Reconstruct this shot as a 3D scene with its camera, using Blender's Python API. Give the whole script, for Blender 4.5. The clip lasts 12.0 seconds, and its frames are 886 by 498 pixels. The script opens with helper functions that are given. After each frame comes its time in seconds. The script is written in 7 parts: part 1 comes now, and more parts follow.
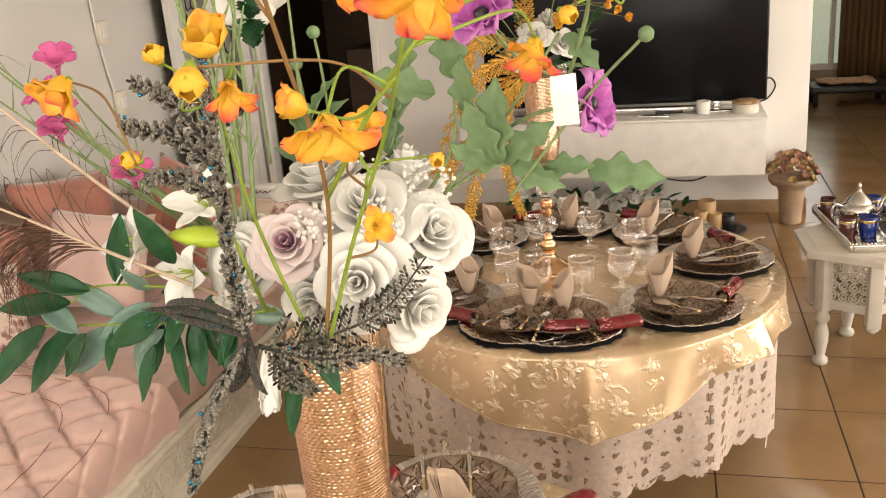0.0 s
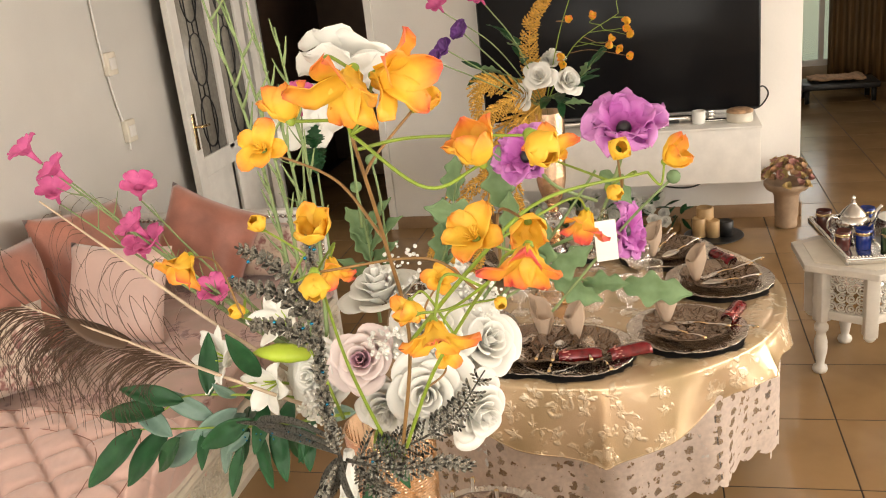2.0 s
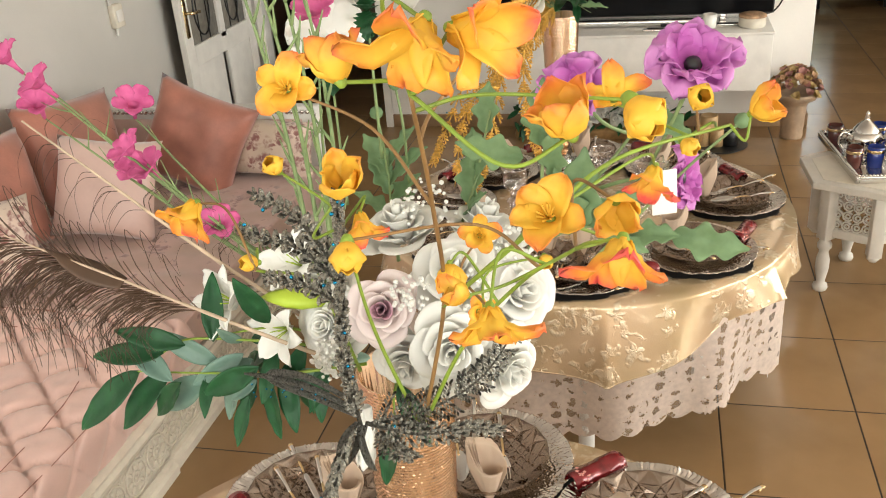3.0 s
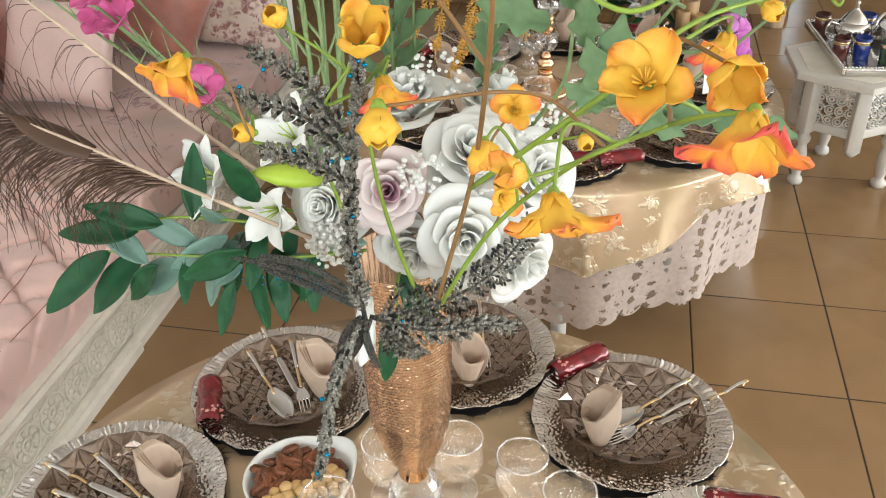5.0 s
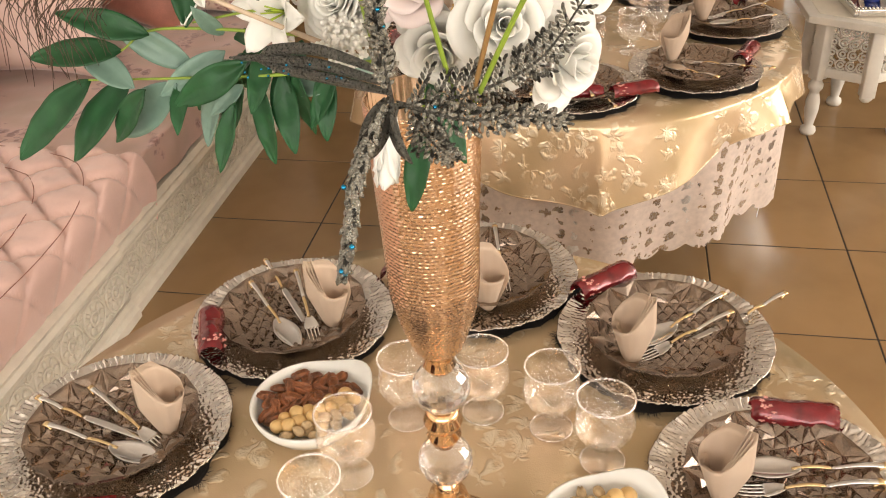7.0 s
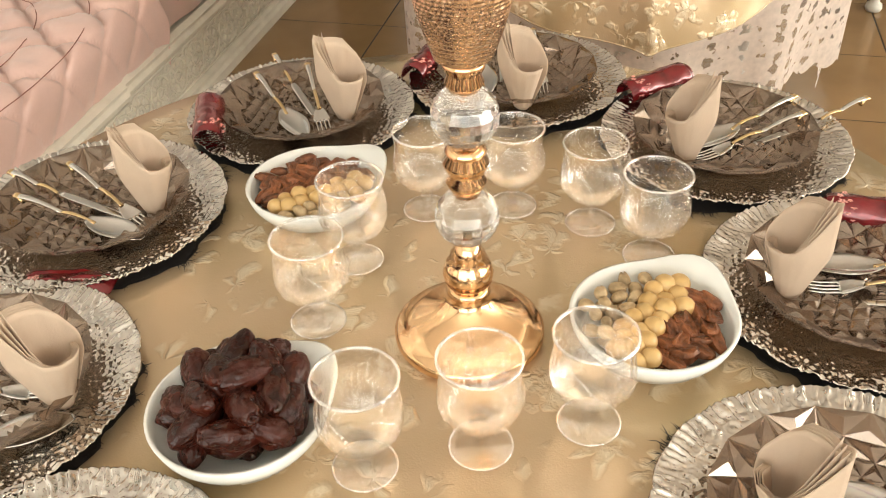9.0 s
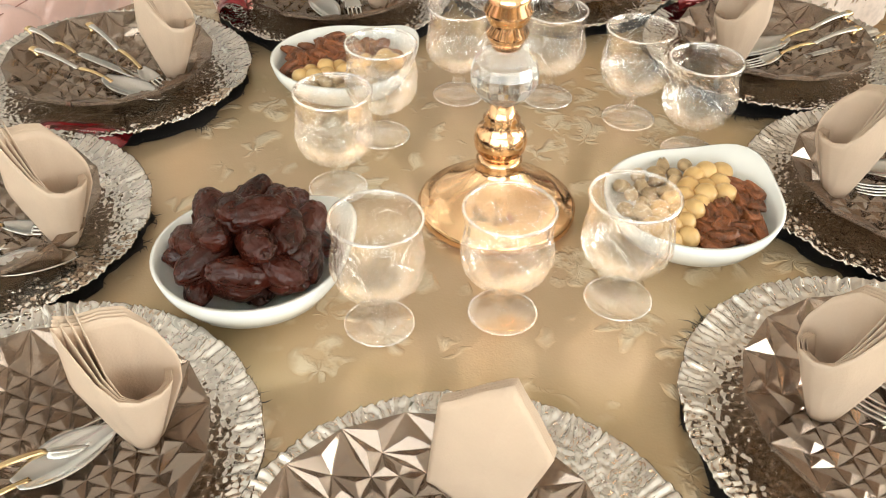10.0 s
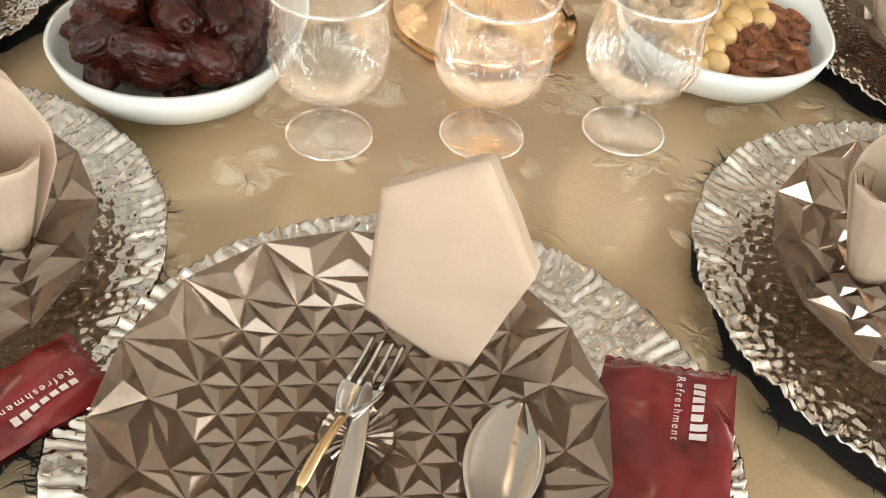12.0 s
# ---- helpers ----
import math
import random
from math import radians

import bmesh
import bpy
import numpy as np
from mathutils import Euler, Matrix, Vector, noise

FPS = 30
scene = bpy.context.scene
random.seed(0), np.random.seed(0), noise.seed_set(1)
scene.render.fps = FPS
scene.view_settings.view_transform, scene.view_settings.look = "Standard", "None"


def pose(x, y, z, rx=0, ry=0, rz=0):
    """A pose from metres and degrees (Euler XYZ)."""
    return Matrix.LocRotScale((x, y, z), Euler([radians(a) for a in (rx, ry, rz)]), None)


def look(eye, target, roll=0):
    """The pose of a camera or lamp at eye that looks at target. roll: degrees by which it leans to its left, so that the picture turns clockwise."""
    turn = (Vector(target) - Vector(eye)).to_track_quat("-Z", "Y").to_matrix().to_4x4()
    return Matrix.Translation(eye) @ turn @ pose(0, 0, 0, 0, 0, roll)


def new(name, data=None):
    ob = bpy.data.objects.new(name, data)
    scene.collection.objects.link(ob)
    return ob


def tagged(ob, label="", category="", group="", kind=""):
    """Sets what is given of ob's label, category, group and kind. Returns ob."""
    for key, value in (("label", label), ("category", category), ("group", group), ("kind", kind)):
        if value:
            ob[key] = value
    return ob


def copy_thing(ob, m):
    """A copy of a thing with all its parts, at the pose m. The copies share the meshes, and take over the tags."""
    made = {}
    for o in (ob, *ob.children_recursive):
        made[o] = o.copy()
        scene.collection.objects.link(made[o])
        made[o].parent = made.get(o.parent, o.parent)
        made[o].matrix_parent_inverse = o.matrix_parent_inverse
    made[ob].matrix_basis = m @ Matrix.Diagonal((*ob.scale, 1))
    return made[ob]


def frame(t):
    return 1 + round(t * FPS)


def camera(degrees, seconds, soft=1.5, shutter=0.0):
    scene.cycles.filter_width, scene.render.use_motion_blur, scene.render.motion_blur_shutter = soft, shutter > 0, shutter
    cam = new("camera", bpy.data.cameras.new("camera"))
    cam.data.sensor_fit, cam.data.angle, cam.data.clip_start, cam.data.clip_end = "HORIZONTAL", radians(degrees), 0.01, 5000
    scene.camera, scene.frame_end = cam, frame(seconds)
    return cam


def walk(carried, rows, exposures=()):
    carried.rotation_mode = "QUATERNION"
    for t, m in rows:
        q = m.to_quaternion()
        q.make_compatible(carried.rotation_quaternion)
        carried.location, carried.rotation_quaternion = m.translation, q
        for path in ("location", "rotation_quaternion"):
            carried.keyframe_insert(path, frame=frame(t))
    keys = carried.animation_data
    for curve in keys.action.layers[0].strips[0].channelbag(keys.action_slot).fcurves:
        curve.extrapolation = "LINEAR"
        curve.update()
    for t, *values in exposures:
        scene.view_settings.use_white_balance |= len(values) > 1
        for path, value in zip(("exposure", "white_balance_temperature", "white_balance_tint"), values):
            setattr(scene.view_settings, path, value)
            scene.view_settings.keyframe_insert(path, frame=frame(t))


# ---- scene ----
from mathutils import geometry

cam = camera(51.8, 12.0, soft=1.05)
PATH = [
    (0, (0.367, -0.869, 1.731), (-0.078, 0.821, 1.155), -4.7),
    (0.5, (0.314, -0.916, 1.759), (-0.069, 0.787, 1.176), -5.1),
    (1, (0.354, -0.915, 1.779), (-0.085, 0.776, 1.205), -6.1),
    (1.5, (0.352, -0.929, 1.818), (-0.083, 0.761, 1.235), -6.2),
    (2, (0.337, -0.948, 1.890), (-0.098, 0.741, 1.300), -6.3),
    (2.5, (0.303, -0.901, 1.898), (-0.132, 0.738, 1.181), -6.0),
    (3, (0.275, -0.852, 1.904), (-0.137, 0.758, 1.115), -4.5),
    (3.5, (0.258, -0.810, 1.898), (-0.109, 0.770, 1.029), -3.8),
    (3.7, (0.249, -0.805, 1.893), (-0.101, 0.758, 0.987), -3.2),
    (5.3, (0.210, -0.783, 1.838), (-0.110, 0.728, 0.837), -1.6),
    (5.5, (0.212, -0.787, 1.815), (-0.101, 0.726, 0.814), -2.0),
    (6, (0.201, -0.794, 1.779), (-0.110, 0.719, 0.780), -2.6),
    (6.5, (0.191, -0.787, 1.737), (-0.120, 0.730, 0.742), -3.1),
    (7, (0.175, -0.779, 1.675), (-0.142, 0.734, 0.678), -3.3),
    (7.2, (0.168, -0.764, 1.643), (-0.140, 0.744, 0.635), -3.0),
    (8.8, (0.162, -0.752, 1.412), (-0.171, 0.690, 0.318), -1.6),
    (9, (0.164, -0.751, 1.394), (-0.198, 0.673, 0.284), -2.4),
    (9.5, (0.167, -0.765, 1.343), (-0.217, 0.635, 0.213), -2.6),
    (10, (0.155, -0.787, 1.268), (-0.223, 0.608, 0.128), 1.2),
    (10.5, (0.146, -0.827, 1.198), (-0.249, 0.562, 0.058), 4.3),
    (11, (0.152, -0.830, 1.162), (-0.237, 0.563, 0.025), 4.2),
    (11.5, (0.162, -0.773, 1.156), (-0.199, 0.576, -0.042), 4.8),
    (12, (0.153, -0.712, 1.111), (-0.147, 0.579, -0.166), 6.8),
]
# seconds, stops, kelvin, tint
EXPOSURES = [(0, -0.24, 6700, 13), (2, -0.24, 6700, 12), (3.5, -0.16, 5800, 5), (5.5, -0.28, 5500, 5), (7, -0.16, 6600, 13), (9, -0.05, 6300, 5), (10.5, -0.04, 5750, 2), (12, -0.16, 5700, 2)]
walk(cam, [(t, look(eye, target, roll)) for t, eye, target, roll in PATH], EXPOSURES)

# ---- world, sun and large lights ----
world = bpy.data.worlds.new("world")
scene.world = world
world.use_nodes = True
wn = world.node_tree
sky = wn.nodes.new("ShaderNodeTexSky")
sky.sky_type = "NISHITA"
sky.sun_disc = False
sky.sun_elevation, sky.sun_rotation = radians(48), radians(150)
wn.links.new(sky.outputs[0], wn.nodes["Background"].inputs[0])
wn.nodes["Background"].inputs[1].default_value = 0.08

sun_data = bpy.data.lights.new("sun", "SUN")
sun_data.energy, sun_data.angle, sun_data.color = 2.5, radians(0.6), (1.0, 0.95, 0.87)
sun = new("sun", sun_data)
sun.matrix_world = look((3, -6, 8), (0, 0, 0))


def window_light(name, m, w, h, watts, color=(1.0, 0.95, 0.86)):
    d = bpy.data.lights.new(name, "AREA")
    d.shape, d.size, d.size_y, d.energy, d.color = "RECTANGLE", w, h, watts, color
    ob = new(name, d)
    ob.matrix_world = m
    return ob


window_light("window_light_south", look((0.5, -3.34, 1.62), (0.5, 0, 1.5)), 5.2, 1.8, 148)
window_light("window_light_east", look((7.42, 1.2, 1.62), (0, 1.2, 1.5)), 7.0, 1.8, 500)
window_light("window_light_corridor", look((2.0, 9.35, 1.5), (2.0, 5, 0.5)), 0.9, 1.3, 8, (0.9, 0.97, 1.0))
window_light("ceiling_lamp_light", look((1.55, 6.35, 2.62), (1.55, 6.34, 0)), 0.26, 0.26, 4, (1.0, 0.93, 0.82))

# ---- materials ----
def nodes(name):
    m = bpy.data.materials.new(name)
    m.use_nodes = True
    return m, m.node_tree, m.node_tree.nodes["Principled BSDF"]


def mat(name, col, rough=0.5, metal=0.0, var=0.12, scale=9.0, bump=0.0, bscale=80.0, rvar=0.1, trans=0.0, coat=0.0, sheen=0.0, spec=0.5, piece=0.0, sss=0.0, hue=None, stretch=(1, 1, 1)):
    """A surface with variation at two scales, fine relief, and a shade of its own for each piece."""
    m, t, b = nodes(name)
    tc = t.nodes.new("ShaderNodeTexCoord")
    mp = t.nodes.new("ShaderNodeMapping")
    mp.inputs["Scale"].default_value = stretch
    t.links.new(tc.outputs["Object"], mp.inputs["Vector"])
    n1 = t.nodes.new("ShaderNodeTexNoise")
    n1.inputs["Scale"].default_value, n1.inputs["Detail"].default_value = scale, 4
    n2 = t.nodes.new("ShaderNodeTexNoise")
    n2.inputs["Scale"].default_value, n2.inputs["Detail"].default_value = bscale, 3
    for n in (n1, n2):
        t.links.new(mp.outputs[0], n.inputs["Vector"])
    mix = t.nodes.new("ShaderNodeMix")
    mix.data_type = "RGBA"
    dark = tuple(max(0.0, c * (1 - 2 * var)) for c in col)
    light = hue if hue else tuple(min(1.0, c * (1 + 1.2 * var)) for c in col)
    mix.inputs[6].default_value, mix.inputs[7].default_value = (*dark, 1), (*light, 1)
    add = t.nodes.new("ShaderNodeMath")
    add.operation = "MULTIPLY_ADD"
    add.inputs[1].default_value = 0.35
    t.links.new(n2.outputs["Fac"], add.inputs[0])
    sc = t.nodes.new("ShaderNodeMath")
    sc.operation = "MULTIPLY_ADD"
    sc.inputs[1].default_value, sc.inputs[2].default_value = 1.6, -0.45
    t.links.new(n1.outputs["Fac"], sc.inputs[0])
    t.links.new(sc.outputs[0], add.inputs[2])
    fac = add.outputs[0]
    if piece:
        oi = t.nodes.new("ShaderNodeObjectInfo")
        p = t.nodes.new("ShaderNodeMath")
        p.operation = "MULTIPLY_ADD"
        p.inputs[1].default_value = piece
        t.links.new(oi.outputs["Random"], p.inputs[0])
        t.links.new(fac, p.inputs[2])
        fac = p.outputs[0]
    t.links.new(fac, mix.inputs[0])
    t.links.new(mix.outputs[2], b.inputs["Base Color"])
    rr = t.nodes.new("ShaderNodeMath")
    rr.operation = "MULTIPLY_ADD"
    rr.inputs[1].default_value, rr.inputs[2].default_value = rvar, max(0.02, rough - rvar / 2)
    t.links.new(n1.outputs["Fac"], rr.inputs[0])
    t.links.new(rr.outputs[0], b.inputs["Roughness"])
    b.inputs["Metallic"].default_value = metal
    b.inputs["Transmission Weight"].default_value = trans
    b.inputs["Coat Weight"].default_value = coat
    b.inputs["Sheen Weight"].default_value = sheen
    b.inputs["Specular IOR Level"].default_value = spec
    if sss:
        b.inputs["Subsurface Weight"].default_value = sss
        b.inputs["Subsurface Scale"].default_value = 0.004
    if bump:
        bp = t.nodes.new("ShaderNodeBump")
        bp.inputs["Strength"].default_value, bp.inputs["Distance"].default_value = bump, 0.004
        t.links.new(n2.outputs["Fac"], bp.inputs["Height"])
        t.links.new(bp.outputs[0], b.inputs["Normal"])
    return m


def clear(m, share, tint=(1, 1, 1)):
    """Lets a share of the light pass straight through m, tinted."""
    t = m.node_tree
    out = t.nodes["Material Output"]
    old = out.inputs["Surface"].links[0].from_socket
    tr = t.nodes.new("ShaderNodeBsdfTransparent")
    tr.inputs[0].default_value = (*tint, 1)
    mx = t.nodes.new("ShaderNodeMixShader")
    mx.inputs[0].default_value = share
    t.links.new(old, mx.inputs[1])
    t.links.new(tr.outputs[0], mx.inputs[2])
    t.links.new(mx.outputs[0], out.inputs["Surface"])
    return m


def silky(m, share):
    """Lets a share of the light shine through thin cloth or paper, in its own colour."""
    t = m.node_tree
    out = t.nodes["Material Output"]
    old = out.inputs["Surface"].links[0].from_socket
    tr = t.nodes.new("ShaderNodeBsdfTranslucent")
    t.links.new(t.nodes["Principled BSDF"].inputs["Base Color"].links[0].from_socket, tr.inputs[0])
    mx = t.nodes.new("ShaderNodeMixShader")
    mx.inputs[0].default_value = share
    t.links.new(old, mx.inputs[1])
    t.links.new(tr.outputs[0], mx.inputs[2])
    t.links.new(mx.outputs[0], out.inputs["Surface"])
    return m


def emit(name, col, strength):
    m, t, b = nodes(name)
    b.inputs["Base Color"].default_value = (*col, 1)
    b.inputs["Emission Color"].default_value = (*col, 1)
    b.inputs["Emission Strength"].default_value = strength
    return m


M = {}
M["tile"] = mat("beige_floor_tile", (0.30, 0.186, 0.088), 0.18, spec=0.38, var=0.10, scale=3, bump=0.02, bscale=14, piece=0.25, rvar=0.12)
M["grout"] = mat("dark_grout", (0.045, 0.032, 0.022), 0.9, scale=30)
M["wall"] = mat("off_white_wall_paint", (0.89, 0.86, 0.81), 0.75, var=0.04, scale=2, bump=0.05, bscale=120)
M["ceiling"] = mat("ceiling_paint", (0.92, 0.90, 0.86), 0.8, var=0.03)
M["white_wood"] = mat("white_painted_wood", (0.78, 0.75, 0.70), 0.4, var=0.05, scale=12, bump=0.04, bscale=60)
# side table only: a darker, creamier white than the door's paint
M["table_paint"] = mat("cream_white_paint", (0.62, 0.58, 0.51), 0.45, var=0.07, scale=14, bump=0.05)
M["cream_wood"] = mat("cream_painted_wood", (0.72, 0.66, 0.55), 0.42, var=0.07, scale=14, bump=0.05)
M["brown_skirting"] = mat("brown_tile_skirting", (0.33, 0.21, 0.12), 0.25, var=0.1)
# corridor plaster, toned down to tan to carry the corridor's shade
M["corridor_wall"] = mat("shade_toned_plaster", (0.36, 0.27, 0.17), 0.8, var=0.08)
# back room walls and dresser: the unlit room's shade is in this colour
M["dark_room"] = mat("brown_with_room_shade", (0.20, 0.13, 0.09), 0.8, var=0.1)
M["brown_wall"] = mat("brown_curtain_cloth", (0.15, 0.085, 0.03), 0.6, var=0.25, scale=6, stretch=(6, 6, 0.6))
M["satin"] = mat("pink_satin", (0.72, 0.485, 0.42), 0.32, var=0.06, scale=5, bump=0.06, bscale=120, sheen=0.4, rvar=0.15)
M["velvet"] = mat("dusty_rose_velvet", (0.40, 0.155, 0.105), 0.45, var=0.25, scale=7, bump=0.08, bscale=200, sheen=0.5)
M["pale_satin"] = mat("pale_pink_satin", (0.68, 0.48, 0.42), 0.36, var=0.06, scale=6, sheen=0.4)
M["piping"] = mat("wine_stitching", (0.34, 0.14, 0.10), 0.6, var=0.3, scale=60)
M["gold"] = mat("polished_rose_gold", (0.86, 0.56, 0.31), 0.12, 1.0, var=0.05, scale=12, rvar=0.1)
M["gold_leaf"] = mat("gold_glitter", (0.72, 0.44, 0.10), 0.3, 1.0, var=0.3, scale=120, bump=0.6, bscale=500)
M["silver"] = mat("stainless_steel", (0.72, 0.70, 0.67), 0.16, 1.0, var=0.05, scale=20)
M["brass"] = mat("gilt_handle", (0.74, 0.56, 0.31), 0.25, 1.0, var=0.1, scale=40)
M["porcelain"] = mat("white_porcelain", (0.86, 0.85, 0.80), 0.14, var=0.02, coat=0.5)
M["napkin"] = mat("beige_paper_napkin", (0.60, 0.455, 0.335), 0.85, var=0.05, scale=14, bump=0.15, bscale=500)
M["sachet"] = mat("wine_red_foil", (0.19, 0.011, 0.015), 0.18, 0.3, var=0.30, scale=30, coat=0.7, bump=0.35, bscale=60)
M["blossom"] = mat("pink_print", (0.75, 0.35, 0.30), 0.4, var=0.1)
M["white_print"] = mat("white_print", (0.70, 0.60, 0.57), 0.4, var=0.02)
M["black_fluff"] = mat("black_feather_trim", (0.016, 0.013, 0.012), 0.7, var=0.3, scale=60)
M["tv"] = mat("black_screen", (0.006, 0.006, 0.007), 0.22, var=0.1, scale=3, spec=0.16)
M["black"] = mat("black_plastic", (0.02, 0.02, 0.02), 0.4, var=0.1)
M["date"] = mat("date_skin", (0.004, 0.0016, 0.0013), 0.27, var=0.5, scale=38, bump=0.8, bscale=85, piece=0.35, spec=0.34, hue=(0.060, 0.011, 0.005), rvar=0.2)
M["pecan"] = mat("pecan_brown", (0.11, 0.022, 0.007), 0.38, var=0.5, scale=90, bump=0.6, bscale=260, piece=0.30, hue=(0.31, 0.105, 0.036))
M["macadamia"] = mat("pale_roasted_nut", (0.58, 0.33, 0.10), 0.36, var=0.10, scale=40, piece=0.3, bump=0.06, hue=(0.70, 0.47, 0.20))
M["pistachio"] = mat("pistachio_shell", (0.42, 0.25, 0.10), 0.5, var=0.35, scale=70, piece=0.35, bump=0.3, bscale=200, hue=(0.66, 0.48, 0.27))
M["leaf"] = mat("deep_green_leaf", (0.010, 0.075, 0.022), 0.45, var=0.4, scale=25, spec=0.28, hue=(0.028, 0.125, 0.042), bump=0.12, bscale=90)
M["sage"] = mat("sage_green_leaf", (0.15, 0.27, 0.10), 0.6, var=0.2, scale=30, hue=(0.27, 0.41, 0.20), bump=0.1)
M["stem"] = mat("fresh_green_stem", (0.23, 0.33, 0.035), 0.5, var=0.2, scale=30)
M["stem_dull"] = mat("dull_green_stem", (0.22, 0.30, 0.12), 0.6, var=0.2, scale=30)
M["stem_brown"] = mat("brown_stem", (0.27, 0.15, 0.05), 0.6, var=0.2, scale=30)
M["twig"] = mat("pale_twig", (0.55, 0.42, 0.30), 0.7, var=0.2, scale=60)
M["quill_barb"] = mat("dark_brown_barb", (0.08, 0.042, 0.022), 0.6, var=0.2)
M["white_petal"] = mat("white_silk_petal", (0.93, 0.92, 0.87), 0.6, var=0.02, scale=20, bump=0.05)
M["rose"] = mat("blush_rose_petal", (0.90, 0.78, 0.75), 0.6, var=0.05, scale=20, bump=0.06)
M["rose_heart"] = mat("mauve_rose_heart", (0.52, 0.30, 0.36), 0.6, var=0.15, scale=30)
M["fuchsia"] = mat("fuchsia_petal", (0.74, 0.06, 0.29), 0.55, var=0.2, scale=40, hue=(0.86, 0.20, 0.46))
M["dark_purple"] = mat("deep_purple_petal", (0.15, 0.045, 0.25), 0.55, var=0.25, scale=25)
M["lime"] = mat("lime_bud", (0.42, 0.55, 0.04), 0.5, var=0.15, scale=30)
M["sequin"] = mat("dark_silver_glitter", (0.018, 0.017, 0.014), 0.28, 0.5, var=0.8, scale=260, bump=1.0, bscale=500, hue=(0.13, 0.13, 0.11), rvar=0.3)
M["blue_sequin"] = mat("blue_sequin", (0.02, 0.25, 0.45), 0.15, 0.9, var=0.2)
M["dried"] = mat("dried_petal_mix", (0.45, 0.28, 0.16), 0.8, var=0.4, scale=25, piece=0.5)
M["candle"] = mat("tan_wax", (0.55, 0.36, 0.17), 0.5, var=0.1)
M["blue_glass"] = mat("cobalt_glass", (0.01, 0.03, 0.22), 0.1, var=0.2, coat=0.4)
M["green_glass"] = mat("bottle_green_glass", (0.03, 0.06, 0.02), 0.1, var=0.3, coat=0.4)
M["red_glass"] = mat("dark_red_glass", (0.09, 0.02, 0.015), 0.1, var=0.3, coat=0.4)


def crystal(name, tint, bent, face=0.05, edge=0.5, rough=0.02):
    """Thin clear glass: light passes straight or, in the share bent, refracted; the gloss grows from face on to edge on."""
    m, t, b = nodes(name)
    b.inputs["Base Color"].default_value = (*tint, 1)
    b.inputs["Roughness"].default_value = rough
    b.inputs["Transmission Weight"].default_value = 1.0
    b.inputs["IOR"].default_value = 1.45
    tr = t.nodes.new("ShaderNodeBsdfTransparent")
    tr.inputs[0].default_value = (*tint, 1)
    body = t.nodes.new("ShaderNodeMixShader")
    body.inputs[0].default_value = bent
    t.links.new(tr.outputs[0], body.inputs[1])
    t.links.new(b.outputs[0], body.inputs[2])
    gl = t.nodes.new("ShaderNodeBsdfGlossy")
    gl.inputs["Roughness"].default_value = rough + 0.015
    fr = t.nodes.new("ShaderNodeLayerWeight")
    fr.inputs["Blend"].default_value = 0.22
    sh = t.nodes.new("ShaderNodeMath")
    sh.operation = "MULTIPLY_ADD"
    sh.inputs[1].default_value, sh.inputs[2].default_value = edge, face
    t.links.new(fr.outputs["Facing"], sh.inputs[0])
    mx = t.nodes.new("ShaderNodeMixShader")
    t.links.new(sh.outputs[0], mx.inputs[0])
    t.links.new(body.outputs[0], mx.inputs[1])
    t.links.new(gl.outputs[0], mx.inputs[2])
    t.links.new(mx.outputs[0], t.nodes["Material Output"].inputs["Surface"])
    return m


M["crystal"] = crystal("cut_crystal", (1.0, 1.0, 1.0), 0.03, 0.08, 0.36, 0.004)
M["rim_glass"] = crystal("polished_glass_edge", (1.0, 1.0, 1.0), 0.10, 0.28, 0.60, 0.004)
M["foot_glass"] = crystal("clear_foot_glass", (1.0, 1.0, 1.0), 0.05, 0.04, 0.38, 0.004)
M["ball"] = crystal("crystal_ball", (0.97, 0.96, 0.94), 0.75)
M["clear_glass"] = crystal("clear_glass", (0.9, 0.92, 0.9), 0.2)
M["smoked"] = clear(mat("smoked_brown_glass", (0.37, 0.292, 0.235), 0.10, 0.82, var=0.15, scale=18, coat=0.1, rvar=0.05), 0.44, (0.75, 0.66, 0.57))
M["charger"] = mat("silvered_pressed_glass", (0.72, 0.68, 0.63), 0.13, 1.0, var=0.12, scale=30, rvar=0.10, coat=0.3)


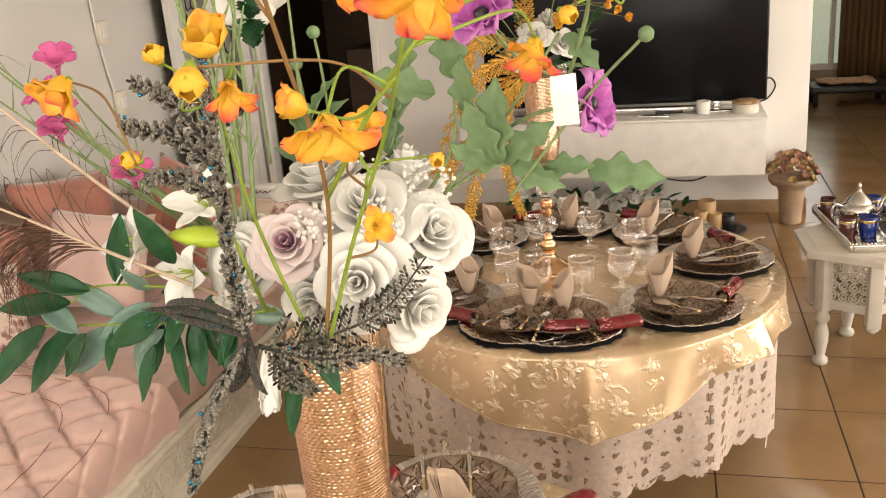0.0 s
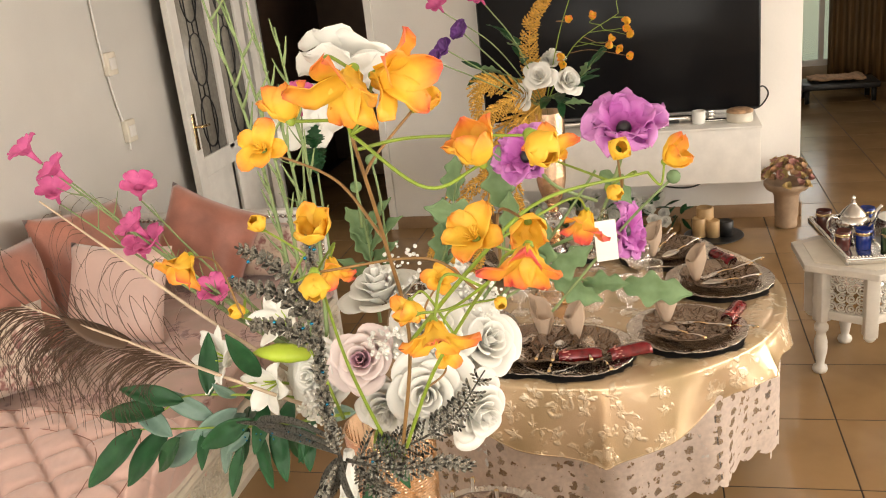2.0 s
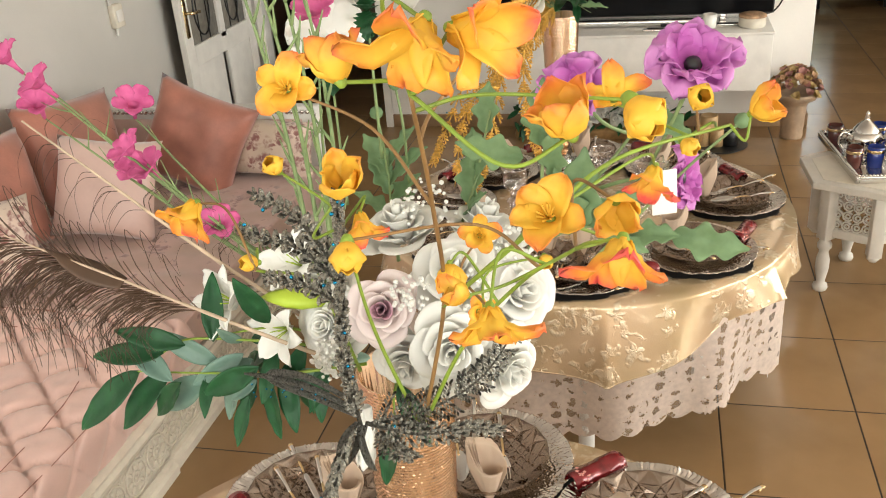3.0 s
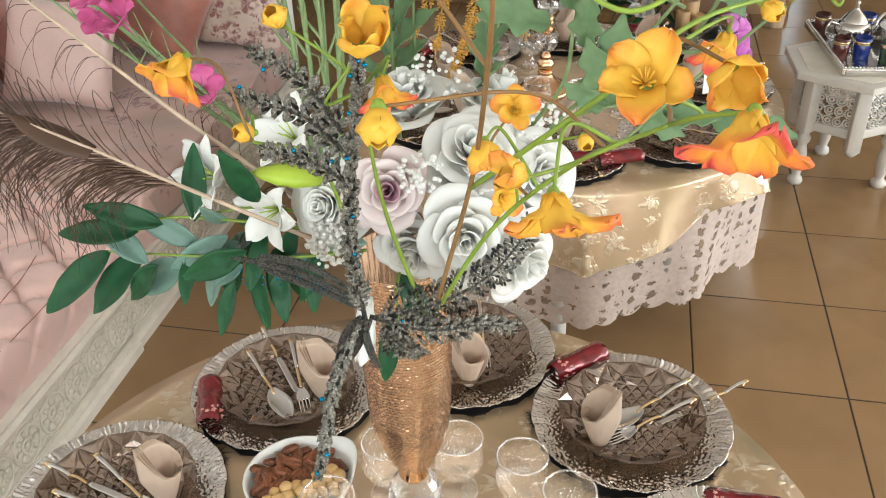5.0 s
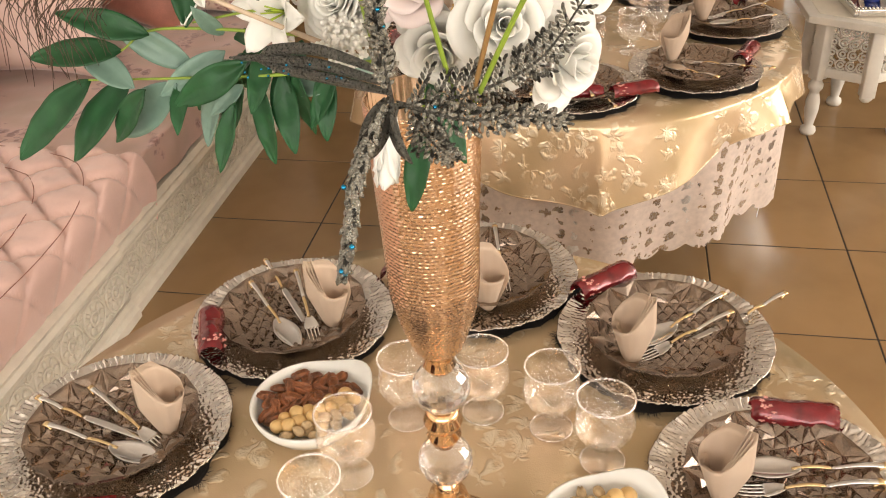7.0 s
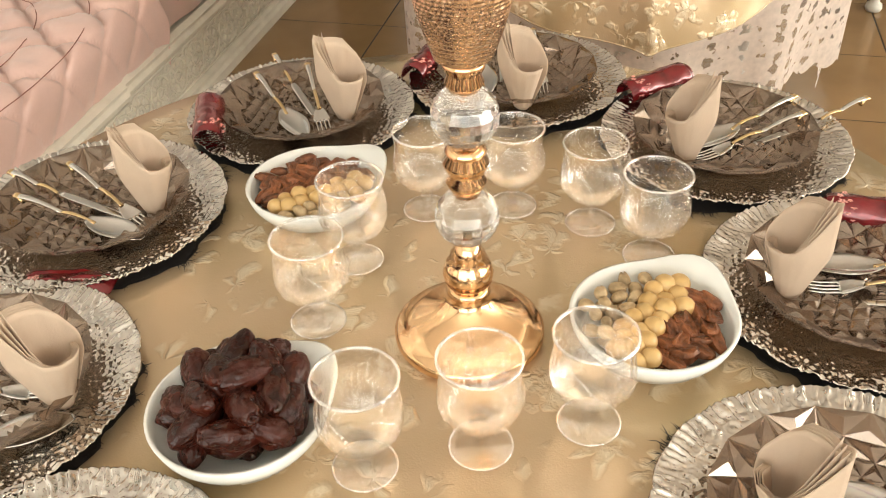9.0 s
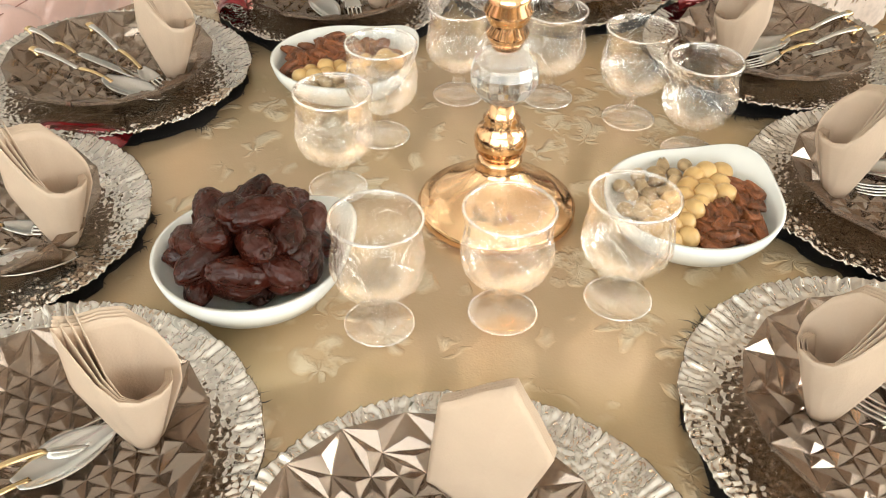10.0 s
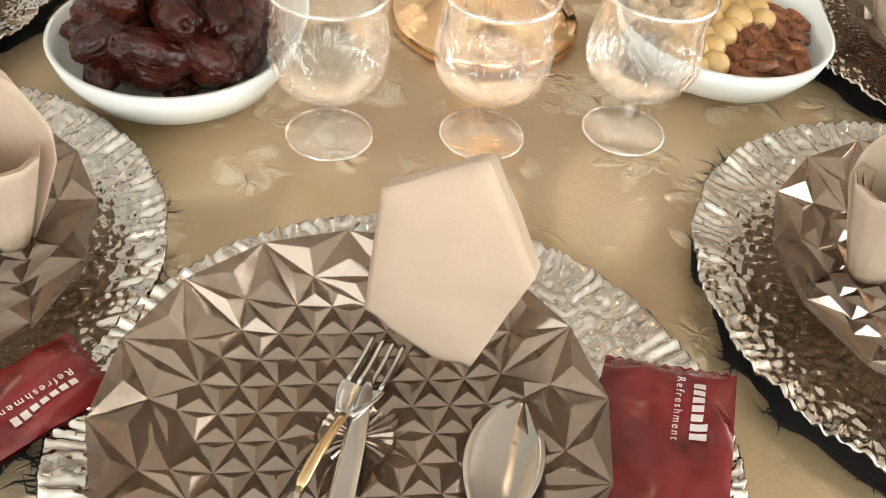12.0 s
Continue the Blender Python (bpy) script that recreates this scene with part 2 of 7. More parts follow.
def emboss(name, col, col2, rough, metal, thresh, scale, bump, sheen=0.0, size=0.036):
    """Cloth with five-petalled flowers in drifts, paler and in fine relief, over a soft rumple."""
    m, t, b = nodes(name)
    L = t.links.new

    def math_(op, x, y=None, z=None):
        n = t.nodes.new("ShaderNodeMath")
        n.operation = op
        for i, v in enumerate((x, y, z)):
            if v is None:
                continue
            if isinstance(v, (int, float)):
                n.inputs[i].default_value = v
            else:
                L(v, n.inputs[i])
        return n.outputs[0]

    tc = t.nodes.new("ShaderNodeTexCoord")
    v = t.nodes.new("ShaderNodeTexVoronoi")
    v.inputs["Scale"].default_value, v.inputs["Randomness"].default_value = scale, 0.75
    w = t.nodes.new("ShaderNodeTexNoise")
    w.inputs["Scale"].default_value, w.inputs["Detail"].default_value = 5, 2
    big = t.nodes.new("ShaderNodeTexNoise")
    big.inputs["Scale"].default_value, big.inputs["Detail"].default_value = 9, 3
    grain = t.nodes.new("ShaderNodeTexNoise")
    grain.inputs["Scale"].default_value = 420
    bendy = t.nodes.new("ShaderNodeTexNoise")
    bendy.inputs["Scale"].default_value, bendy.inputs["Detail"].default_value = 22, 2
    scatter = t.nodes.new("ShaderNodeTexNoise")
    scatter.inputs["Scale"].default_value, scatter.inputs["Detail"].default_value = 38, 3
    for n in (w, big, grain, bendy, scatter):
        L(tc.outputs["Object"], n.inputs["Vector"])
    off = t.nodes.new("ShaderNodeVectorMath")
    off.operation = "MULTIPLY_ADD"
    off.inputs[1].default_value = (0.05, 0.05, 0.05)
    L(bendy.outputs["Color"], off.inputs[0])
    L(tc.outputs["Object"], off.inputs[2])
    L(off.outputs[0], v.inputs["Vector"])
    sub = t.nodes.new("ShaderNodeVectorMath")
    sub.operation = "SUBTRACT"
    L(off.outputs[0], sub.inputs[0])
    L(v.outputs["Position"], sub.inputs[1])
    ln = t.nodes.new("ShaderNodeVectorMath")
    ln.operation = "LENGTH"
    L(sub.outputs[0], ln.inputs[0])
    sp = t.nodes.new("ShaderNodeSeparateXYZ")
    L(sub.outputs[0], sp.inputs[0])
    ang = math_("ARCTAN2", math_("ADD", sp.outputs[1], sp.outputs[2]), sp.outputs[0])
    sc = t.nodes.new("ShaderNodeSeparateXYZ")
    L(v.outputs["Color"], sc.inputs[0])
    pet = math_("ABSOLUTE", math_("COSINE", math_("MULTIPLY_ADD", ang, 2.5, math_("MULTIPLY", sc.outputs[0], 6))))
    rad = math_("MULTIPLY", math_("MULTIPLY_ADD", pet, 0.5, 0.5), math_("MULTIPLY_ADD", sc.outputs[1], size * 0.6, size * 0.55))
    flower = math_("MULTIPLY", math_("SUBTRACT", rad, ln.outputs["Value"]), 110)
    flower = math_("MINIMUM", math_("MAXIMUM", flower, 0.0), 1.0)
    drift = t.nodes.new("ShaderNodeValToRGB")
    drift.color_ramp.elements[0].position, drift.color_ramp.elements[1].position = thresh, thresh + 0.06
    L(w.outputs["Fac"], drift.inputs[0])
    worn = math_("MINIMUM", math_("MAXIMUM", math_("MULTIPLY_ADD", scatter.outputs["Fac"], 6.0, -2.3), 0.0), 1.0)
    mask = math_("MULTIPLY", math_("MULTIPLY", flower, drift.outputs[0]), worn)
    mix = t.nodes.new("ShaderNodeMix")
    mix.data_type = "RGBA"
    mix.inputs[6].default_value, mix.inputs[7].default_value = (*col, 1), (*col2, 1)
    ground = t.nodes.new("ShaderNodeMix")
    ground.data_type = "RGBA"
    ground.inputs[6].default_value, ground.inputs[7].default_value = (col[0] * 0.80, col[1] * 0.82, col[2] * 0.74, 1), (min(1, col[0] * 1.12), col[1] * 1.12, col[2] * 1.18, 1)
    L(math_("MINIMUM", math_("MAXIMUM", math_("MULTIPLY_ADD", w.outputs["Fac"], 3.0, -1.0), 0.0), 1.0), ground.inputs[0])
    L(ground.outputs[2], mix.inputs[6])
    L(math_("MULTIPLY", mask, math_("MULTIPLY_ADD", pet, 0.5, 0.4)), mix.inputs[0])
    L(mix.outputs[2], b.inputs["Base Color"])
    L(math_("ADD", math_("MULTIPLY_ADD", mask, -0.08, rough), math_("MULTIPLY", big.outputs["Fac"], 0.14)), b.inputs["Roughness"])
    b.inputs["Metallic"].default_value = metal
    b.inputs["Sheen Weight"].default_value = sheen
    ray_ = math_("SINE", math_("MULTIPLY", ang, 34))
    hgt = math_("ADD", math_("MULTIPLY", mask, math_("MULTIPLY_ADD", ray_, 0.07, 1.0)), math_("MULTIPLY", big.outputs["Fac"], 1.6))
    bp = t.nodes.new("ShaderNodeBump")
    bp.inputs["Strength"].default_value, bp.inputs["Distance"].default_value = bump, 0.0022
    L(math_("ADD", hgt, math_("MULTIPLY", grain.outputs["Fac"], 0.12)), bp.inputs["Height"])
    L(bp.outputs[0], b.inputs["Normal"])
    return m


M["oilcloth"] = emboss("champagne_gold_oilcloth", (0.62, 0.46, 0.285), (0.80, 0.68, 0.50), 0.15, 0.50, 0.42, 15, 0.7, size=0.042)
M["brocade"] = emboss("floral_brocade", (0.66, 0.52, 0.43), (0.20, 0.045, 0.045), 0.5, 0.0, 0.36, 13, 0.3, 0.3, 0.06)
M["figured"] = emboss("figured_pink_satin", (0.56, 0.37, 0.315), (0.20, 0.075, 0.07), 0.36, 0.0, 0.50, 9, 0.4, 0.4, 0.075)


# glitter: each bead dark or bright by chance
_t = M["sequin"].node_tree
_b = _t.nodes["Principled BSDF"]
_g = _t.nodes.new("ShaderNodeNewGeometry")
_r = _t.nodes.new("ShaderNodeValToRGB")
_e = _r.color_ramp.elements
_e[0].position, _e[0].color = 0.15, (0.020, 0.018, 0.014, 1)
_e[1].position, _e[1].color = 0.97, (0.30, 0.285, 0.24, 1)
_t.links.new(_g.outputs["Random Per Island"], _r.inputs[0])
_t.links.new(_r.outputs[0], _b.inputs["Base Color"])
_b.inputs["Metallic"].default_value = 0.7
M["sequin_leaf"] = mat("dark_glitter_cloth", (0.012, 0.011, 0.009), 0.3, 0.4, var=0.9, scale=520, bump=1.0, bscale=700, hue=(0.16, 0.155, 0.13), rvar=0.3)

for _n, _s in (("white_petal", 0.24), ("rose", 0.2), ("fuchsia", 0.15), ("sage", 0.2), ("napkin", 0.10)):
    silky(M[_n], _s)

# ---- mesh helpers ----
def mesh_of(name, bm, material, smooth=True):
    me = bpy.data.meshes.new(name)
    if all(e.is_manifold for e in bm.edges) and bm.calc_volume(signed=True) < 0:
        bmesh.ops.reverse_faces(bm, faces=bm.faces[:])
    bm.normal_update()
    bm.to_mesh(me)
    bm.free()
    for m in material if isinstance(material, (list, tuple)) else (material,):
        me.materials.append(m)
    if smooth:
        me.polygons.foreach_set("use_smooth", [True] * len(me.polygons))
    return me


def part(name, bm, material, parent=None, label="", smooth=True, m=None):
    ob = new(name, mesh_of(name, bm, material, smooth))
    ob.parent = parent
    if m is not None:
        ob.matrix_basis = m
    return tagged(ob, label)


def thing(name, label, category, m=None, group="", kind="", bm=None, material=None, smooth=True):
    ob = new(name, mesh_of(name, bm, material, smooth) if bm else None)
    if m is not None:
        ob.matrix_basis = m
    return tagged(ob, label, category, group, kind)


def shift(bm, m, start=0):
    bm.verts.ensure_lookup_table()
    for v in bm.verts[start:]:
        v.co = m @ v.co
    return bm


def box(x0, y0, z0, x1, y1, z1, bevel=0.0, bm=None, seg=2):
    bm = bm or bmesh.new()
    r = bmesh.ops.create_cube(bm, size=1, matrix=Matrix.LocRotScale(((x0 + x1) / 2, (y0 + y1) / 2, (z0 + z1) / 2), None, (x1 - x0, y1 - y0, z1 - z0)))
    if bevel:
        es = list({e for v in r["verts"] for e in v.link_edges})
        bmesh.ops.bevel(bm, geom=es, offset=bevel, segments=seg, profile=0.5, affect="EDGES")
    return bm


def lathe(profile, n=32, bm=None, wave=None):
    """Turns (radius, height) round z. wave(angle, radius, height) gives the point in its stead."""
    bm = bm or bmesh.new()
    rings = []
    for r, z in profile:
        if r < 1e-6:
            rings.append([bm.verts.new((0, 0, z))])
            continue
        ring = []
        for i in range(n):
            a = 2 * math.pi * i / n
            rr, zz = wave(a, r, z) if wave else (r, z)
            ring.append(bm.verts.new((rr * math.cos(a), rr * math.sin(a), zz)))
        rings.append(ring)
    for p, q in zip(rings, rings[1:]):
        for i in range(n):
            j = (i + 1) % n
            if len(p) == 1 and len(q) > 1:
                bm.faces.new((p[0], q[j], q[i]))
            elif len(q) == 1 and len(p) > 1:
                bm.faces.new((p[i], p[j], q[0]))
            elif len(p) > 1:
                bm.faces.new((p[i], p[j], q[j], q[i]))
    return bm


def tube(points, radius, n=6, bm=None, taper=None):
    """A round bar along points; taper gives the end's share of the radius."""
    bm = bm or bmesh.new()
    pts = [Vector(p) for p in points]
    rings = []
    up = Vector((0.31, 0.17, 0.93))
    for i, p in enumerate(pts):
        d = (pts[min(i + 1, len(pts) - 1)] - pts[max(i - 1, 0)]).normalized()
        a = d.cross(up)
        if a.length < 1e-4:
            a = d.cross(Vector((1, 0, 0)))
        a.normalize()
        b = d.cross(a)
        k = radius * (1 if taper is None else 1 + (taper - 1) * i / (len(pts) - 1))
        rings.append([bm.verts.new(p + k * (math.cos(2 * math.pi * j / n) * a + math.sin(2 * math.pi * j / n) * b)) for j in range(n)])
    for p, q in zip(rings, rings[1:]):
        for j in range(n):
            bm.faces.new((p[j], p[(j + 1) % n], q[(j + 1) % n], q[j]))
    bm.faces.new(rings[0][::-1])
    bm.faces.new(rings[-1])
    return bm


def bend(points, steps=8):
    """A smooth way through a few points."""
    p = [Vector(q) for q in points]
    p = [2 * p[0] - p[1]] + p + [2 * p[-1] - p[-2]]
    out = []
    for i in range(1, len(p) - 2):
        for s in range(steps):
            u = s / steps
            out.append(0.5 * (2 * p[i] + (p[i + 1] - p[i - 1]) * u + (2 * p[i - 1] - 5 * p[i] + 4 * p[i + 1] - p[i + 2]) * u * u + (3 * p[i] - p[i - 1] - 3 * p[i + 1] + p[i + 2]) * u ** 3))
    return out + [p[-2]]


def sheet(nu, nv, f, bm=None, closed=False, mi=0):
    """A surface f(u, v), u and v from 0 to 1."""
    bm = bm or bmesh.new()
    g = [[bm.verts.new(f(i / nu, j / nv)) for j in range(nv + 1)] for i in range(nu if closed else nu + 1)]
    for i in range(nu):
        for j in range(nv):
            k = (i + 1) % nu if closed else i + 1
            fc = bm.faces.new((g[i][j], g[k][j], g[k][j + 1], g[i][j + 1]))
            fc.material_index = mi
    return bm


def thick(bm, t):
    """Gives open sheets a thickness t against their normals, closed by a rim."""
    bm.normal_update()
    inner = {v: bm.verts.new(v.co - v.normal * t) for v in bm.verts[:]}
    rim = [(l.vert, l.link_loop_next.vert) for e in bm.edges if len(e.link_loops) == 1 for l in e.link_loops]
    for f in bm.faces[:]:
        g = bm.faces.new([inner[v] for v in reversed(f.verts)])
        g.material_index = f.material_index
    for a, b in rim:
        bm.faces.new((b, a, inner[a], inner[b]))
    return bm


def flip(bm):
    bmesh.ops.reverse_faces(bm, faces=bm.faces[:])
    return bm


def turned(d, roll=0.0):
    """A turn that brings z to the direction d."""
    return Vector(d).to_track_quat("Z", "Y").to_matrix().to_4x4() @ Matrix.Rotation(roll, 4, "Z")

# ---- the room ----
TX, TY, TW, TH = 0.956, 1.421, 0.445, 0.4685
part("floor", box(-2.8, -3.7, -0.12, 7.8, 10.0, -0.0012), M["grout"])
floor = tagged(bpy.data.objects["floor"], "glossy beige ceramic tile floor with dark joints", "floor", kind="structure")
part("wall_west", box(-2.7, -3.6, 0, -2.5, 5.13, 2.75), M["wall"])
part("wall_north", box(-1.477, 4.93, 0, 1.169, 5.13, 2.75, 0.004), M["wall"])
part("wall_north_header", box(-2.5, 4.93, 2.06, -1.477, 5.13, 2.75), M["wall"])
part("wall_north_jamb", box(-2.5, 4.93, 0, -2.36, 5.13, 2.06), M["wall"])
# back room, coloured dark so the doorway reads as unlit
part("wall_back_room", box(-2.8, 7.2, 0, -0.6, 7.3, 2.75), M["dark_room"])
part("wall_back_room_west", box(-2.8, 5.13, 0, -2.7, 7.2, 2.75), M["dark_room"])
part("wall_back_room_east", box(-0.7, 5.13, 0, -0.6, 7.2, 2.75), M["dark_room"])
# corridor walls: its dimness is put into their colours
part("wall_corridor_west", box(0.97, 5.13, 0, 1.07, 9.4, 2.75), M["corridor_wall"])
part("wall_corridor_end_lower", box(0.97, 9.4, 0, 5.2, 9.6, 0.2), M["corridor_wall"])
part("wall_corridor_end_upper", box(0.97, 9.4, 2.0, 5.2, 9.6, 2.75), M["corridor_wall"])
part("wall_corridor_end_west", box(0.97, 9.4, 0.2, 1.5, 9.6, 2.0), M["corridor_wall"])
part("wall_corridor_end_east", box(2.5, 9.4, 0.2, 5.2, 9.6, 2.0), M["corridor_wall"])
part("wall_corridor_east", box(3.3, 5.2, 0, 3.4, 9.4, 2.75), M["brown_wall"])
part("ceiling", box(-2.8, -3.7, 2.75, 7.8, 9.8, 2.9), M["ceiling"])
for n, b in {"wall_east_lower": (7.5, -3.6, 0, 7.7, 5.2, 0.7), "wall_east_upper": (7.5, -3.6, 2.55, 7.7, 5.2, 2.75), "wall_east_south": (7.5, -3.6, 0.7, 7.7, -2.3, 2.55), "wall_east_north": (7.5, 4.7, 0.7, 7.7, 5.2, 2.55), "wall_north_east": (3.4, 5.0, 0, 7.5, 5.2, 2.75),
             "wall_south_lower": (-2.5, -3.6, 0, 7.5, -3.4, 0.7), "wall_south_upper": (-2.5, -3.6, 2.55, 7.5, -3.4, 2.75), "wall_south_west": (-2.5, -3.6, 0.7, -2.1, -3.4, 2.55), "wall_south_east": (3.1, -3.6, 0.7, 7.5, -3.4, 2.55)}.items():
    part(n, box(*b), M["wall"])
for ob in list(bpy.data.objects):
    if ob.name.startswith(("wall_", "ceiling")):
        tagged(ob, "plain off-white painted plaster" if "back_room" not in ob.name else "wall behind the doorway, the room's shade put into its brown", "ceiling" if ob.name == "ceiling" else "wall", kind="structure")
for n, b in {"baseboard_1": (-1.477, 4.915, 0, 1.169, 4.93, 0.085), "baseboard_2": (1.169, 4.915, 0, 1.184, 5.13, 0.085), "baseboard_3": (-2.5, 3.2, 0, -2.485, 4.9, 0.085)}.items():
    tagged(part(n, box(*b, 0.003), M["brown_skirting"]), "brown glazed tile skirting", "baseboard", kind="structure")


def window(name, x0, x1, z0, z1, m, lights=3):
    w = thing(name, "white framed window letting daylight in", "window", m, kind="structure")
    f = box(x0, -0.03, z0, x0 + 0.06, 0.03, z1)
    for b in ((x1 - 0.06, -0.03, z0, x1, 0.03, z1), (x0 + 0.06, -0.03, z0, x1 - 0.06, 0.03, z0 + 0.06), (x0 + 0.06, -0.03, z1 - 0.06, x1 - 0.06, 0.03, z1)):
        box(*b, bm=f)
    for i in range(1, lights):
        c = x0 + (x1 - x0) * i / lights
        box(c - 0.025, -0.025, z0 + 0.06, c + 0.025, 0.025, z1 - 0.06, bm=f)
    part("window_frame", f, M["white_wood"], w, smooth=False)
    for i in range(lights):
        a, b = x0 + (x1 - x0) * i / lights + 0.03, x0 + (x1 - x0) * (i + 1) / lights - 0.03
        g = part("pane", box(a, -0.003, z0 + 0.06, b, 0.003, z1 - 0.06), M["clear_glass"], w, smooth=False)
        g.visible_shadow = False
    return w


window("window_1", -2.1, 3.1, 0.7, 2.55, pose(0, -3.5, 0), 5)
window("window_2", -3.5, 3.5, 0.7, 2.55, pose(7.6, 1.2, 0, 0, 0, 90), 6)
window("window_3", -0.5, 0.5, 0.2, 2.0, pose(2.0, 9.5, 0), 4)

# brown curtain in the corridor
bm = sheet(60, 6, lambda u, v: (2.02 + 1.3 * u, 9.2 - 0.035 * math.sin(u * 70), 0.03 + 2.4 * v))
part("curtain", thick(bm, 0.004), M["brown_wall"])
tagged(bpy.data.objects["curtain"], "brown hanging curtain at the corridor's end", "curtain")
bench = thing("bench", "low dark bench with pale cloths on it", "bench", pose(2.02, 8.6, 0))
part("seat", box(-0.35, -0.2, 0.13, 0.35, 0.2, 0.19, 0.012), M["black"], bench)
for sx in (-0.3, 0.3):
    for sy in (-0.15, 0.15):
        part("leg", box(sx - 0.02, sy - 0.02, 0, sx + 0.02, sy + 0.02, 0.13), M["black"], bench)
bm = sheet(20, 10, lambda u, v: (-0.27 + 0.5 * u, -0.14 + 0.26 * v, 0.20 + 0.035 * noise.noise((u * 5, v * 5, 3)) + 0.03))
part("folded_cloth", thick(bm, 0.02), M["dried"], bench)
# pale garden light behind the corridor's window
tagged(part("backdrop", box(0.6, 10.6, -0.2, 4.2, 10.65, 2.9), emit("bright_garden", (0.60, 0.66, 0.50), 0.8)), "bright blurred garden beyond the window", "backdrop", kind="structure")

# ---- glazed door standing open along the west wall ----
door = thing("door_1", "white wooden door with leaded glass, standing open", "door", pose(-2.40, 3.94, 0), kind="structure")
f = box(-0.02, 0, 0.02, 0.02, 0.10, 2.02, 0.003)
box(-0.02, 0.86, 0.02, 0.02, 0.96, 2.02, 0.003, f)
box(-0.02, 0.46, 0.75, 0.02, 0.53, 1.92, 0.003, f)
for z0, z1 in ((0.02, 0.22), (0.66, 0.78), (1.92, 2.02)):
    box(-0.02, 0.10, z0, 0.02, 0.86, z1, 0.003, f)
part("door_frame", f, M["white_wood"], door, smooth=False)
for y0, y1 in ((0.10, 0.46), (0.53, 0.86)):
    part("pane", box(-0.004, y0, 0.78, 0.004, y1, 1.92), mat("seeded_door_glass", (0.30, 0.28, 0.24), 0.25, var=0.1, scale=30, bump=0.3, bscale=60), door, "grey textured glass")
    bm = bmesh.new()
    c, w = (y0 + y1) / 2, (y1 - y0) / 2
    for k in range(3):
        z = 0.97 + 0.38 * k
        ring = [(0.008, c + w * 0.55 * math.cos(a), z + 0.16 * math.sin(a)) for a in (math.pi * i / 8 for i in range(17))]
        tube(ring, 0.005, 5, bm)
        tube([(0.008, c, z + 0.16), (0.008, c, z + 0.22)], 0.005, 5, bm)
    tube([(0.008, c - 0.06, 0.78), (0.008, c - 0.06, 1.92)], 0.004, 5, bm)
    tube([(0.008, c + 0.06, 0.78), (0.008, c + 0.06, 1.92)], 0.004, 5, bm)
    part("leading", bm, M["black"], door, "dark lead tracery")
    part("panel", box(-0.014, y0, 0.22, 0.014, y1, 0.66, 0.006), M["white_wood"], door)
bm = tube([(0.02, 0.05, 0.98), (0.06, 0.05, 0.98), (0.062, 0.10, 0.975), (0.058, 0.165, 0.97)], 0.009, 8)
box(0.02, 0.03, 0.84, 0.026, 0.07, 1.06, 0.004, bm)
part("door_handle", bm, M["brass"], door, "dull brass lever handle")
f = box(-2.36, 4.90, 0, -2.31, 5.0, 2.06, 0.004)
box(-1.525, 4.90, 0, -1.477, 5.0, 2.06, 0.004, f)
box(-2.31, 4.90, 2.0, -1.525, 5.0, 2.06, 0.004, f)
tagged(part("door_frame_1", f, M["white_wood"], smooth=False), "white painted door lining round a dark doorway", "door frame", kind="structure")
cab = thing("dresser", "wooden dresser in the back room, the room's shade put into its colour", "dresser", pose(-1.7, 6.5, 0))
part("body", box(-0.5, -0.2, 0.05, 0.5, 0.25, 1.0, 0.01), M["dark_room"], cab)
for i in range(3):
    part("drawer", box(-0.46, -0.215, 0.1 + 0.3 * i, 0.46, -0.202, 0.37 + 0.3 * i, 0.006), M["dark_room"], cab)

# switch boxes and a cable on the west wall
for y, z in ((3.42, 1.45), (3.47, 1.08)):
    s = thing("wall_socket", "small beige surface socket on the white wall", "socket", pose(-2.5, y, z), group="wall sockets")
    part("box", box(0, -0.045, -0.06, 0.035, 0.045, 0.06, 0.006), M["cream_wood"], s)
    part("cover", box(0.035, -0.03, -0.03, 0.041, 0.03, 0.03, 0.003), M["white_wood"], s)
bm = tube(bend([(-2.488, 3.38, 2.2), (-2.488, 3.37, 1.6), (-2.488, 3.40, 1.3), (-2.485, 3.45, 1.05), (-2.48, 3.44, 0.98)]), 0.006, 6)
thing("wall_cable", "white cable hanging down the wall", "cable", bm=bm, material=M["white_wood"])

# corridor ceiling lamp
lamp = thing("ceiling_lamp", "round white glowing ceiling lamp in the corridor", "ceiling lamp", pose(1.55, 6.35, 2.70))
part("base", lathe([(0, 0.05), (0.15, 0.05), (0.16, 0.02), (0.15, 0.0)], 32), M["white_wood"], lamp)
part("shade", lathe([(0.145, 0.0), (0.13, -0.03), (0.08, -0.05), (0, -0.055)], 32), emit("lit_shade", (1.0, 0.95, 0.85), 14.0), lamp)

# ---- the long sofa by the west wall ----
SX = -1.262
sofa = thing("sofa", "long low sofa with quilted pink satin and carved white front rail", "sofa", pose(0, 0, 0))
random.seed(3)


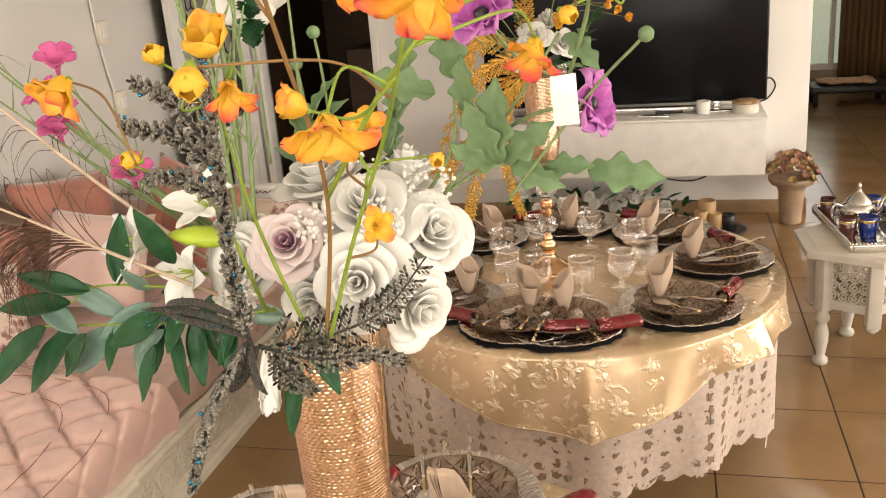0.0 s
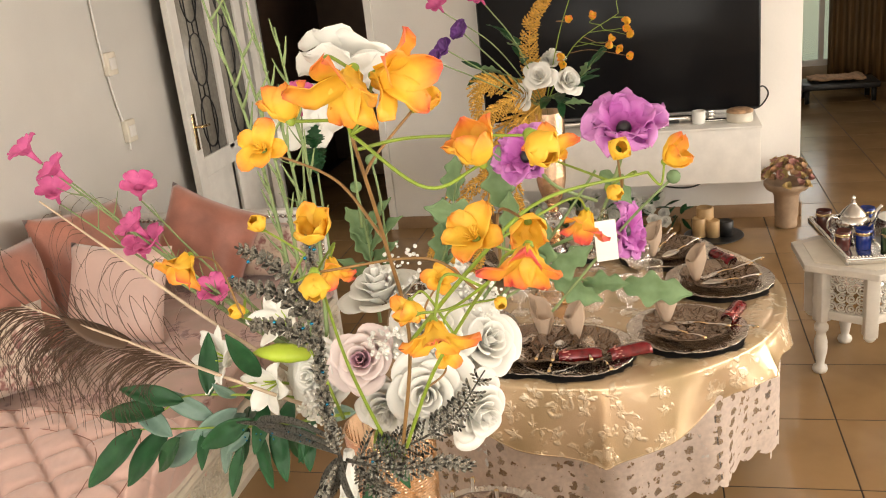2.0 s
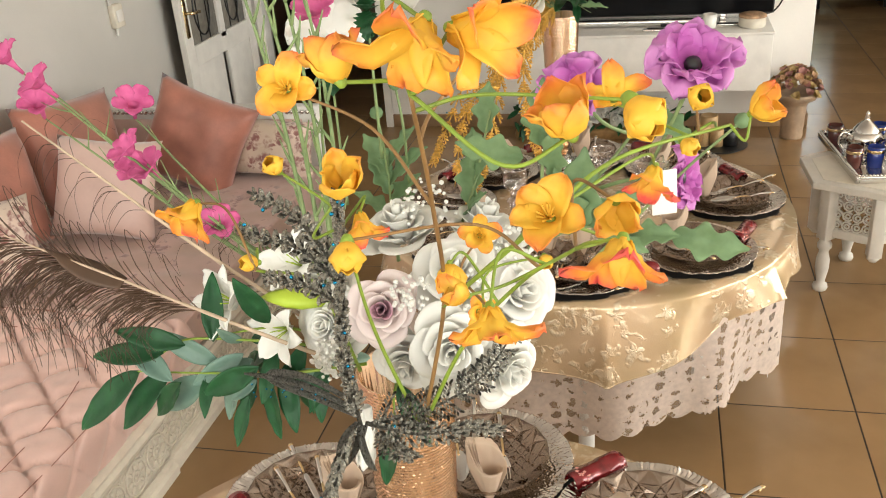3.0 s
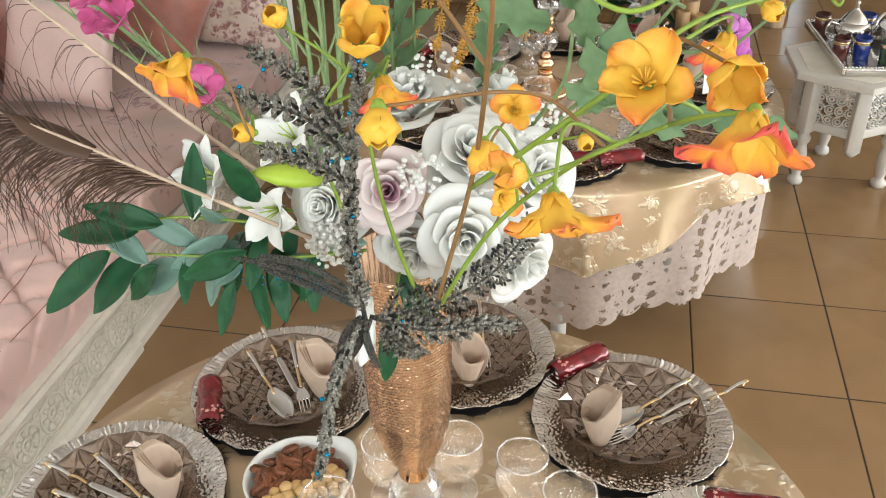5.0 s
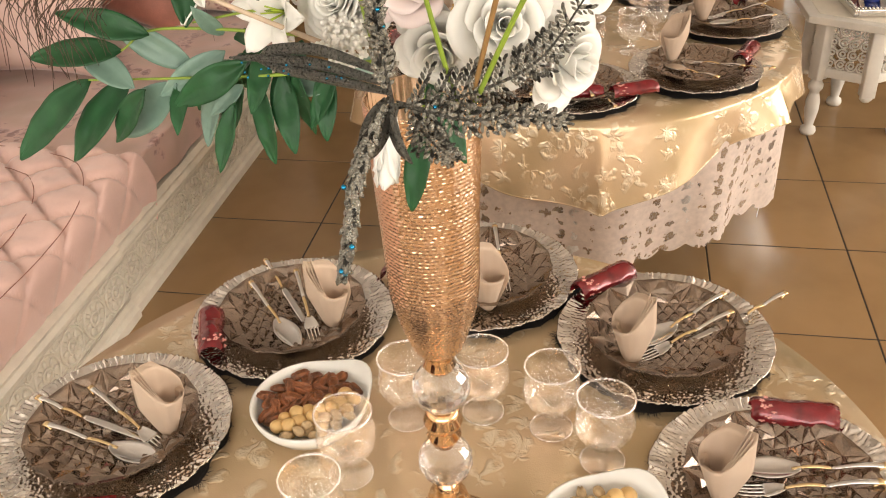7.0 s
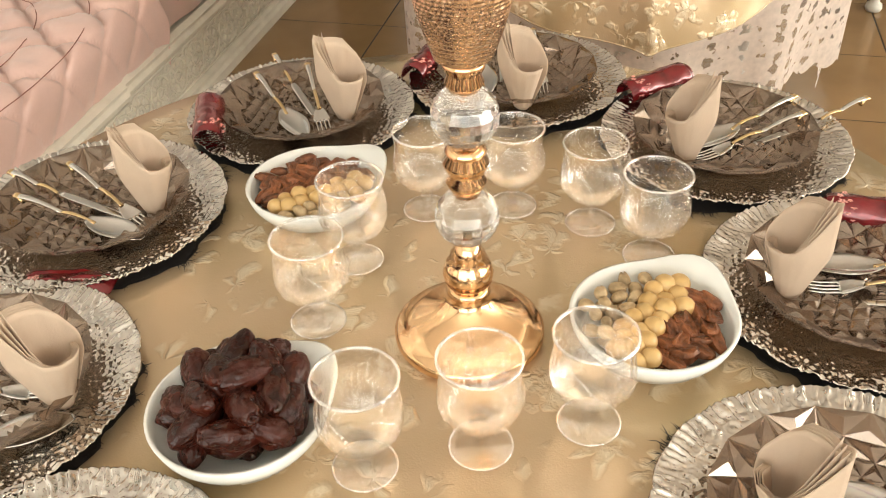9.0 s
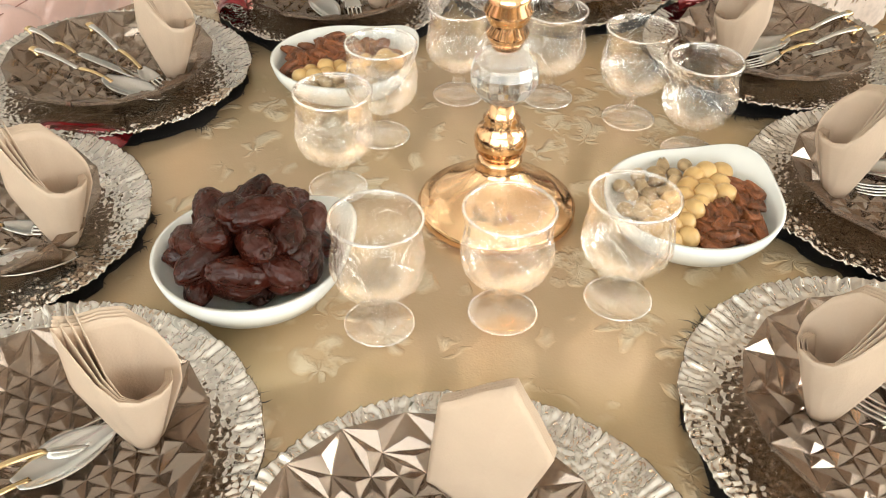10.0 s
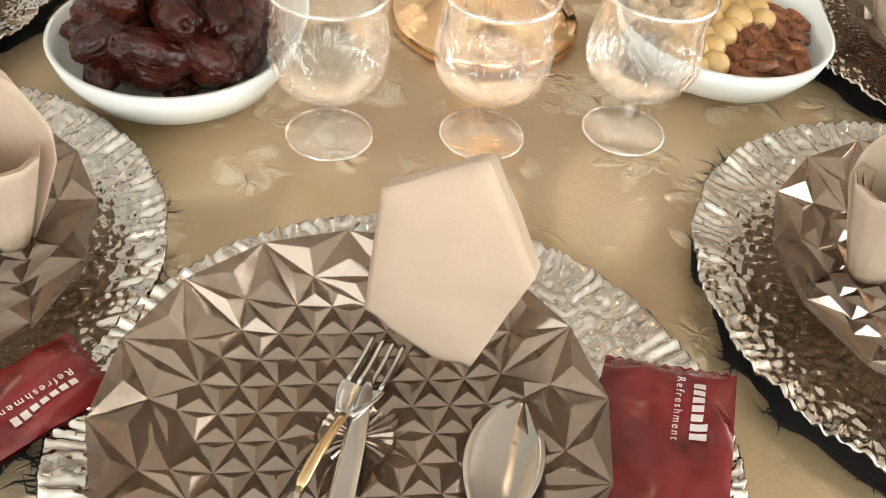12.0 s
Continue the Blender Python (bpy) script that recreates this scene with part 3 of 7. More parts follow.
def quilt(u, v):
    y = -1.3 + 2.87 * v
    s = u * 1.28
    edge = min(1.0, s / 0.20)
    x = SX - 0.015 - max(0.0, s - 0.16) * 0.98 + 0.05 * math.sin(math.pi * min(1.0, s / 0.2)) * 0.55
    z = 0.24 + 0.19 * math.sin(edge * math.pi / 2)
    a, b = (s * 0.9 + y) / 0.19, (s * 0.9 - y) / 0.19
    da, db = abs(a - round(a)), abs(b - round(b))
    pad = (1 - math.exp(-da / 0.07)) * (1 - math.exp(-db / 0.07))
    gather = math.exp(-min(da, db) / 0.10) * noise.noise(((a + b) * 9, (a - b) * 9, 2))
    wr = 0.007 * noise.noise((s * 9, y * 16, 1)) * pad + 0.010 * gather + 0.003 * noise.noise((s * 40, y * 34, 4)) + 0.018 * noise.noise((s * 2, y * 1.6, 7))
    z += 0.034 * pad * (0.35 + 0.65 * edge) + wr
    roll = max(0.0, 1 - (1.57 - y) / 0.07)
    return (x + (0.012 * pad if edge < 1 else 0), y, z - 0.075 * roll ** 2.2)


part("mattress", flip(sheet(150, 300, quilt)), M["satin"], sofa, "pale pink satin with diamond quilting and gathers")
for d in (0.03, 0.14):
    line = bend([(1.0, 1.53 - d, 0), (0.55, 1.52 - d, 0), (0.26 + 0.8 * d, 1.46 - d, 0), (0.15 + 0.8 * d, 1.25 - d, 0), (0.13 + 0.8 * d, 0.9 - d, 0), (0.14 + 0.8 * d, 0.5 - 2 * d, 0)], 14)
    pts = [Vector(quilt(q.x / 1.28, (q.y + 1.3) / 2.87)) + Vector((0.002, 0, 0.002)) for q in line]
    pts = [sum(pts[max(0, i - 5):i + 6], Vector()) / len(pts[max(0, i - 5):i + 6]) + Vector((0, 0, 0.004)) for i in range(len(pts))]
    part("piping", tube(pts, 0.0014, 6), M["piping"], sofa, "dark wine stitching along the seams")


def throw(u, v):
    """The figured cover of the rest of the seat, hanging over its front edge."""
    y, s = 1.50 + 1.54 * v, u * 1.26
    x = SX - 0.012 - max(0.0, s - 0.13)
    z = 0.275 + 0.135 * math.sin(min(1.0, s / 0.14) * math.pi / 2) + 0.022 * noise.noise((s * 3, y * 2.5, 3)) + 0.009 * noise.noise((s * 9, y * 11, 5)) * min(1.0, s / 0.1)
    return (x + 0.014 * noise.noise((y * 7, 2, s * 4)) * (s < 0.16), y, z)


part("seat_cover", flip(sheet(70, 90, throw)), M["figured"], sofa, "dusty pink satin cover with mauve woven flowers")
part("base", box(-2.45, -1.3, 0.0, SX - 0.05, 3.05, 0.26), M["white_wood"], sofa)


def rail(y0, y1, out):
    """A length of the front rail: plinth, carved band, ledge."""
    x = SX + out
    bm = bmesh.new()
    prof = [(-0.10, 0.0), (0.022, 0.0), (0.022, 0.030), (0.012, 0.040), (0.012, 0.052), (-0.004, 0.060), (-0.004, 0.205), (0.010, 0.212), (0.014, 0.226), (0.006, 0.240), (0.010, 0.252), (-0.010, 0.262), (-0.07, 0.262), (-0.10, 0.24)]
    a = [bm.verts.new((x + p, y0, z)) for p, z in prof]
    b = [bm.verts.new((x + p, y1, z)) for p, z in prof]
    for i in range(len(prof)):
        j = (i + 1) % len(prof)
        bm.faces.new((a[i], b[i], b[j], a[j]))
    bm.faces.new(a[::-1])
    bm.faces.new(b)
    bmesh.ops.recalc_face_normals(bm, faces=bm.faces[:])
    r = part("front_rail", bm, M["cream_wood"], sofa, "white painted rail with carved floral band", smooth=False)
    bm = bmesh.new()
    n = max(1, int((y1 - y0) / 0.118))
    step = (y1 - y0) / n
    X = x - 0.002
    for rad in (0.056, 0.021):
        tube([(0, rad * math.cos(q), rad * math.sin(q)) for q in (2 * math.pi * k / 20 for k in range(21))], 0.0042, 5, bm)
    for k in range(8):
        q = 2 * math.pi * k / 8
        bmesh.ops.create_icosphere(bm, subdivisions=1, radius=1, matrix=Matrix.Translation((0, 0.037 * math.cos(q), 0.037 * math.sin(q))) @ Matrix.Rotation(q, 4, "X") @ Matrix.Diagonal((0.005, 0.0145, 0.0085, 1)))
    bmesh.ops.create_icosphere(bm, subdivisions=1, radius=1, matrix=Matrix.Diagonal((0.006, 0.011, 0.011, 1)))
    for sy in (-1, 1):
        for sz in (-1, 1):
            e = [(0, sy * (step / 2 - 0.002 - 0.022 * math.cos(q) * (1 - q / 9)), sz * (0.052 - 0.016 * math.sin(q) * (1 - q / 9))) for q in (0.45 * k for k in range(13))]
            tube(e, 0.0036, 5, bm, 0.5)
    rosette = mesh_of("rosette", bm, M["cream_wood"])
    for i in range(n):
        ob = new("rosette", rosette)
        ob.parent, ob.matrix_basis = r, pose(X, y0 + step * (i + 0.5), 0.132)
    for z in (0.066, 0.199):
        part("bead", tube([(X, y0, z), (X, y1, z)], 0.004, 5), M["cream_wood"], r)


rail(-1.3, 0.02, 0.0)
rail(0.024, 1.288, 0.012)
rail(1.292, 3.02, 0.0)

arm = part("end_panel", box(-2.42, 3.05, 0, SX - 0.02, 3.11, 0.715, 0.006), M["white_wood"], sofa, "white upholstered end panel with carved trim")
bm = sheet(30, 14, lambda u, v: (-2.38 + 1.02 * u, 3.046 - 0.03 * math.sin(math.pi * u) ** 0.4 * math.sin(math.pi * v) ** 0.4 - 0.004 * noise.noise((u * 9, v * 6, 2)), 0.40 + 0.255 * v))
part("pad", bm, M["pale_satin"], arm)
bm = bmesh.new()
for i in range(44):
    bmesh.ops.create_icosphere(bm, subdivisions=1, radius=1, matrix=Matrix.Translation((-2.4 + 0.0255 * i, 3.044, 0.69)) @ Matrix.Rotation(0.6 * (-1) ** i, 4, "Y") @ Matrix.Diagonal((0.015, 0.008, 0.012, 1)))
for i in range(18):
    bmesh.ops.create_icosphere(bm, subdivisions=1, radius=1, matrix=Matrix.Translation((SX - 0.035, 3.044, 0.28 + 0.0235 * i)) @ Matrix.Rotation(0.7 * (-1) ** i, 4, "Y") @ Matrix.Diagonal((0.012, 0.008, 0.014, 1)))
part("carving", bm, M["silver"], arm, "silvered carved leaf border")
part("back_rest", box(-2.46, -1.3, 0.25, -2.36, 3.05, 0.62, 0.04, seg=3), M["satin"], sofa)


def cushion(name, label, m, w, h, d, material, group="", sides=None):
    """A stuffed cushion with drawn-out corners, standing on its lower edge."""
    rnd = random.random() * 50

    def f(sign):
        def g(u, v):
            a, b = 2 * u - 1, 2 * v - 1
            body = max(0.0, (1 - a ** 4) * (1 - b ** 4)) ** 0.55
            pinch = 1 - 0.09 * (1 - abs(a) ** 2) * abs(b) ** 3 - 0.09 * (1 - abs(b) ** 2) * abs(a) ** 3
            wr = 0.10 * noise.noise((a * 2 + rnd, b * 2, 1)) + 0.05 * noise.noise((a * 6, b * 6 + rnd, 4))
            return (w / 2 * a * pinch, sign * d / 2 * body * (1 + wr), h / 2 + h / 2 * b * pinch)
        return g

    t = thing(name, label, "cushion", m, group)
    bm = sheet(22, 22, f(-1))
    sheet(22, 22, f(1), bm)
    bmesh.ops.remove_doubles(bm, verts=bm.verts[:], dist=0.0006)
    bmesh.ops.recalc_face_normals(bm, faces=bm.faces[:])
    part("cover", bm, material, t)
    return t


G = "cushions on the sofa"
cushion("cushion", "large dusty rose velvet cushion tilted by the sofa's arm", pose(-1.89, 2.76, 0.42, -14, 24, 4), 0.48, 0.47, 0.17, M["velvet"], G)
for y, turn in ((2.50, 76), (1.93, 86), (1.30, 90)):
    cushion("cushion", "large dusty rose velvet cushion leaning on the white wall", pose(-2.20, y, 0.42, -12, 6, turn), 0.54, 0.50, 0.17, M["velvet"], G)
cushion("cushion", "pale pink satin cushion standing before a velvet cushion", pose(-1.93, 2.15, 0.43, -26, 7, 10), 0.44, 0.42, 0.16, M["pale_satin"], G)
cushion("cushion", "floral brocade cushion with dark red flowers on beige", pose(-1.50, 2.92, 0.41, -10, 6, 3), 0.42, 0.28, 0.13, M["brocade"], G)
cushion("cushion", "floral brocade cushion with dark red flowers on beige", pose(-2.06, 1.66, 0.43, -22, 6, 60), 0.42, 0.34, 0.13, M["brocade"], G)

# ---- laid tables ----
TOP = 0.69
C1, C2 = (-0.05, 0.06), (0.05, 1.97)
M["lace"] = clear(mat("ivory_lace", (0.56, 0.46, 0.39), 0.8, var=0.1, scale=60), 0.0)
_t = M["lace"].node_tree
_v = _t.nodes.new("ShaderNodeTexVoronoi")
_v.inputs["Scale"].default_value, _v.inputs["Randomness"].default_value = 24, 0.30
_w = _t.nodes.new("ShaderNodeTexNoise")
_w.inputs["Scale"].default_value, _w.inputs["Detail"].default_value = 75, 2
_r = _t.nodes.new("ShaderNodeMath")
_r.operation = "MULTIPLY_ADD"
_r.inputs[1].default_value = 1.1
_c = _t.nodes.new("ShaderNodeTexCoord")
for _n in (_v, _w):
    _t.links.new(_c.outputs["Object"], _n.inputs["Vector"])
_t.links.new(_v.outputs["Distance"], _r.inputs[0])
_t.links.new(_w.outputs["Fac"], _r.inputs[2])
_g = _t.nodes.new("ShaderNodeMath")
_g.operation = "LESS_THAN"
_g.inputs[1].default_value = 0.86
_t.links.new(_r.outputs[0], _g.inputs[0])
_k = _t.nodes.new("ShaderNodeMath")
_k.operation = "MULTIPLY"
_k.inputs[1].default_value = 0.72
_t.links.new(_g.outputs[0], _k.inputs[0])
_t.links.new(_k.outputs[0], [n for n in _t.nodes if n.type == "MIX_SHADER"][0].inputs[0])


def ramp(deg, stops):
    deg = (deg - stops[0][0]) % 360 + stops[0][0]
    for (a, x), (b, y) in zip(stops, stops[1:]):
        if a <= deg <= b:
            return x + (y - x) * (deg - a) / (b - a)
    return stops[-1][1]


def table(c, r, stops, seed, corners=()):
    t = thing("round_table", "round white wooden table hidden by its cloths", "table", pose(c[0], c[1], 0))
    part("tabletop", lathe([(0, TOP - 0.006), (r - 0.01, TOP - 0.006), (r, TOP - 0.014), (r, TOP - 0.03), (0, TOP - 0.03)], 64), M["white_wood"], t)
    for a in (-85, 5, 95, 185):
        x, y = 0.40 * math.cos(radians(a)), 0.40 * math.sin(radians(a))
        part("leg", lathe([(0, 0), (0.018, 0), (0.026, 0.02), (0.024, 0.2), (0.034, 0.4), (0.036, TOP - 0.03), (0, TOP - 0.03)], 16), M["white_wood"], t, m=pose(x, y, 0))

    def over(u, v):
        q = 2 * math.pi * u
        d = ramp(math.degrees(q), stops)
        hang = 0.24
        if v < hang:
            k = v / hang * (r + 0.004)
            z = TOP + 0.0016 * noise.noise((k * math.cos(q) * 5 + seed, k * math.sin(q) * 5, 0)) * (k / r)
            return (k * math.cos(q), k * math.sin(q), z)
        s = (v - hang) / (1 - hang)
        fold = math.sin(q * 9 + seed + 0.8 * math.sin(q * 4)) * 0.5 + noise.noise((math.cos(q) * 3.5, math.sin(q) * 3.5, seed))
        k = r + 0.006 + 0.022 * s ** 0.5 + 0.034 * s * fold * min(1.0, d / 0.12)
        k += sum(0.030 * s * math.exp(-abs((math.degrees(q) - a + 180) % 360 - 180) / 2.2) for a in corners)
        z = TOP - 0.012 * (1 - (1 - min(1, s * 6)) ** 2) - d * s
        return (k * math.cos(q), k * math.sin(q), z)

    cloth = thing("oilcloth", "champagne gold oilcloth with pale embossed flowers on the round table", "tablecloth", pose(c[0], c[1], 0.0015))
    bm = sheet(360, 40, over, closed=True)
    bmesh.ops.remove_doubles(bm, verts=bm.verts[:], dist=1e-5)
    part("cloth", flip(bm), M["oilcloth"], cloth, "gold oilcloth with embossed flowers")
    part("hem", tube([over(i / 360, 1) for i in range(361)], 0.0016, 5), M["oilcloth"], cloth, "shiny cut edge of the oilcloth")

    def under(u, v):
        q = 2 * math.pi * u
        hem = 0.44 + 0.018 * abs(math.sin(q * 26)) + 0.03 * math.sin(q * 2 + seed) + (0.2 * max(0, 1 - abs((math.degrees(q) + 180) % 360 - 180 - 2) / 9))
        fold = math.sin(q * 13 + seed) * 0.6 + noise.noise((math.cos(q) * 4, math.sin(q) * 4, seed + 5))
        k = r + 0.004 - 0.03 * v + 0.035 * v * fold
        return (k * math.cos(q), k * math.sin(q), TOP - 0.010 - hem * v)

    lace = thing("lace_cloth", "ivory lace undercloth with a scalloped hem", "tablecloth", pose(c[0], c[1], 0))
    part("cloth", flip(sheet(260, 24, under, closed=True)), M["lace"], lace)


table(C1, 0.675, [(-90, 0.22), (-45, 0.08), (0, 0.22), (45, 0.08), (90, 0.22), (135, 0.08), (180, 0.22), (225, 0.08), (270, 0.22)], 2)
table(C2, 0.655, [(-80.7, 0.225), (-79, 0.217), (-60, 0.155), (-45, 0.105), (-34, 0.095), (-27, 0.06), (10, 0.12), (45, 0.06), (95, 0.2), (140, 0.08), (190, 0.2), (230, 0.105), (279.3, 0.225)], 6, (279.3, 327))


# ---- pieces of a place setting ----
def charger():
    """Scalloped charger: crimped flutes round the lip, a bark of short wavy ripples inside it."""
    def wave(a, r, z):
        k = max(0.0, min(1.0, (r - 0.090) / 0.03))
        lip = max(0.0, min(1.0, (r - 0.150) / 0.012))
        sc = abs(math.sin(a * 10)) ** 0.6
        rr = r * (1 + (0.016 * (sc - 0.6) if r > 0.15 else 0.004 * k * (sc - 0.6)))
        x, y = math.cos(a), math.sin(a)
        bark = noise.noise((x * 30 + r * 40, y * 30, r * 330)) + 0.5 * noise.noise((x * 66, y * 66, r * 520 + 9))
        flute = math.sin(a * 118 + 7 * noise.noise((x * 9, y * 9, r * 40))) * (0.4 + noise.noise((x * 30, y * 30, 7)))
        return rr, z + k * (1 - 0.35 * lip) * 0.0025 * bark + lip * 0.0030 * flute + lip * 0.0022 * (0.5 - sc)
    prof = [(0, 0.004), (0.05, 0.004), (0.090, 0.0045)] + [(0.090 + 0.0021 * i, 0.0045 + 0.0155 * (i / 41) ** 1.5) for i in range(1, 42)] + [(0.1775, 0.0192), (0.172, 0.0165), (0.13, 0.004), (0.10, 0.0), (0, 0.0)]
    return lathe(prof, 640, wave=wave)


def star_plate():
    """Pressed plate: three-sided pyramids whose grooves meet in stars, a rayed heart and a rim of large pointed facets."""
    s, n = 0.0205, 16

    def base(r):
        return 0.0045 + 0.025 * max(0.0, (r - 0.075) / 0.059) ** 1.4

    ring = lambda r, k, turn: [Vector((r * math.cos(2 * math.pi * (i + turn) / k), r * math.sin(2 * math.pi * (i + turn) / k))) for i in range(k)]
    flat = ring(0.020, 24, 0.5)
    for i in range(-9, 10):
        for j in range(-9, 10):
            q = Vector((s * (i + 0.5 * j), s * 0.866 * j))
            if 0.030 < q.length < 0.094:
                flat.append(q)
    flat += ring(0.108, n, 0.5) + ring(0.131, n, 0.0)
    pts, _, tris, *_ = geometry.delaunay_2d_cdt(flat, [], [], 0, 1e-6)
    bm = bmesh.new()
    top = [bm.verts.new((q.x, q.y, base(q.length) + (0.0022 if q.length > 0.13 else 0.0))) for q in pts]
    low = [bm.verts.new((q.x, q.y, base(q.length) - 0.0028)) for q in pts]
    for f in tris:
        c = sum((pts[i] for i in f), Vector((0, 0))) / 3
        if (pts[f[1]] - pts[f[0]]).cross(pts[f[2]] - pts[f[0]]) < 0:
            f = f[::-1]
        bm.faces.new([low[i] for i in reversed(f)])
        if c.length < 0.019:
            bm.faces.new([top[i] for i in f])
            continue
        a, b, d = (top[i].co for i in f)
        up = (b - a).cross(d - a).normalized()
        edge = ((b - a).length + (d - b).length + (a - d).length) / 3
        m = bm.verts.new((a + b + d) / 3 + up * min(edge, 0.024) * 0.20)
        for i in range(3):
            bm.faces.new((top[f[i]], top[f[(i + 1) % 3]], m))
    # rays of the heart
    hub = [bm.verts.new((q.x * 0.992, q.y * 0.992, 0.0050 if i % 2 else 0.0078)) for i, q in enumerate(ring(0.0195, 48, 0))]
    eye = bm.verts.new((0, 0, 0.0043))
    for i in range(48):
        bm.faces.new((hub[i], hub[(i + 1) % 48], eye))
    for i, j in {tuple(sorted((f[k], f[(k + 1) % 3]))) for f in tris for k in range(3)}:
        if min(pts[i].length, pts[j].length) > 0.1305:
            bm.faces.new((top[i], low[i], low[j], top[j]))
    bmesh.ops.recalc_face_normals(bm, faces=[f for f in bm.faces if eye not in f.verts])
    return bm


def along_line(pts, u):
    """The place at the share u of a bent line of points, each leg taken as equally long."""
    k = min(len(pts) - 2, int(u * (len(pts) - 1)))
    f = u * (len(pts) - 1) - k
    return [p + (q - p) * f for p, q in zip(pts[k], pts[k + 1])]


def napkin_ply(kind, k, side, wide):
    """A ply of the folded pocket: 'front' wraps round and runs up to the peak, 'back' falls from the peak to a fan of loose ends."""
    # x, y and height of the outline, the peak at plus x
    front = ((-0.040, 0.004, 0.072), (-0.038, -0.010, 0.076), (-0.026, -0.020, 0.077), (-0.006, -0.024, 0.078), (0.012, -0.021, 0.082), (0.026, -0.014, 0.096), (0.037, -0.004, 0.114), (0.050, 0.008, 0.139))
    back = ((-0.056, 0.004, 0.058), (-0.047, 0.012, 0.082), (-0.033, 0.019, 0.103), (-0.012, 0.023, 0.118), (0.010, 0.021, 0.124), (0.030, 0.015, 0.128), (0.050, 0.008, 0.139))

    def f(u, v):
        x, y, h = along_line(front if kind == "front" else back, u)
        if kind == "front":
            pk = max(0.0, u - 0.5) * 2
            x, y, h = x * (1 - 0.03 * k) - 0.0055 * k * pk, y + 0.0022 * k + 0.002 * k * pk, h - 0.0015 * k + 0.002 * k * pk
        else:
            lo = max(0.0, 0.5 - u) * 2
            x, y, h = x * (1 - 0.02 * k) + 0.004 * k * lo, y + 0.0022 * k + 0.0035 * k * lo, h + 0.0012 * k - 0.002 * k * lo
        z = h * v
        s = 0.30 + 0.70 * min(1.0, z / 0.075) ** 0.9
        return (side * wide * (x * s - 0.004), y * s + 0.0009 * noise.noise((u * 6 + 7 * k, v * 4, 3 * side)), z)
    return f


def napkin(side, wide):
    t = thing("napkin", "beige paper napkin folded into a standing pocket on a plate", "napkin", group="napkins")
    for kind, n in (("front", 4), ("back", 4)):
        for k in range(n):
            bm = sheet(28, 12, napkin_ply(kind, k, side, wide))
            part("ply", thick(bm, 0.0007), M["napkin"], t)
    return t


def napkin_panel():
    """The same fold seen from its flat outer side: a six-cornered panel of several plies."""
    t = thing("napkin", "beige paper napkin folded into a flat pointed panel on a plate", "napkin", group="napkins")
    corners = [Vector(c) for c in ((-0.039, 0.142), (0.008, 0.178), (0.036, 0.122), (0.010, 0.016), (-0.010, 0.010), (-0.051, 0.040))]
    mid = sum(corners, Vector((0, 0))) / 6
    for k in range(4):
        def f(u, v):
            i = int(u * 6) % 6
            c = corners[i].lerp(corners[(i + 1) % 6], u * 6 - int(u * 6))
            q = mid.lerp(c, max(v, 0.002)) - Vector((0.0, 0.0016)) * k
            y = -0.011 * (1 - v ** 2.6) - 0.007 * max(0.0, q.x - 0.004) / 0.03 + 0.0032 * k + 0.0022 * noise.noise((q.x * 38, q.y * 30, 5)) + 0.0007 * noise.noise((q.x * 200, q.y * 150, k))
            return (q.x, y, q.y)
        bm = sheet(48, 10, f, closed=True)
        bmesh.ops.remove_doubles(bm, verts=bm.verts[:], dist=0.0002)
        part("ply", thick(bm, 0.0007), M["napkin"], t)
    return t


def spoon_head():
    def f(u, v):
        s = v
        wd = 0.0208 * math.sin(math.pi * min(1, s * 0.90 + 0.07)) ** 0.75
        a = 2 * u - 1
        return (a * wd, 0.012 - 0.085 * s, 0.0035 + 0.0065 * (a * a) * math.sin(math.pi * s) + 0.006 * (1 - s) ** 6 - 0.002 * math.sin(math.pi * s) + 0.002)
    return thick(sheet(10, 18, f), 0.0012)


def handle_mesh(length, flat=0.55, w0=0.0032, w1=0.0058):
    bm = bmesh.new()
    n = 12
    rings = []
    for i in range(n + 1):
        s = i / n
        w = w0 + (w1 - w0) * s ** 1.5
        if i == n:
            w *= 0.6
        y, z = 0.0 + length * s, 0.008 + 0.006 * math.sin(math.pi * s * 0.8)
        rings.append([bm.verts.new((w * math.cos(a), y, z + w * flat * math.sin(a))) for a in (2 * math.pi * j / 8 for j in range(8))])
    for p, q in zip(rings, rings[1:]):
        for j in range(8):
            bm.faces.new((p[j], q[j], q[(j + 1) % 8], p[(j + 1) % 8]))
    bm.faces.new(rings[0])
    bm.faces.new(rings[-1][::-1])
    return bm


def fork_head():
    bm = sheet(8, 8, lambda u, v: ((2 * u - 1) * (0.0115 * math.cos(v * 1.25) + 0.001), -0.028 + 0.028 * v, 0.0022 + 0.0055 * v + 0.002 * (2 * u - 1) ** 2))
    return thick(bm, 0.0014)


def tine(k):
    x = -0.0093 + 0.0062 * k
    return tube(bend([(x * 0.98, -0.062, 0.0045), (x, -0.045, 0.0022), (x, -0.026, 0.0028)], 4), 0.0013, 5, None, 1.3)


def knife_blade():
    def f(u, v):
        w = 0.0082 * (1 - 0.8 * v ** 5) * min(1.0, 0.35 + 6 * v)
        return ((u - 0.4) * 2 * w * 0.8, -0.150 * v, 0.0085 - 0.004 * v)
    return thick(sheet(4, 14, f), 0.0014)


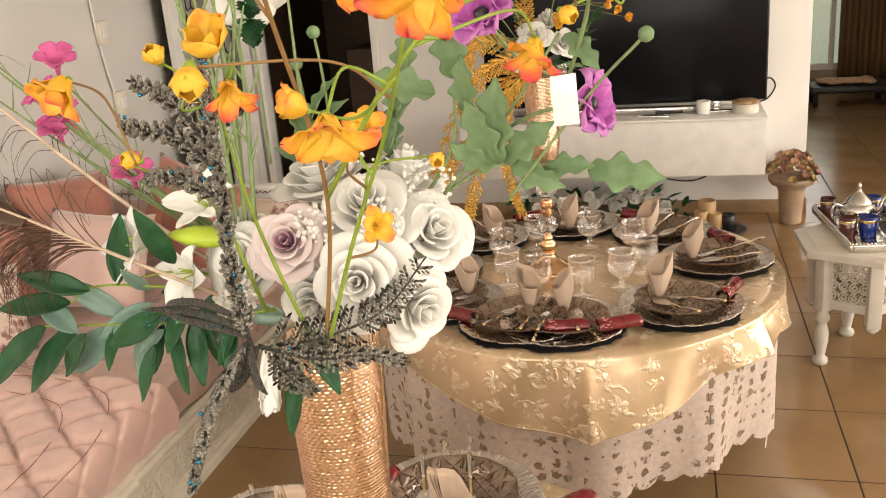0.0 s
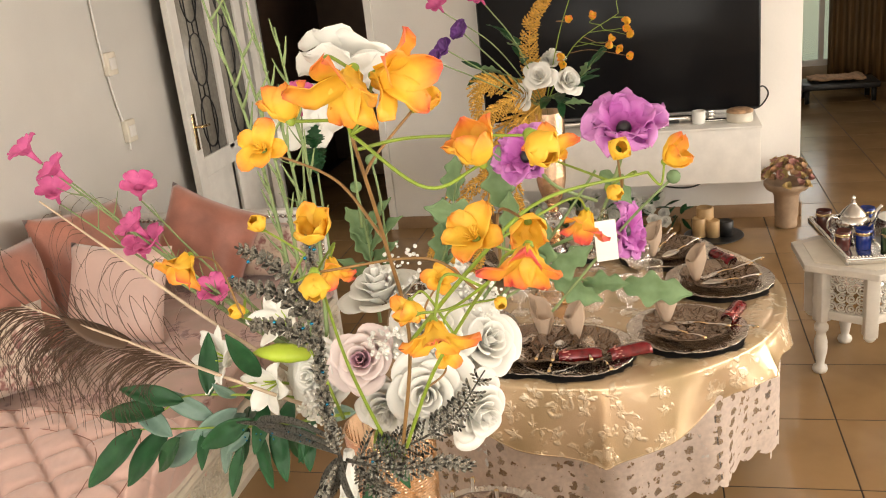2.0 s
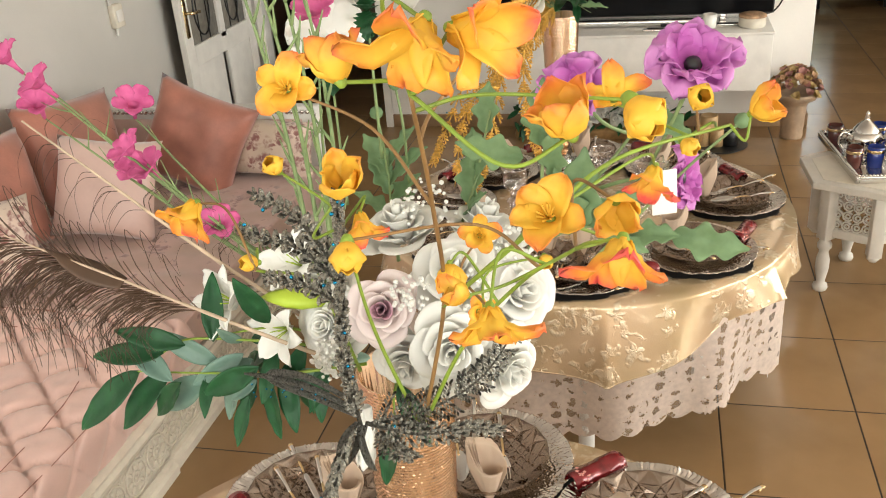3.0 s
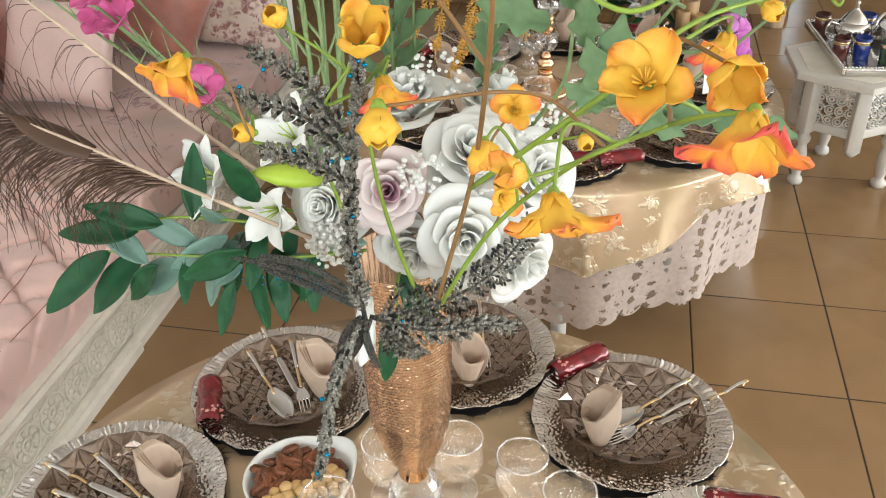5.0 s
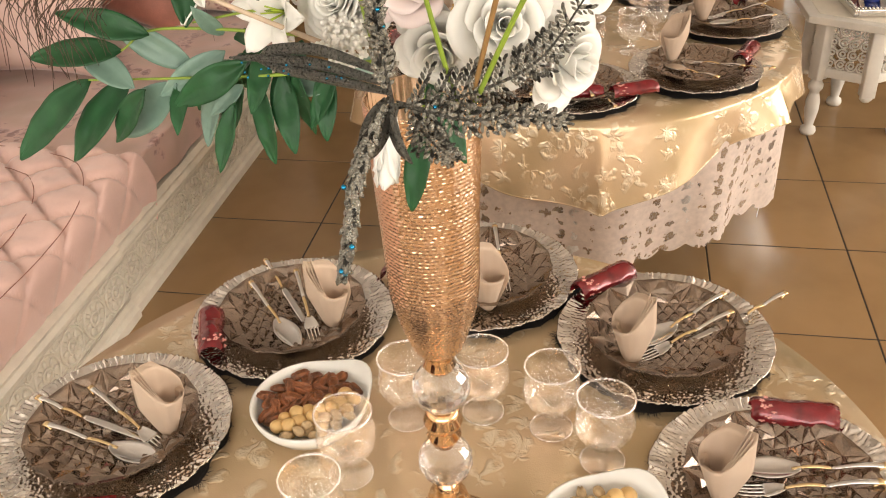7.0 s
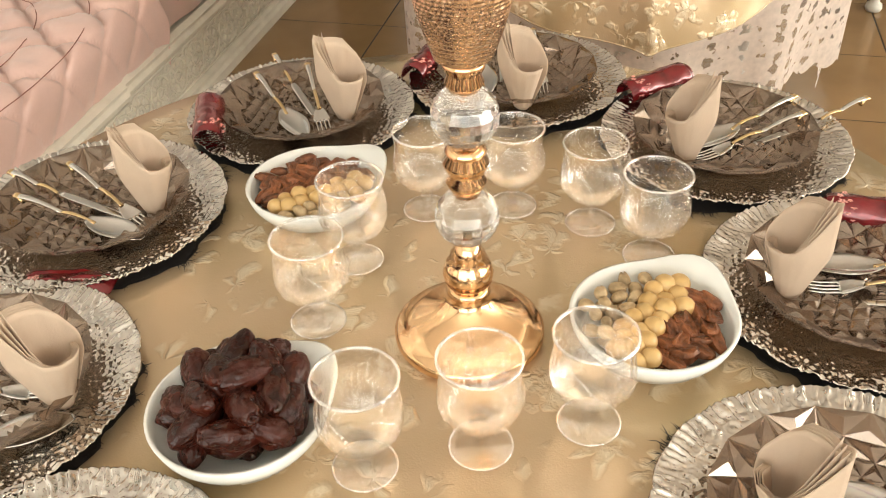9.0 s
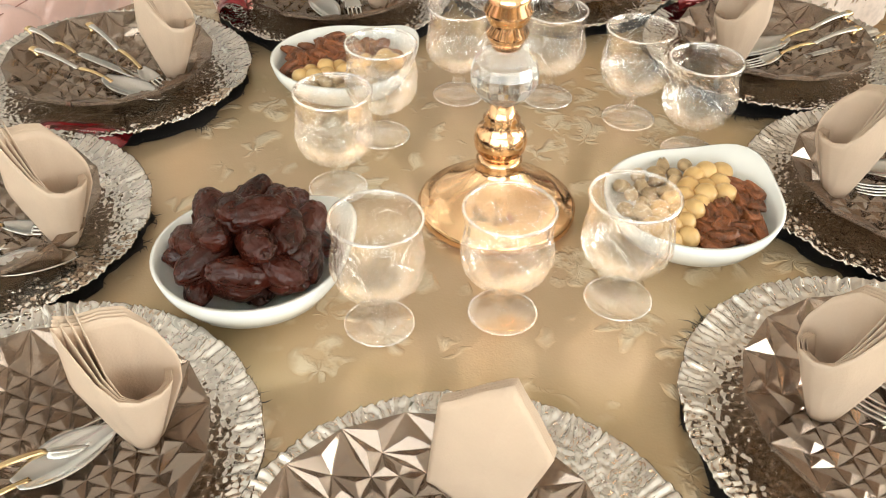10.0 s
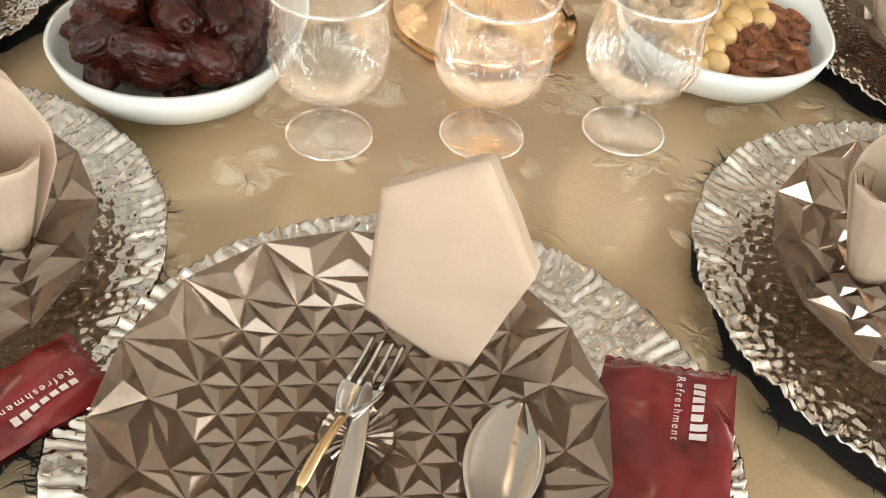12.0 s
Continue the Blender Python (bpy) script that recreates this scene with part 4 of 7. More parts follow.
def cutlery(name, label, head, head_name, length):
    t = thing(name, label, name)
    part(head_name, head, M["silver"], t)
    part("neck", handle_mesh(length * 0.42, 0.6, 0.0028, 0.0036), M["brass"], t, "gilt neck")
    h = part("handle", handle_mesh(length * 0.58, 0.55, 0.0034, 0.0056), M["silver"], t, "steel handle", m=pose(0, length * 0.42, 0.0035, 3, 0, 0))
    part("tip", handle_mesh(0.016, 0.6, 0.0060, 0.0054), M["brass"], h, "gilt end", m=pose(0, length * 0.58 - 0.014, -0.001))
    return t


SOURCES = {}
SOURCES["charger"] = thing("charger_plate", "silvered pressed glass charger plate with scalloped rippled rim", "plate", bm=charger(), material=M["charger"], group="charger plates")
SOURCES["plate"] = thing("dinner_plate", "smoked brown pressed glass plate with star facets", "plate", bm=star_plate(), material=M["smoked"], smooth=False, group="dinner plates")
SOURCES["napkin_left"], SOURCES["napkin_right"], SOURCES["napkin_back"] = napkin(-1, 0.76), napkin(1, 0.76), napkin_panel()
SOURCES["spoon"] = cutlery("spoon", "steel spoon with gilt neck and handle end", spoon_head(), "bowl", 0.125)
SOURCES["fork"] = cutlery("fork", "steel fork with gilt neck and handle end", fork_head(), "shoulder", 0.125)
for k in range(4):
    part("tine", tine(k), M["silver"], SOURCES["fork"])
SOURCES["knife"] = cutlery("knife", "steel knife with gilt neck and handle end", knife_blade(), "blade", 0.085)


def sachet(curl, wide=0.072):
    """A foil wipe sachet with crimped ends, bent by curl (radians) across its width."""
    t = thing("wipe_sachet", "wine red foil wipe sachet, " + ("rolled beside a plate" if curl > 1 else "lying flat beside a plate"), "sachet", group="wipe sachets")

    def f(lift):
        def g(u, v):
            a, y = (u - 0.5) * wide, (v - 0.5) * 0.122
            e = min(1.0, (0.5 - abs(v - 0.5)) / 0.08)
            puff = 0.0045 * (1 - (2 * u - 1) ** 4) * e ** 0.7 + 0.0012 * noise.noise((u * 6, v * 9, curl)) * e + (0.0030 * noise.noise((u * 3 + v * 5, v * 2, wide * 90)) + 0.0022 * abs(math.sin(u * 7 + v * 2.5)) ** 3) * e * (1.0 if curl < 0.5 else 0.3)
            z = lift * puff
            y += 0.0012 * math.sin(u * 70) * (1 - e)
            if curl > 0.01:
                r = wide / curl
                return ((r + z) * math.sin(a / r), y, (r + z) * math.cos(a / r) - r + 0.005)
            return (a, y, z + 0.005)
        return g
    bm = sheet(26, 30, f(1.0))
    sheet(26, 30, f(-0.4), bm)
    bmesh.ops.remove_doubles(bm, verts=bm.verts[:], dist=1e-5)
    part("wrapper", bm, M["sachet"], t)
    g = f(1.0)
    bm = bmesh.new()
    for fx, fy, s in ((0.62, 0.14, 0.9), (0.78, 0.19, 0.75), (0.70, 0.25, 0.6), (0.50, 0.12, 0.6), (0.86, 0.12, 0.7), (0.60, 0.21, 0.5), (0.88, 0.26, 0.45), (0.40, 0.17, 0.5)):
        p = Vector(g(fx, fy)) + Vector((0, 0, 0.0006))
        for k in range(5):
            q = 2 * math.pi * k / 5
            bmesh.ops.create_icosphere(bm, subdivisions=1, radius=1, matrix=Matrix.Translation(p + 0.0042 * s * Vector((math.cos(q), math.sin(q), 0))) @ Matrix.Rotation(q, 4, "Z") @ Matrix.Diagonal((0.0036 * s, 0.0022 * s, 0.0005, 1)))
    part("blossom_print", bm, M["blossom"], t, "pale pink printed blossoms")["kind"] = "stuff"
    if curl < 0.5:
        bm = bmesh.new()
        x = 0.74
        for k in range(7):
            v0 = 0.58 + 0.044 * k
            sheet(3, 3, lambda u, v: Vector(g(x - 0.05 + 0.12 * (1 if k in (0, 1) else 0.7) * u, v0 + 0.032 * v)) + Vector((0, 0, 0.0011)), bm)
        part("title_print", bm, M["white_print"], t, "white printed title bars")
        cu = bpy.data.curves.new("caption", "FONT")
        cu.body, cu.size, cu.space_character, cu.align_x, cu.align_y = "Refreshment", 0.0062, 1.35, "CENTER", "CENTER"
        tx = new("caption_print", cu)
        dg = bpy.context.evaluated_depsgraph_get()
        me = bpy.data.meshes.new_from_object(tx.evaluated_get(dg))
        bpy.data.objects.remove(tx)
        me.materials.append(M["white_print"])
        ob = new("caption_print", me)
        ob.parent, ob.matrix_basis = t, pose(0.09 * wide, 0.026, 0.0128, 0, 0, -90)
    return t


SOURCES["sachet_flat"] = sachet(0.0)
SOURCES["sachet_slim"] = sachet(0.0, 0.046)
SOURCES["sachet_roll"] = sachet(3.6)


def placemat():
    """A ragged black pad and the loose feathery fringe that sticks out of it in tufts."""
    random.seed(11)
    t = thing("placemat", "black feathery placemat under a charger plate", "placemat", group="placemats")
    ragged = lambda a: noise.noise((math.cos(a) * 2.2, math.sin(a) * 2.2, 8)) + 0.35 * noise.noise((math.cos(a) * 9, math.sin(a) * 9, 3))
    bm = lathe([(0, 0.0012), (0.14, 0.0012), (0.173, 0.0012)], 120, wave=lambda a, r, z: (r * (1 + (0.13 * ragged(a) if r > 0.16 else 0)), z))
    part("backing", flip(bm), M["black_fluff"], t)
    bm = bmesh.new()
    for i in range(900):
        a = random.random() * 2 * math.pi
        tuft = max(0.0, ragged(a) + 0.1)
        r0 = 0.168 * (1 + 0.13 * ragged(a))
        ln = 0.004 + 0.045 * tuft * random.random() ** 1.5
        da = random.uniform(-0.8, 0.8)
        p = Vector((r0 * math.cos(a), r0 * math.sin(a), 0.0015))
        d = Vector((math.cos(a + da), math.sin(a + da), 0))
        n = Vector((-d.y, d.x, 0))
        q = p + d * ln * 0.6 + n * ln * random.uniform(-0.25, 0.25) + Vector((0, 0, random.uniform(0, 0.003)))
        e = p + d * ln + n * ln * random.uniform(-0.6, 0.6) + Vector((0, 0, 0.001))
        w = 0.0010
        v = [bm.verts.new(x) for x in (p - n * w, p + n * w, q + n * w * 0.7, q - n * w * 0.7, e)]
        bm.faces.new(v[:4])
        bm.faces.new((v[3], v[2], v[4]))
    part("fringe", flip(bm), M["black_fluff"], t, "loose black feather barbs")["kind"] = "stuff"
    return t


SOURCES["fluff"] = placemat()


def aim(head, tail, z, tip=0.0):
    """A pose at head whose y axis runs to tail."""
    d = Vector(tail) - Vector(head)
    return pose(head[0], head[1], z, tip, 0, math.degrees(math.atan2(-d.x, d.y)))


def lay(kind, m):
    return copy_thing(SOURCES[kind], m)


def cutlery_at(kind, tip, tail, z, tilt=4.0):
    d = (Vector(tail) - Vector(tip)).normalized()
    lay(kind, aim(Vector(tip) + d * {"spoon": 0.072, "fork": 0.062, "knife": 0.150}[kind], tail, z, tilt))


ZP = TOP + 0.006
# centre of plate; napkin (x, y, turn); spoon, fork, knife (tip, tail); sachet (kind, x, y, z, turn)
PLACES = [
    ((0.283, 0.465), (0.231, 0.385, -30), ((0.240, 0.425), (0.41, 0.578)), ((0.243, 0.397), (0.447, 0.541)), ((0.30, 0.44), (0.428, 0.531)), ("roll", 0.180, 0.588, -48)),
    ((-0.360, 0.447), (-0.283, 0.425, 28), ((-0.322, 0.358), (-0.466, 0.511)), ((-0.299, 0.381), (-0.398, 0.574)), ((-0.31, 0.40), (-0.442, 0.564)), ("roll", -0.478, 0.362, 22)),
    ((-0.045, 0.612), (-0.022, 0.505, 8), ((-0.08, 0.54), (-0.13, 0.71)), ((0.006, 0.558), (-0.044, 0.768)), ((-0.06, 0.56), (-0.09, 0.73)), ("roll", -0.195, 0.615, -12)),
    ((-0.545, 0.135), (-0.458, 0.138, 58), ((-0.445, 0.080), (-0.668, 0.109)), ((-0.448, 0.104), (-0.65, 0.213)), ((-0.46, 0.116), (-0.669, 0.16)), ("slim", -0.500, -0.012, -80)),
    ((0.430, 0.145), (0.349, 0.110, -32), ((0.375, 0.172), (0.56, 0.175)), ((0.372, 0.133), (0.56, 0.145)), ((0.40, 0.12), (0.575, 0.12)), ("roll", 0.462, 0.276, -92)),
    ((0.385, -0.210), (0.322, -0.225, -38), ((0.362, -0.160), (0.53, -0.24)), ((0.346, -0.192), (0.51, -0.29)), ((0.37, -0.22), (0.50, -0.31)), ("roll", 0.515, -0.09, -120)),
    ((0.085, -0.455), (0.094, -0.400, 0, 9), ((0.133, -0.404), (0.146, -0.59)), ((0.053, -0.39), (0.046, -0.58)), ((0.053, -0.418), (0.092, -0.604)), ("flat", 0.211, -0.418, 2)),
    ((-0.260, -0.445), (-0.186, -0.405, 38), ((-0.214, -0.398), (-0.285, -0.57)), ((-0.215, -0.385), (-0.315, -0.55)), ((-0.23, -0.43), (-0.30, -0.56)), ("slim", -0.112, -0.522, -24)),
    ((-0.500, -0.200), (-0.388, -0.205, 52), ((-0.366, -0.218), (-0.50, -0.34)), ((-0.40, -0.18), (-0.57, -0.26)), ((-0.42, -0.21), (-0.56, -0.29)), ("slim", -0.455, -0.345, -70)),
]


def setting(c, nap, spoon, fork, knife, sach, turn):
    lay("fluff", pose(c[0], c[1], TOP + 0.002, 0, 0, turn * 3))
    lay("charger", pose(c[0], c[1], ZP - 0.002, 0, 0, turn))
    px = -0.026 if len(nap) > 3 else 0.010 if c[1] < -0.4 else 0.0
    lay("plate", pose(c[0] + px, c[1], ZP + 0.006, 0, 0, turn * 2))
    lay("napkin_back" if len(nap) > 3 else "napkin_left" if c[0] < 0 else "napkin_right", pose(nap[0], nap[1], ZP + 0.014, nap[3] if len(nap) > 3 else 6, 0, nap[2]))
    cutlery_at("spoon", *spoon, ZP + 0.014)
    cutlery_at("fork", *fork, ZP + 0.014)
    cutlery_at("knife", *knife, ZP + (0.022 if px < 0 else 0.013))
    k, x, y, t = sach
    lay("sachet_" + k, pose(x, y, TOP + (0.046 if k == "roll" else 0.026 if px < 0 else 0.022 if c[1] < -0.4 else 0.008), 0, -9 if px < 0 else 6 if c[1] < -0.4 else 0, t))


for i, p in enumerate(PLACES):
    setting(*p, 17 * i)

# far table: the same settings in a ring
for i, a in enumerate((-87, -43, 10, 52, 96, 140, 184, 222, 258)):
    q = radians(a)
    o, s = Vector((math.cos(q), math.sin(q))), Vector((-math.sin(q), math.cos(q)))
    c = Vector(C2) + 0.47 * o
    P = lambda f, g: tuple(c + f * o + g * s)
    setting(tuple(c), (*P(-0.075, 0.0), i * 37 % 70 - 35), (P(-0.07, -0.04), P(0.12, -0.06)), (P(-0.06, 0.02), P(0.14, 0.05)), (P(-0.05, 0.05), P(0.12, 0.09)), ("roll", *P(0.05, 0.155), a + 20), 23 * i)
for k, ob in SOURCES.items():
    for o in (*ob.children_recursive, ob):
        bpy.data.objects.remove(o)


# ---- goblets ----
def goblet():
    def cut(a, r, z):
        """Pointed ovals with a diamond net inside, small fans between them, and flutes under the belly."""
        if z < 0.042 or z > 0.1065:
            return r, z
        v = (z - 0.075) / 0.026
        u = ((a / (2 * math.pi) * 5 + 0.30 * v) % 1.0 - 0.5) * 2
        half = 0.62 * max(0.0, 1 - v * v) ** 0.8
        d = 0.0
        if abs(v) < 1:
            g = abs(abs(u) - half)
            d -= 0.0022 * math.exp(-(g / 0.075) ** 2)
            if abs(u) < half - 0.08:
                d += 0.0013 * (abs(math.sin(a * 22 + z * 260)) + abs(math.sin(a * 22 - z * 260)) - 1)
        if v > 0.15 and abs(u) > half + 0.1:
            f = math.atan2((abs(u) - 1.0) * 0.9, v - 0.05)
            d -= 0.0018 * max(0.0, math.cos(f * 13)) ** 3 * min(1.0, (1.2 - v) * 3)
        if v < -0.35:
            d -= 0.0019 * abs(math.sin(a * 14 + z * 300)) * min(1.0, (-0.35 - v) * 3)
        return r + d * min(1.0, (z - 0.042) / 0.004), z
    foot = [(0, 0.0), (0.0315, 0.0), (0.0325, 0.0012), (0.0318, 0.0026), (0.020, 0.0036), (0.0095, 0.0070), (0, 0.0070)]
    stem = [(0, 0.0070), (0.0080, 0.0070), (0.0066, 0.011), (0.0098, 0.020), (0.0070, 0.028), (0.0088, 0.034), (0.0140, 0.0385), (0, 0.0385)]
    shape = ((0.0385, 0.0140), (0.042, 0.0235), (0.048, 0.0325), (0.057, 0.0390), (0.067, 0.0415), (0.077, 0.0416), (0.088, 0.0400), (0.098, 0.0388), (0.108, 0.0394), (0.1195, 0.0415))
    bowl = []
    for (z0, r0), (z1, r1) in zip(shape, shape[1:]):
        bowl += [(r0 + (r1 - r0) * k / 7, z0 + (z1 - z0) * k / 7) for k in range(7)]
    rim = [(0.0418, 0.1195), (0.0416, 0.1209), (0.0402, 0.1216), (0.0386, 0.1209), (0.0378, 0.1195)]
    inner = [(max(0.001, r - 0.0036), z) for r, z in bowl[::-1][3:-9:6]] + [(0.020, 0.0445), (0.010, 0.0425), (0, 0.0418)]
    return lathe(foot, 48), lathe(stem, 10), lathe([(0, 0.0385)] + bowl + rim + inner, 220, wave=cut)


gob = thing("goblet", "clear cut crystal goblet with a short stem", "goblet", group="goblets")
for n, bm, sm in zip(("foot", "stem", "bowl"), goblet(), (True, False, True)):
    part(n, bm, M["crystal"] if n == "bowl" else M["foot_glass"], gob, smooth=sm)
for n, r, z, w in (("rim", 0.0399, 0.1203, 0.0016), ("foot_edge", 0.0318, 0.0014, 0.0011)):
    part(n, tube([(r * math.cos(q), r * math.sin(q), z) for q in (2 * math.pi * k / 48 for k in range(49))], w, 8), M["rim_glass"], gob)
SPOTS = [(-0.105, 0.232), (0.006, 0.260), (0.113, 0.238), (0.191, 0.180), (-0.165, 0.107), (-0.176, -0.013), (-0.061, -0.207), (0.044, -0.160), (0.145, -0.109)]
SPOTS += [(C2[0] + 0.24 * math.cos(radians(a)), C2[1] + 0.24 * math.sin(radians(a))) for a in (-140, -108, -76, -44, -8, 35, 80, 125, 170)]
for i, (x, y) in enumerate(SPOTS):
    copy_thing(gob, pose(x, y, TOP + 0.0032, 0, 0, 37 * i))
for o in (*gob.children, gob):
    bpy.data.objects.remove(o)


# ---- bowls of dates and nuts ----
def bowl_mesh(r, h, lip):
    """A round bowl drawn out into one pointed lip."""
    def wave(a, rr, z):
        k = max(0.0, math.cos(a)) ** 10 * lip
        return rr * (1 + k * (z / h) ** 1.5), z + 0.012 * k / max(lip, 1e-6) * (z / h) ** 3
    out = [(0, 0.0), (0.045, 0.0), (0.055, 0.004), (0.078, 0.017), (r * 0.96, h * 0.7), (r, h), (r - 0.004, h + 0.001), (r * 0.92, h * 0.66), (0.068, 0.016), (0.045, 0.007), (0, 0.006)]
    return lathe(out, 56, wave=wave)


def nut_shape(kind, seed):
    bm = bmesh.new()
    bmesh.ops.create_icosphere(bm, subdivisions=5 if kind == "date" else 4 if kind == "pecan" else 3, radius=1)
    for v in bm.verts:
        p = v.co.copy()
        if kind == "date":
            g = math.atan2(p.y, p.z)
            n = 0.11 * noise.noise((p.x * 1.3 + seed, p.y * 1.3, p.z * 1.3)) + 0.05 * noise.noise((p.x * 2.0, p.y * 5 + seed, p.z * 5))
            n -= 0.045 * (1 - p.x * p.x) * abs(noise.noise((p.x * 2.4 + seed, math.cos(g) * 3.4, math.sin(g) * 3.4))) ** 0.6
            n -= 0.022 * abs(noise.noise((p.x * 5 + seed, math.cos(g) * 9, math.sin(g) * 9)))
            n -= 0.20 * math.exp(-((p.x - 1) / 0.035) ** 2)
            k = 1 - 0.10 * p.x ** 4
            v.co = Vector((0.0310 * p.x, 0.0166 * p.y * k, 0.0160 * p.z * k)) * (1 + n)
        elif kind == "pecan":
            up = p.z > -0.25
            n = -0.62 * math.exp(-(p.y / 0.16) ** 2) * up - 0.6 * abs(math.sin(p.y * 5.2 + 0.25 * math.sin(p.x * 4))) ** 2 * up
            n += 0.10 * noise.noise((p.x * 3 + seed, p.y * 3, p.z * 3)) - 0.07 * abs(math.sin(p.x * 9 + seed))
            v.co = Vector((0.0185 * p.x * (1 + 0.3 * n), 0.0098 * p.y * (1 - 0.25 * p.x), 0.0068 * p.z * (1 + n) - 0.0035 * p.y * p.y))
        elif kind == "pistachio":
            gap = 0.70 if p.x > 0.1 and abs(p.y) < 0.25 else 1
            v.co = Vector((0.0112 * p.x, 0.0072 * p.y * (1 - 0.25 * p.x), 0.0068 * p.z * (1 - 0.25 * p.x))) * gap
        else:
            v.co = Vector((0.0122 * p.x, 0.0117 * p.y, 0.0115 * p.z)) * (1 + 0.06 * noise.noise((p.x * 1.6 + seed, p.y * 1.6, p.z * 1.6)))
    return bm


NUTS = {}
for kind, cat in (("date", "date"), ("pecan", "pecan"), ("macadamia", "nut"), ("pistachio", "pistachio")):
    NUTS[kind] = [mesh_of(kind, nut_shape(kind, 5 * i), M[kind]) for i in range(4)]
WORDS = {"date": ("glossy wrinkled dark brown date", "date"), "pecan": ("ridged brown pecan half", "nut"), "macadamia": ("round pale roasted nut", "nut"), "pistachio": ("split beige pistachio in its shell", "nut")}


def drop_nut(kind, x, y, z, flat=0.6):
    ob = new(kind if kind != "macadamia" else "round_nut", random.choice(NUTS[kind]))
    ob.matrix_basis = pose(x, y, z, random.uniform(-50, 50) * flat, random.uniform(-50, 50) * flat, random.uniform(0, 360)) @ Matrix.Scale(random.uniform(0.9, 1.08), 4)
    tagged(ob, *WORDS[kind], {"date": "dates in the bowl", "pecan": "pecans in the bowls", "macadamia": "round nuts in the bowls", "pistachio": "pistachios in the bowls"}[kind])


def white_bowl(x, y, turn, what):
    thing("bowl", f"white porcelain lipped bowl full of {what}", "bowl", pose(x, y, TOP + 0.0032, 0, 0, turn), bm=bowl_mesh(0.091, 0.046, 0.17), material=M["porcelain"], group="white bowls")


random.seed(21)
white_bowl(-0.192, -0.192, 48, "dark dates")
for z, n, r in ((0.028, 6, 0.034), (0.044, 9, 0.053), (0.062, 9, 0.054), (0.080, 6, 0.038), (0.094, 2, 0.014)):
    for i in range(n):
        a = 2 * math.pi * (i + random.uniform(-0.2, 0.2)) / n
        rr = r * random.uniform(0.86, 1.05)
        drop_nut("date", -0.192 + rr * math.cos(a), -0.192 + rr * math.sin(a), TOP + z + random.uniform(-0.003, 0.004), 0.55)
for i in range(3):
    drop_nut("date", -0.192 + random.uniform(-0.03, 0.03), -0.192 + random.uniform(-0.03, 0.03), TOP + 0.035 + 0.005 * i)


def nuts(x, y, turn):
    white_bowl(x, y, turn, "mixed nuts")
    for z, n, R in ((0.019, 18, 0.044), (0.030, 34, 0.060), (0.041, 52, 0.073)):
        for i in range(n):
            a, rr = i * 2.39996, R * math.sqrt((i + 0.5) / n)
            px, py = rr * math.cos(a), rr * math.sin(a)
            k = px * math.cos(radians(SORT)) + py * math.sin(radians(SORT))
            kind = "pecan" if k > SPLIT[0] else "macadamia" if k > SPLIT[1] else "pistachio"
            if kind == "macadamia" and i % 3 == 0 and z < 0.035:
                continue
            drop_nut(kind, x + px, y + py, TOP + z + random.uniform(-0.003, 0.004), 0.5)


SORT, SPLIT = -20, (0.022, -0.028)
nuts(0.200, 0.018, 62)
SORT, SPLIT = 125, (-0.006, -0.042)
nuts(-0.252, 0.205, 48)

# ---- the tall vase ----
vase = thing("vase", "tall rose gold vase on a crystal ball stem", "vase", pose(0, 0, TOP + 0.003))
part("base", lathe([(0, 0), (0.081, 0), (0.084, 0.003), (0.084, 0.010), (0.080, 0.014), (0.074, 0.016), (0.072, 0.020), (0.060, 0.027), (0.040, 0.038), (0.026, 0.052), (0.021, 0.062), (0.024, 0.066), (0.018, 0.070), (0.0, 0.070)], 64), M["gold"], vase, "polished stepped gold foot")
part("knob", lathe([(0, 0.068), (0.018, 0.068), (0.026, 0.080), (0.0275, 0.090), (0.024, 0.102), (0.016, 0.110), (0.019, 0.114), (0.013, 0.122), (0.010, 0.133), (0, 0.133)], 40), M["gold"], vase)


def ball(r, h):
    return lathe([(0, -h / 2), (0.012, -h / 2)] + [(r * math.cos(a), r * 0.95 * math.sin(a)) for a in (radians(d) for d in (-48, -28, -9, 9, 28, 48))] + [(0.012, h / 2), (0, h / 2)], 14)


part("crystal_ball", ball(0.034, 0.062), M["ball"], vase, "faceted clear crystal ball", smooth=False, m=pose(0, 0, 0.162))
part("collar", lathe([(0, 0.190), (0.014, 0.190), (0.017, 0.198), (0.021, 0.206), (0.016, 0.213), (0.021, 0.221), (0.0235, 0.228), (0.019, 0.236), (0.021, 0.241), (0.015, 0.247), (0, 0.247)], 40), M["gold"], vase)
part("crystal_ball", ball(0.034, 0.062), M["ball"], vase, "faceted clear crystal ball", smooth=False, m=pose(0, 0, 0.279))
part("collar", lathe([(0, 0.307), (0.015, 0.307), (0.019, 0.314), (0.016, 0.322), (0.020, 0.330), (0.0205, 0.337), (0, 0.337)], 40), M["gold"], vase)


def hammered(a, r, z):
    """Rows of small dents, each row set off against the one below."""
    if r < 0.02:
        return r, z
    row = math.floor(z / 0.0043)
    col = a / (2 * math.pi) * 46 + 0.5 * (row % 2) + 0.9 * noise.noise((row * 3.7, 0.3, 1)) + 0.25 * noise.noise((math.cos(a) * 3, math.sin(a) * 3, row * 1.3))
    u, v = col % 1.0 - 0.5, z / 0.0043 % 1.0 - 0.5
    deep = 0.45 + 1.1 * abs(noise.noise((math.floor(col) % 46 * 5.3, row * 7.7, 2)))
    return r - 0.00085 * deep * (1 - 4 * u * u) * (1 - 4 * v * v) - 0.0012 * noise.noise((math.cos(a) * 3, math.sin(a) * 3, z * 9)), z


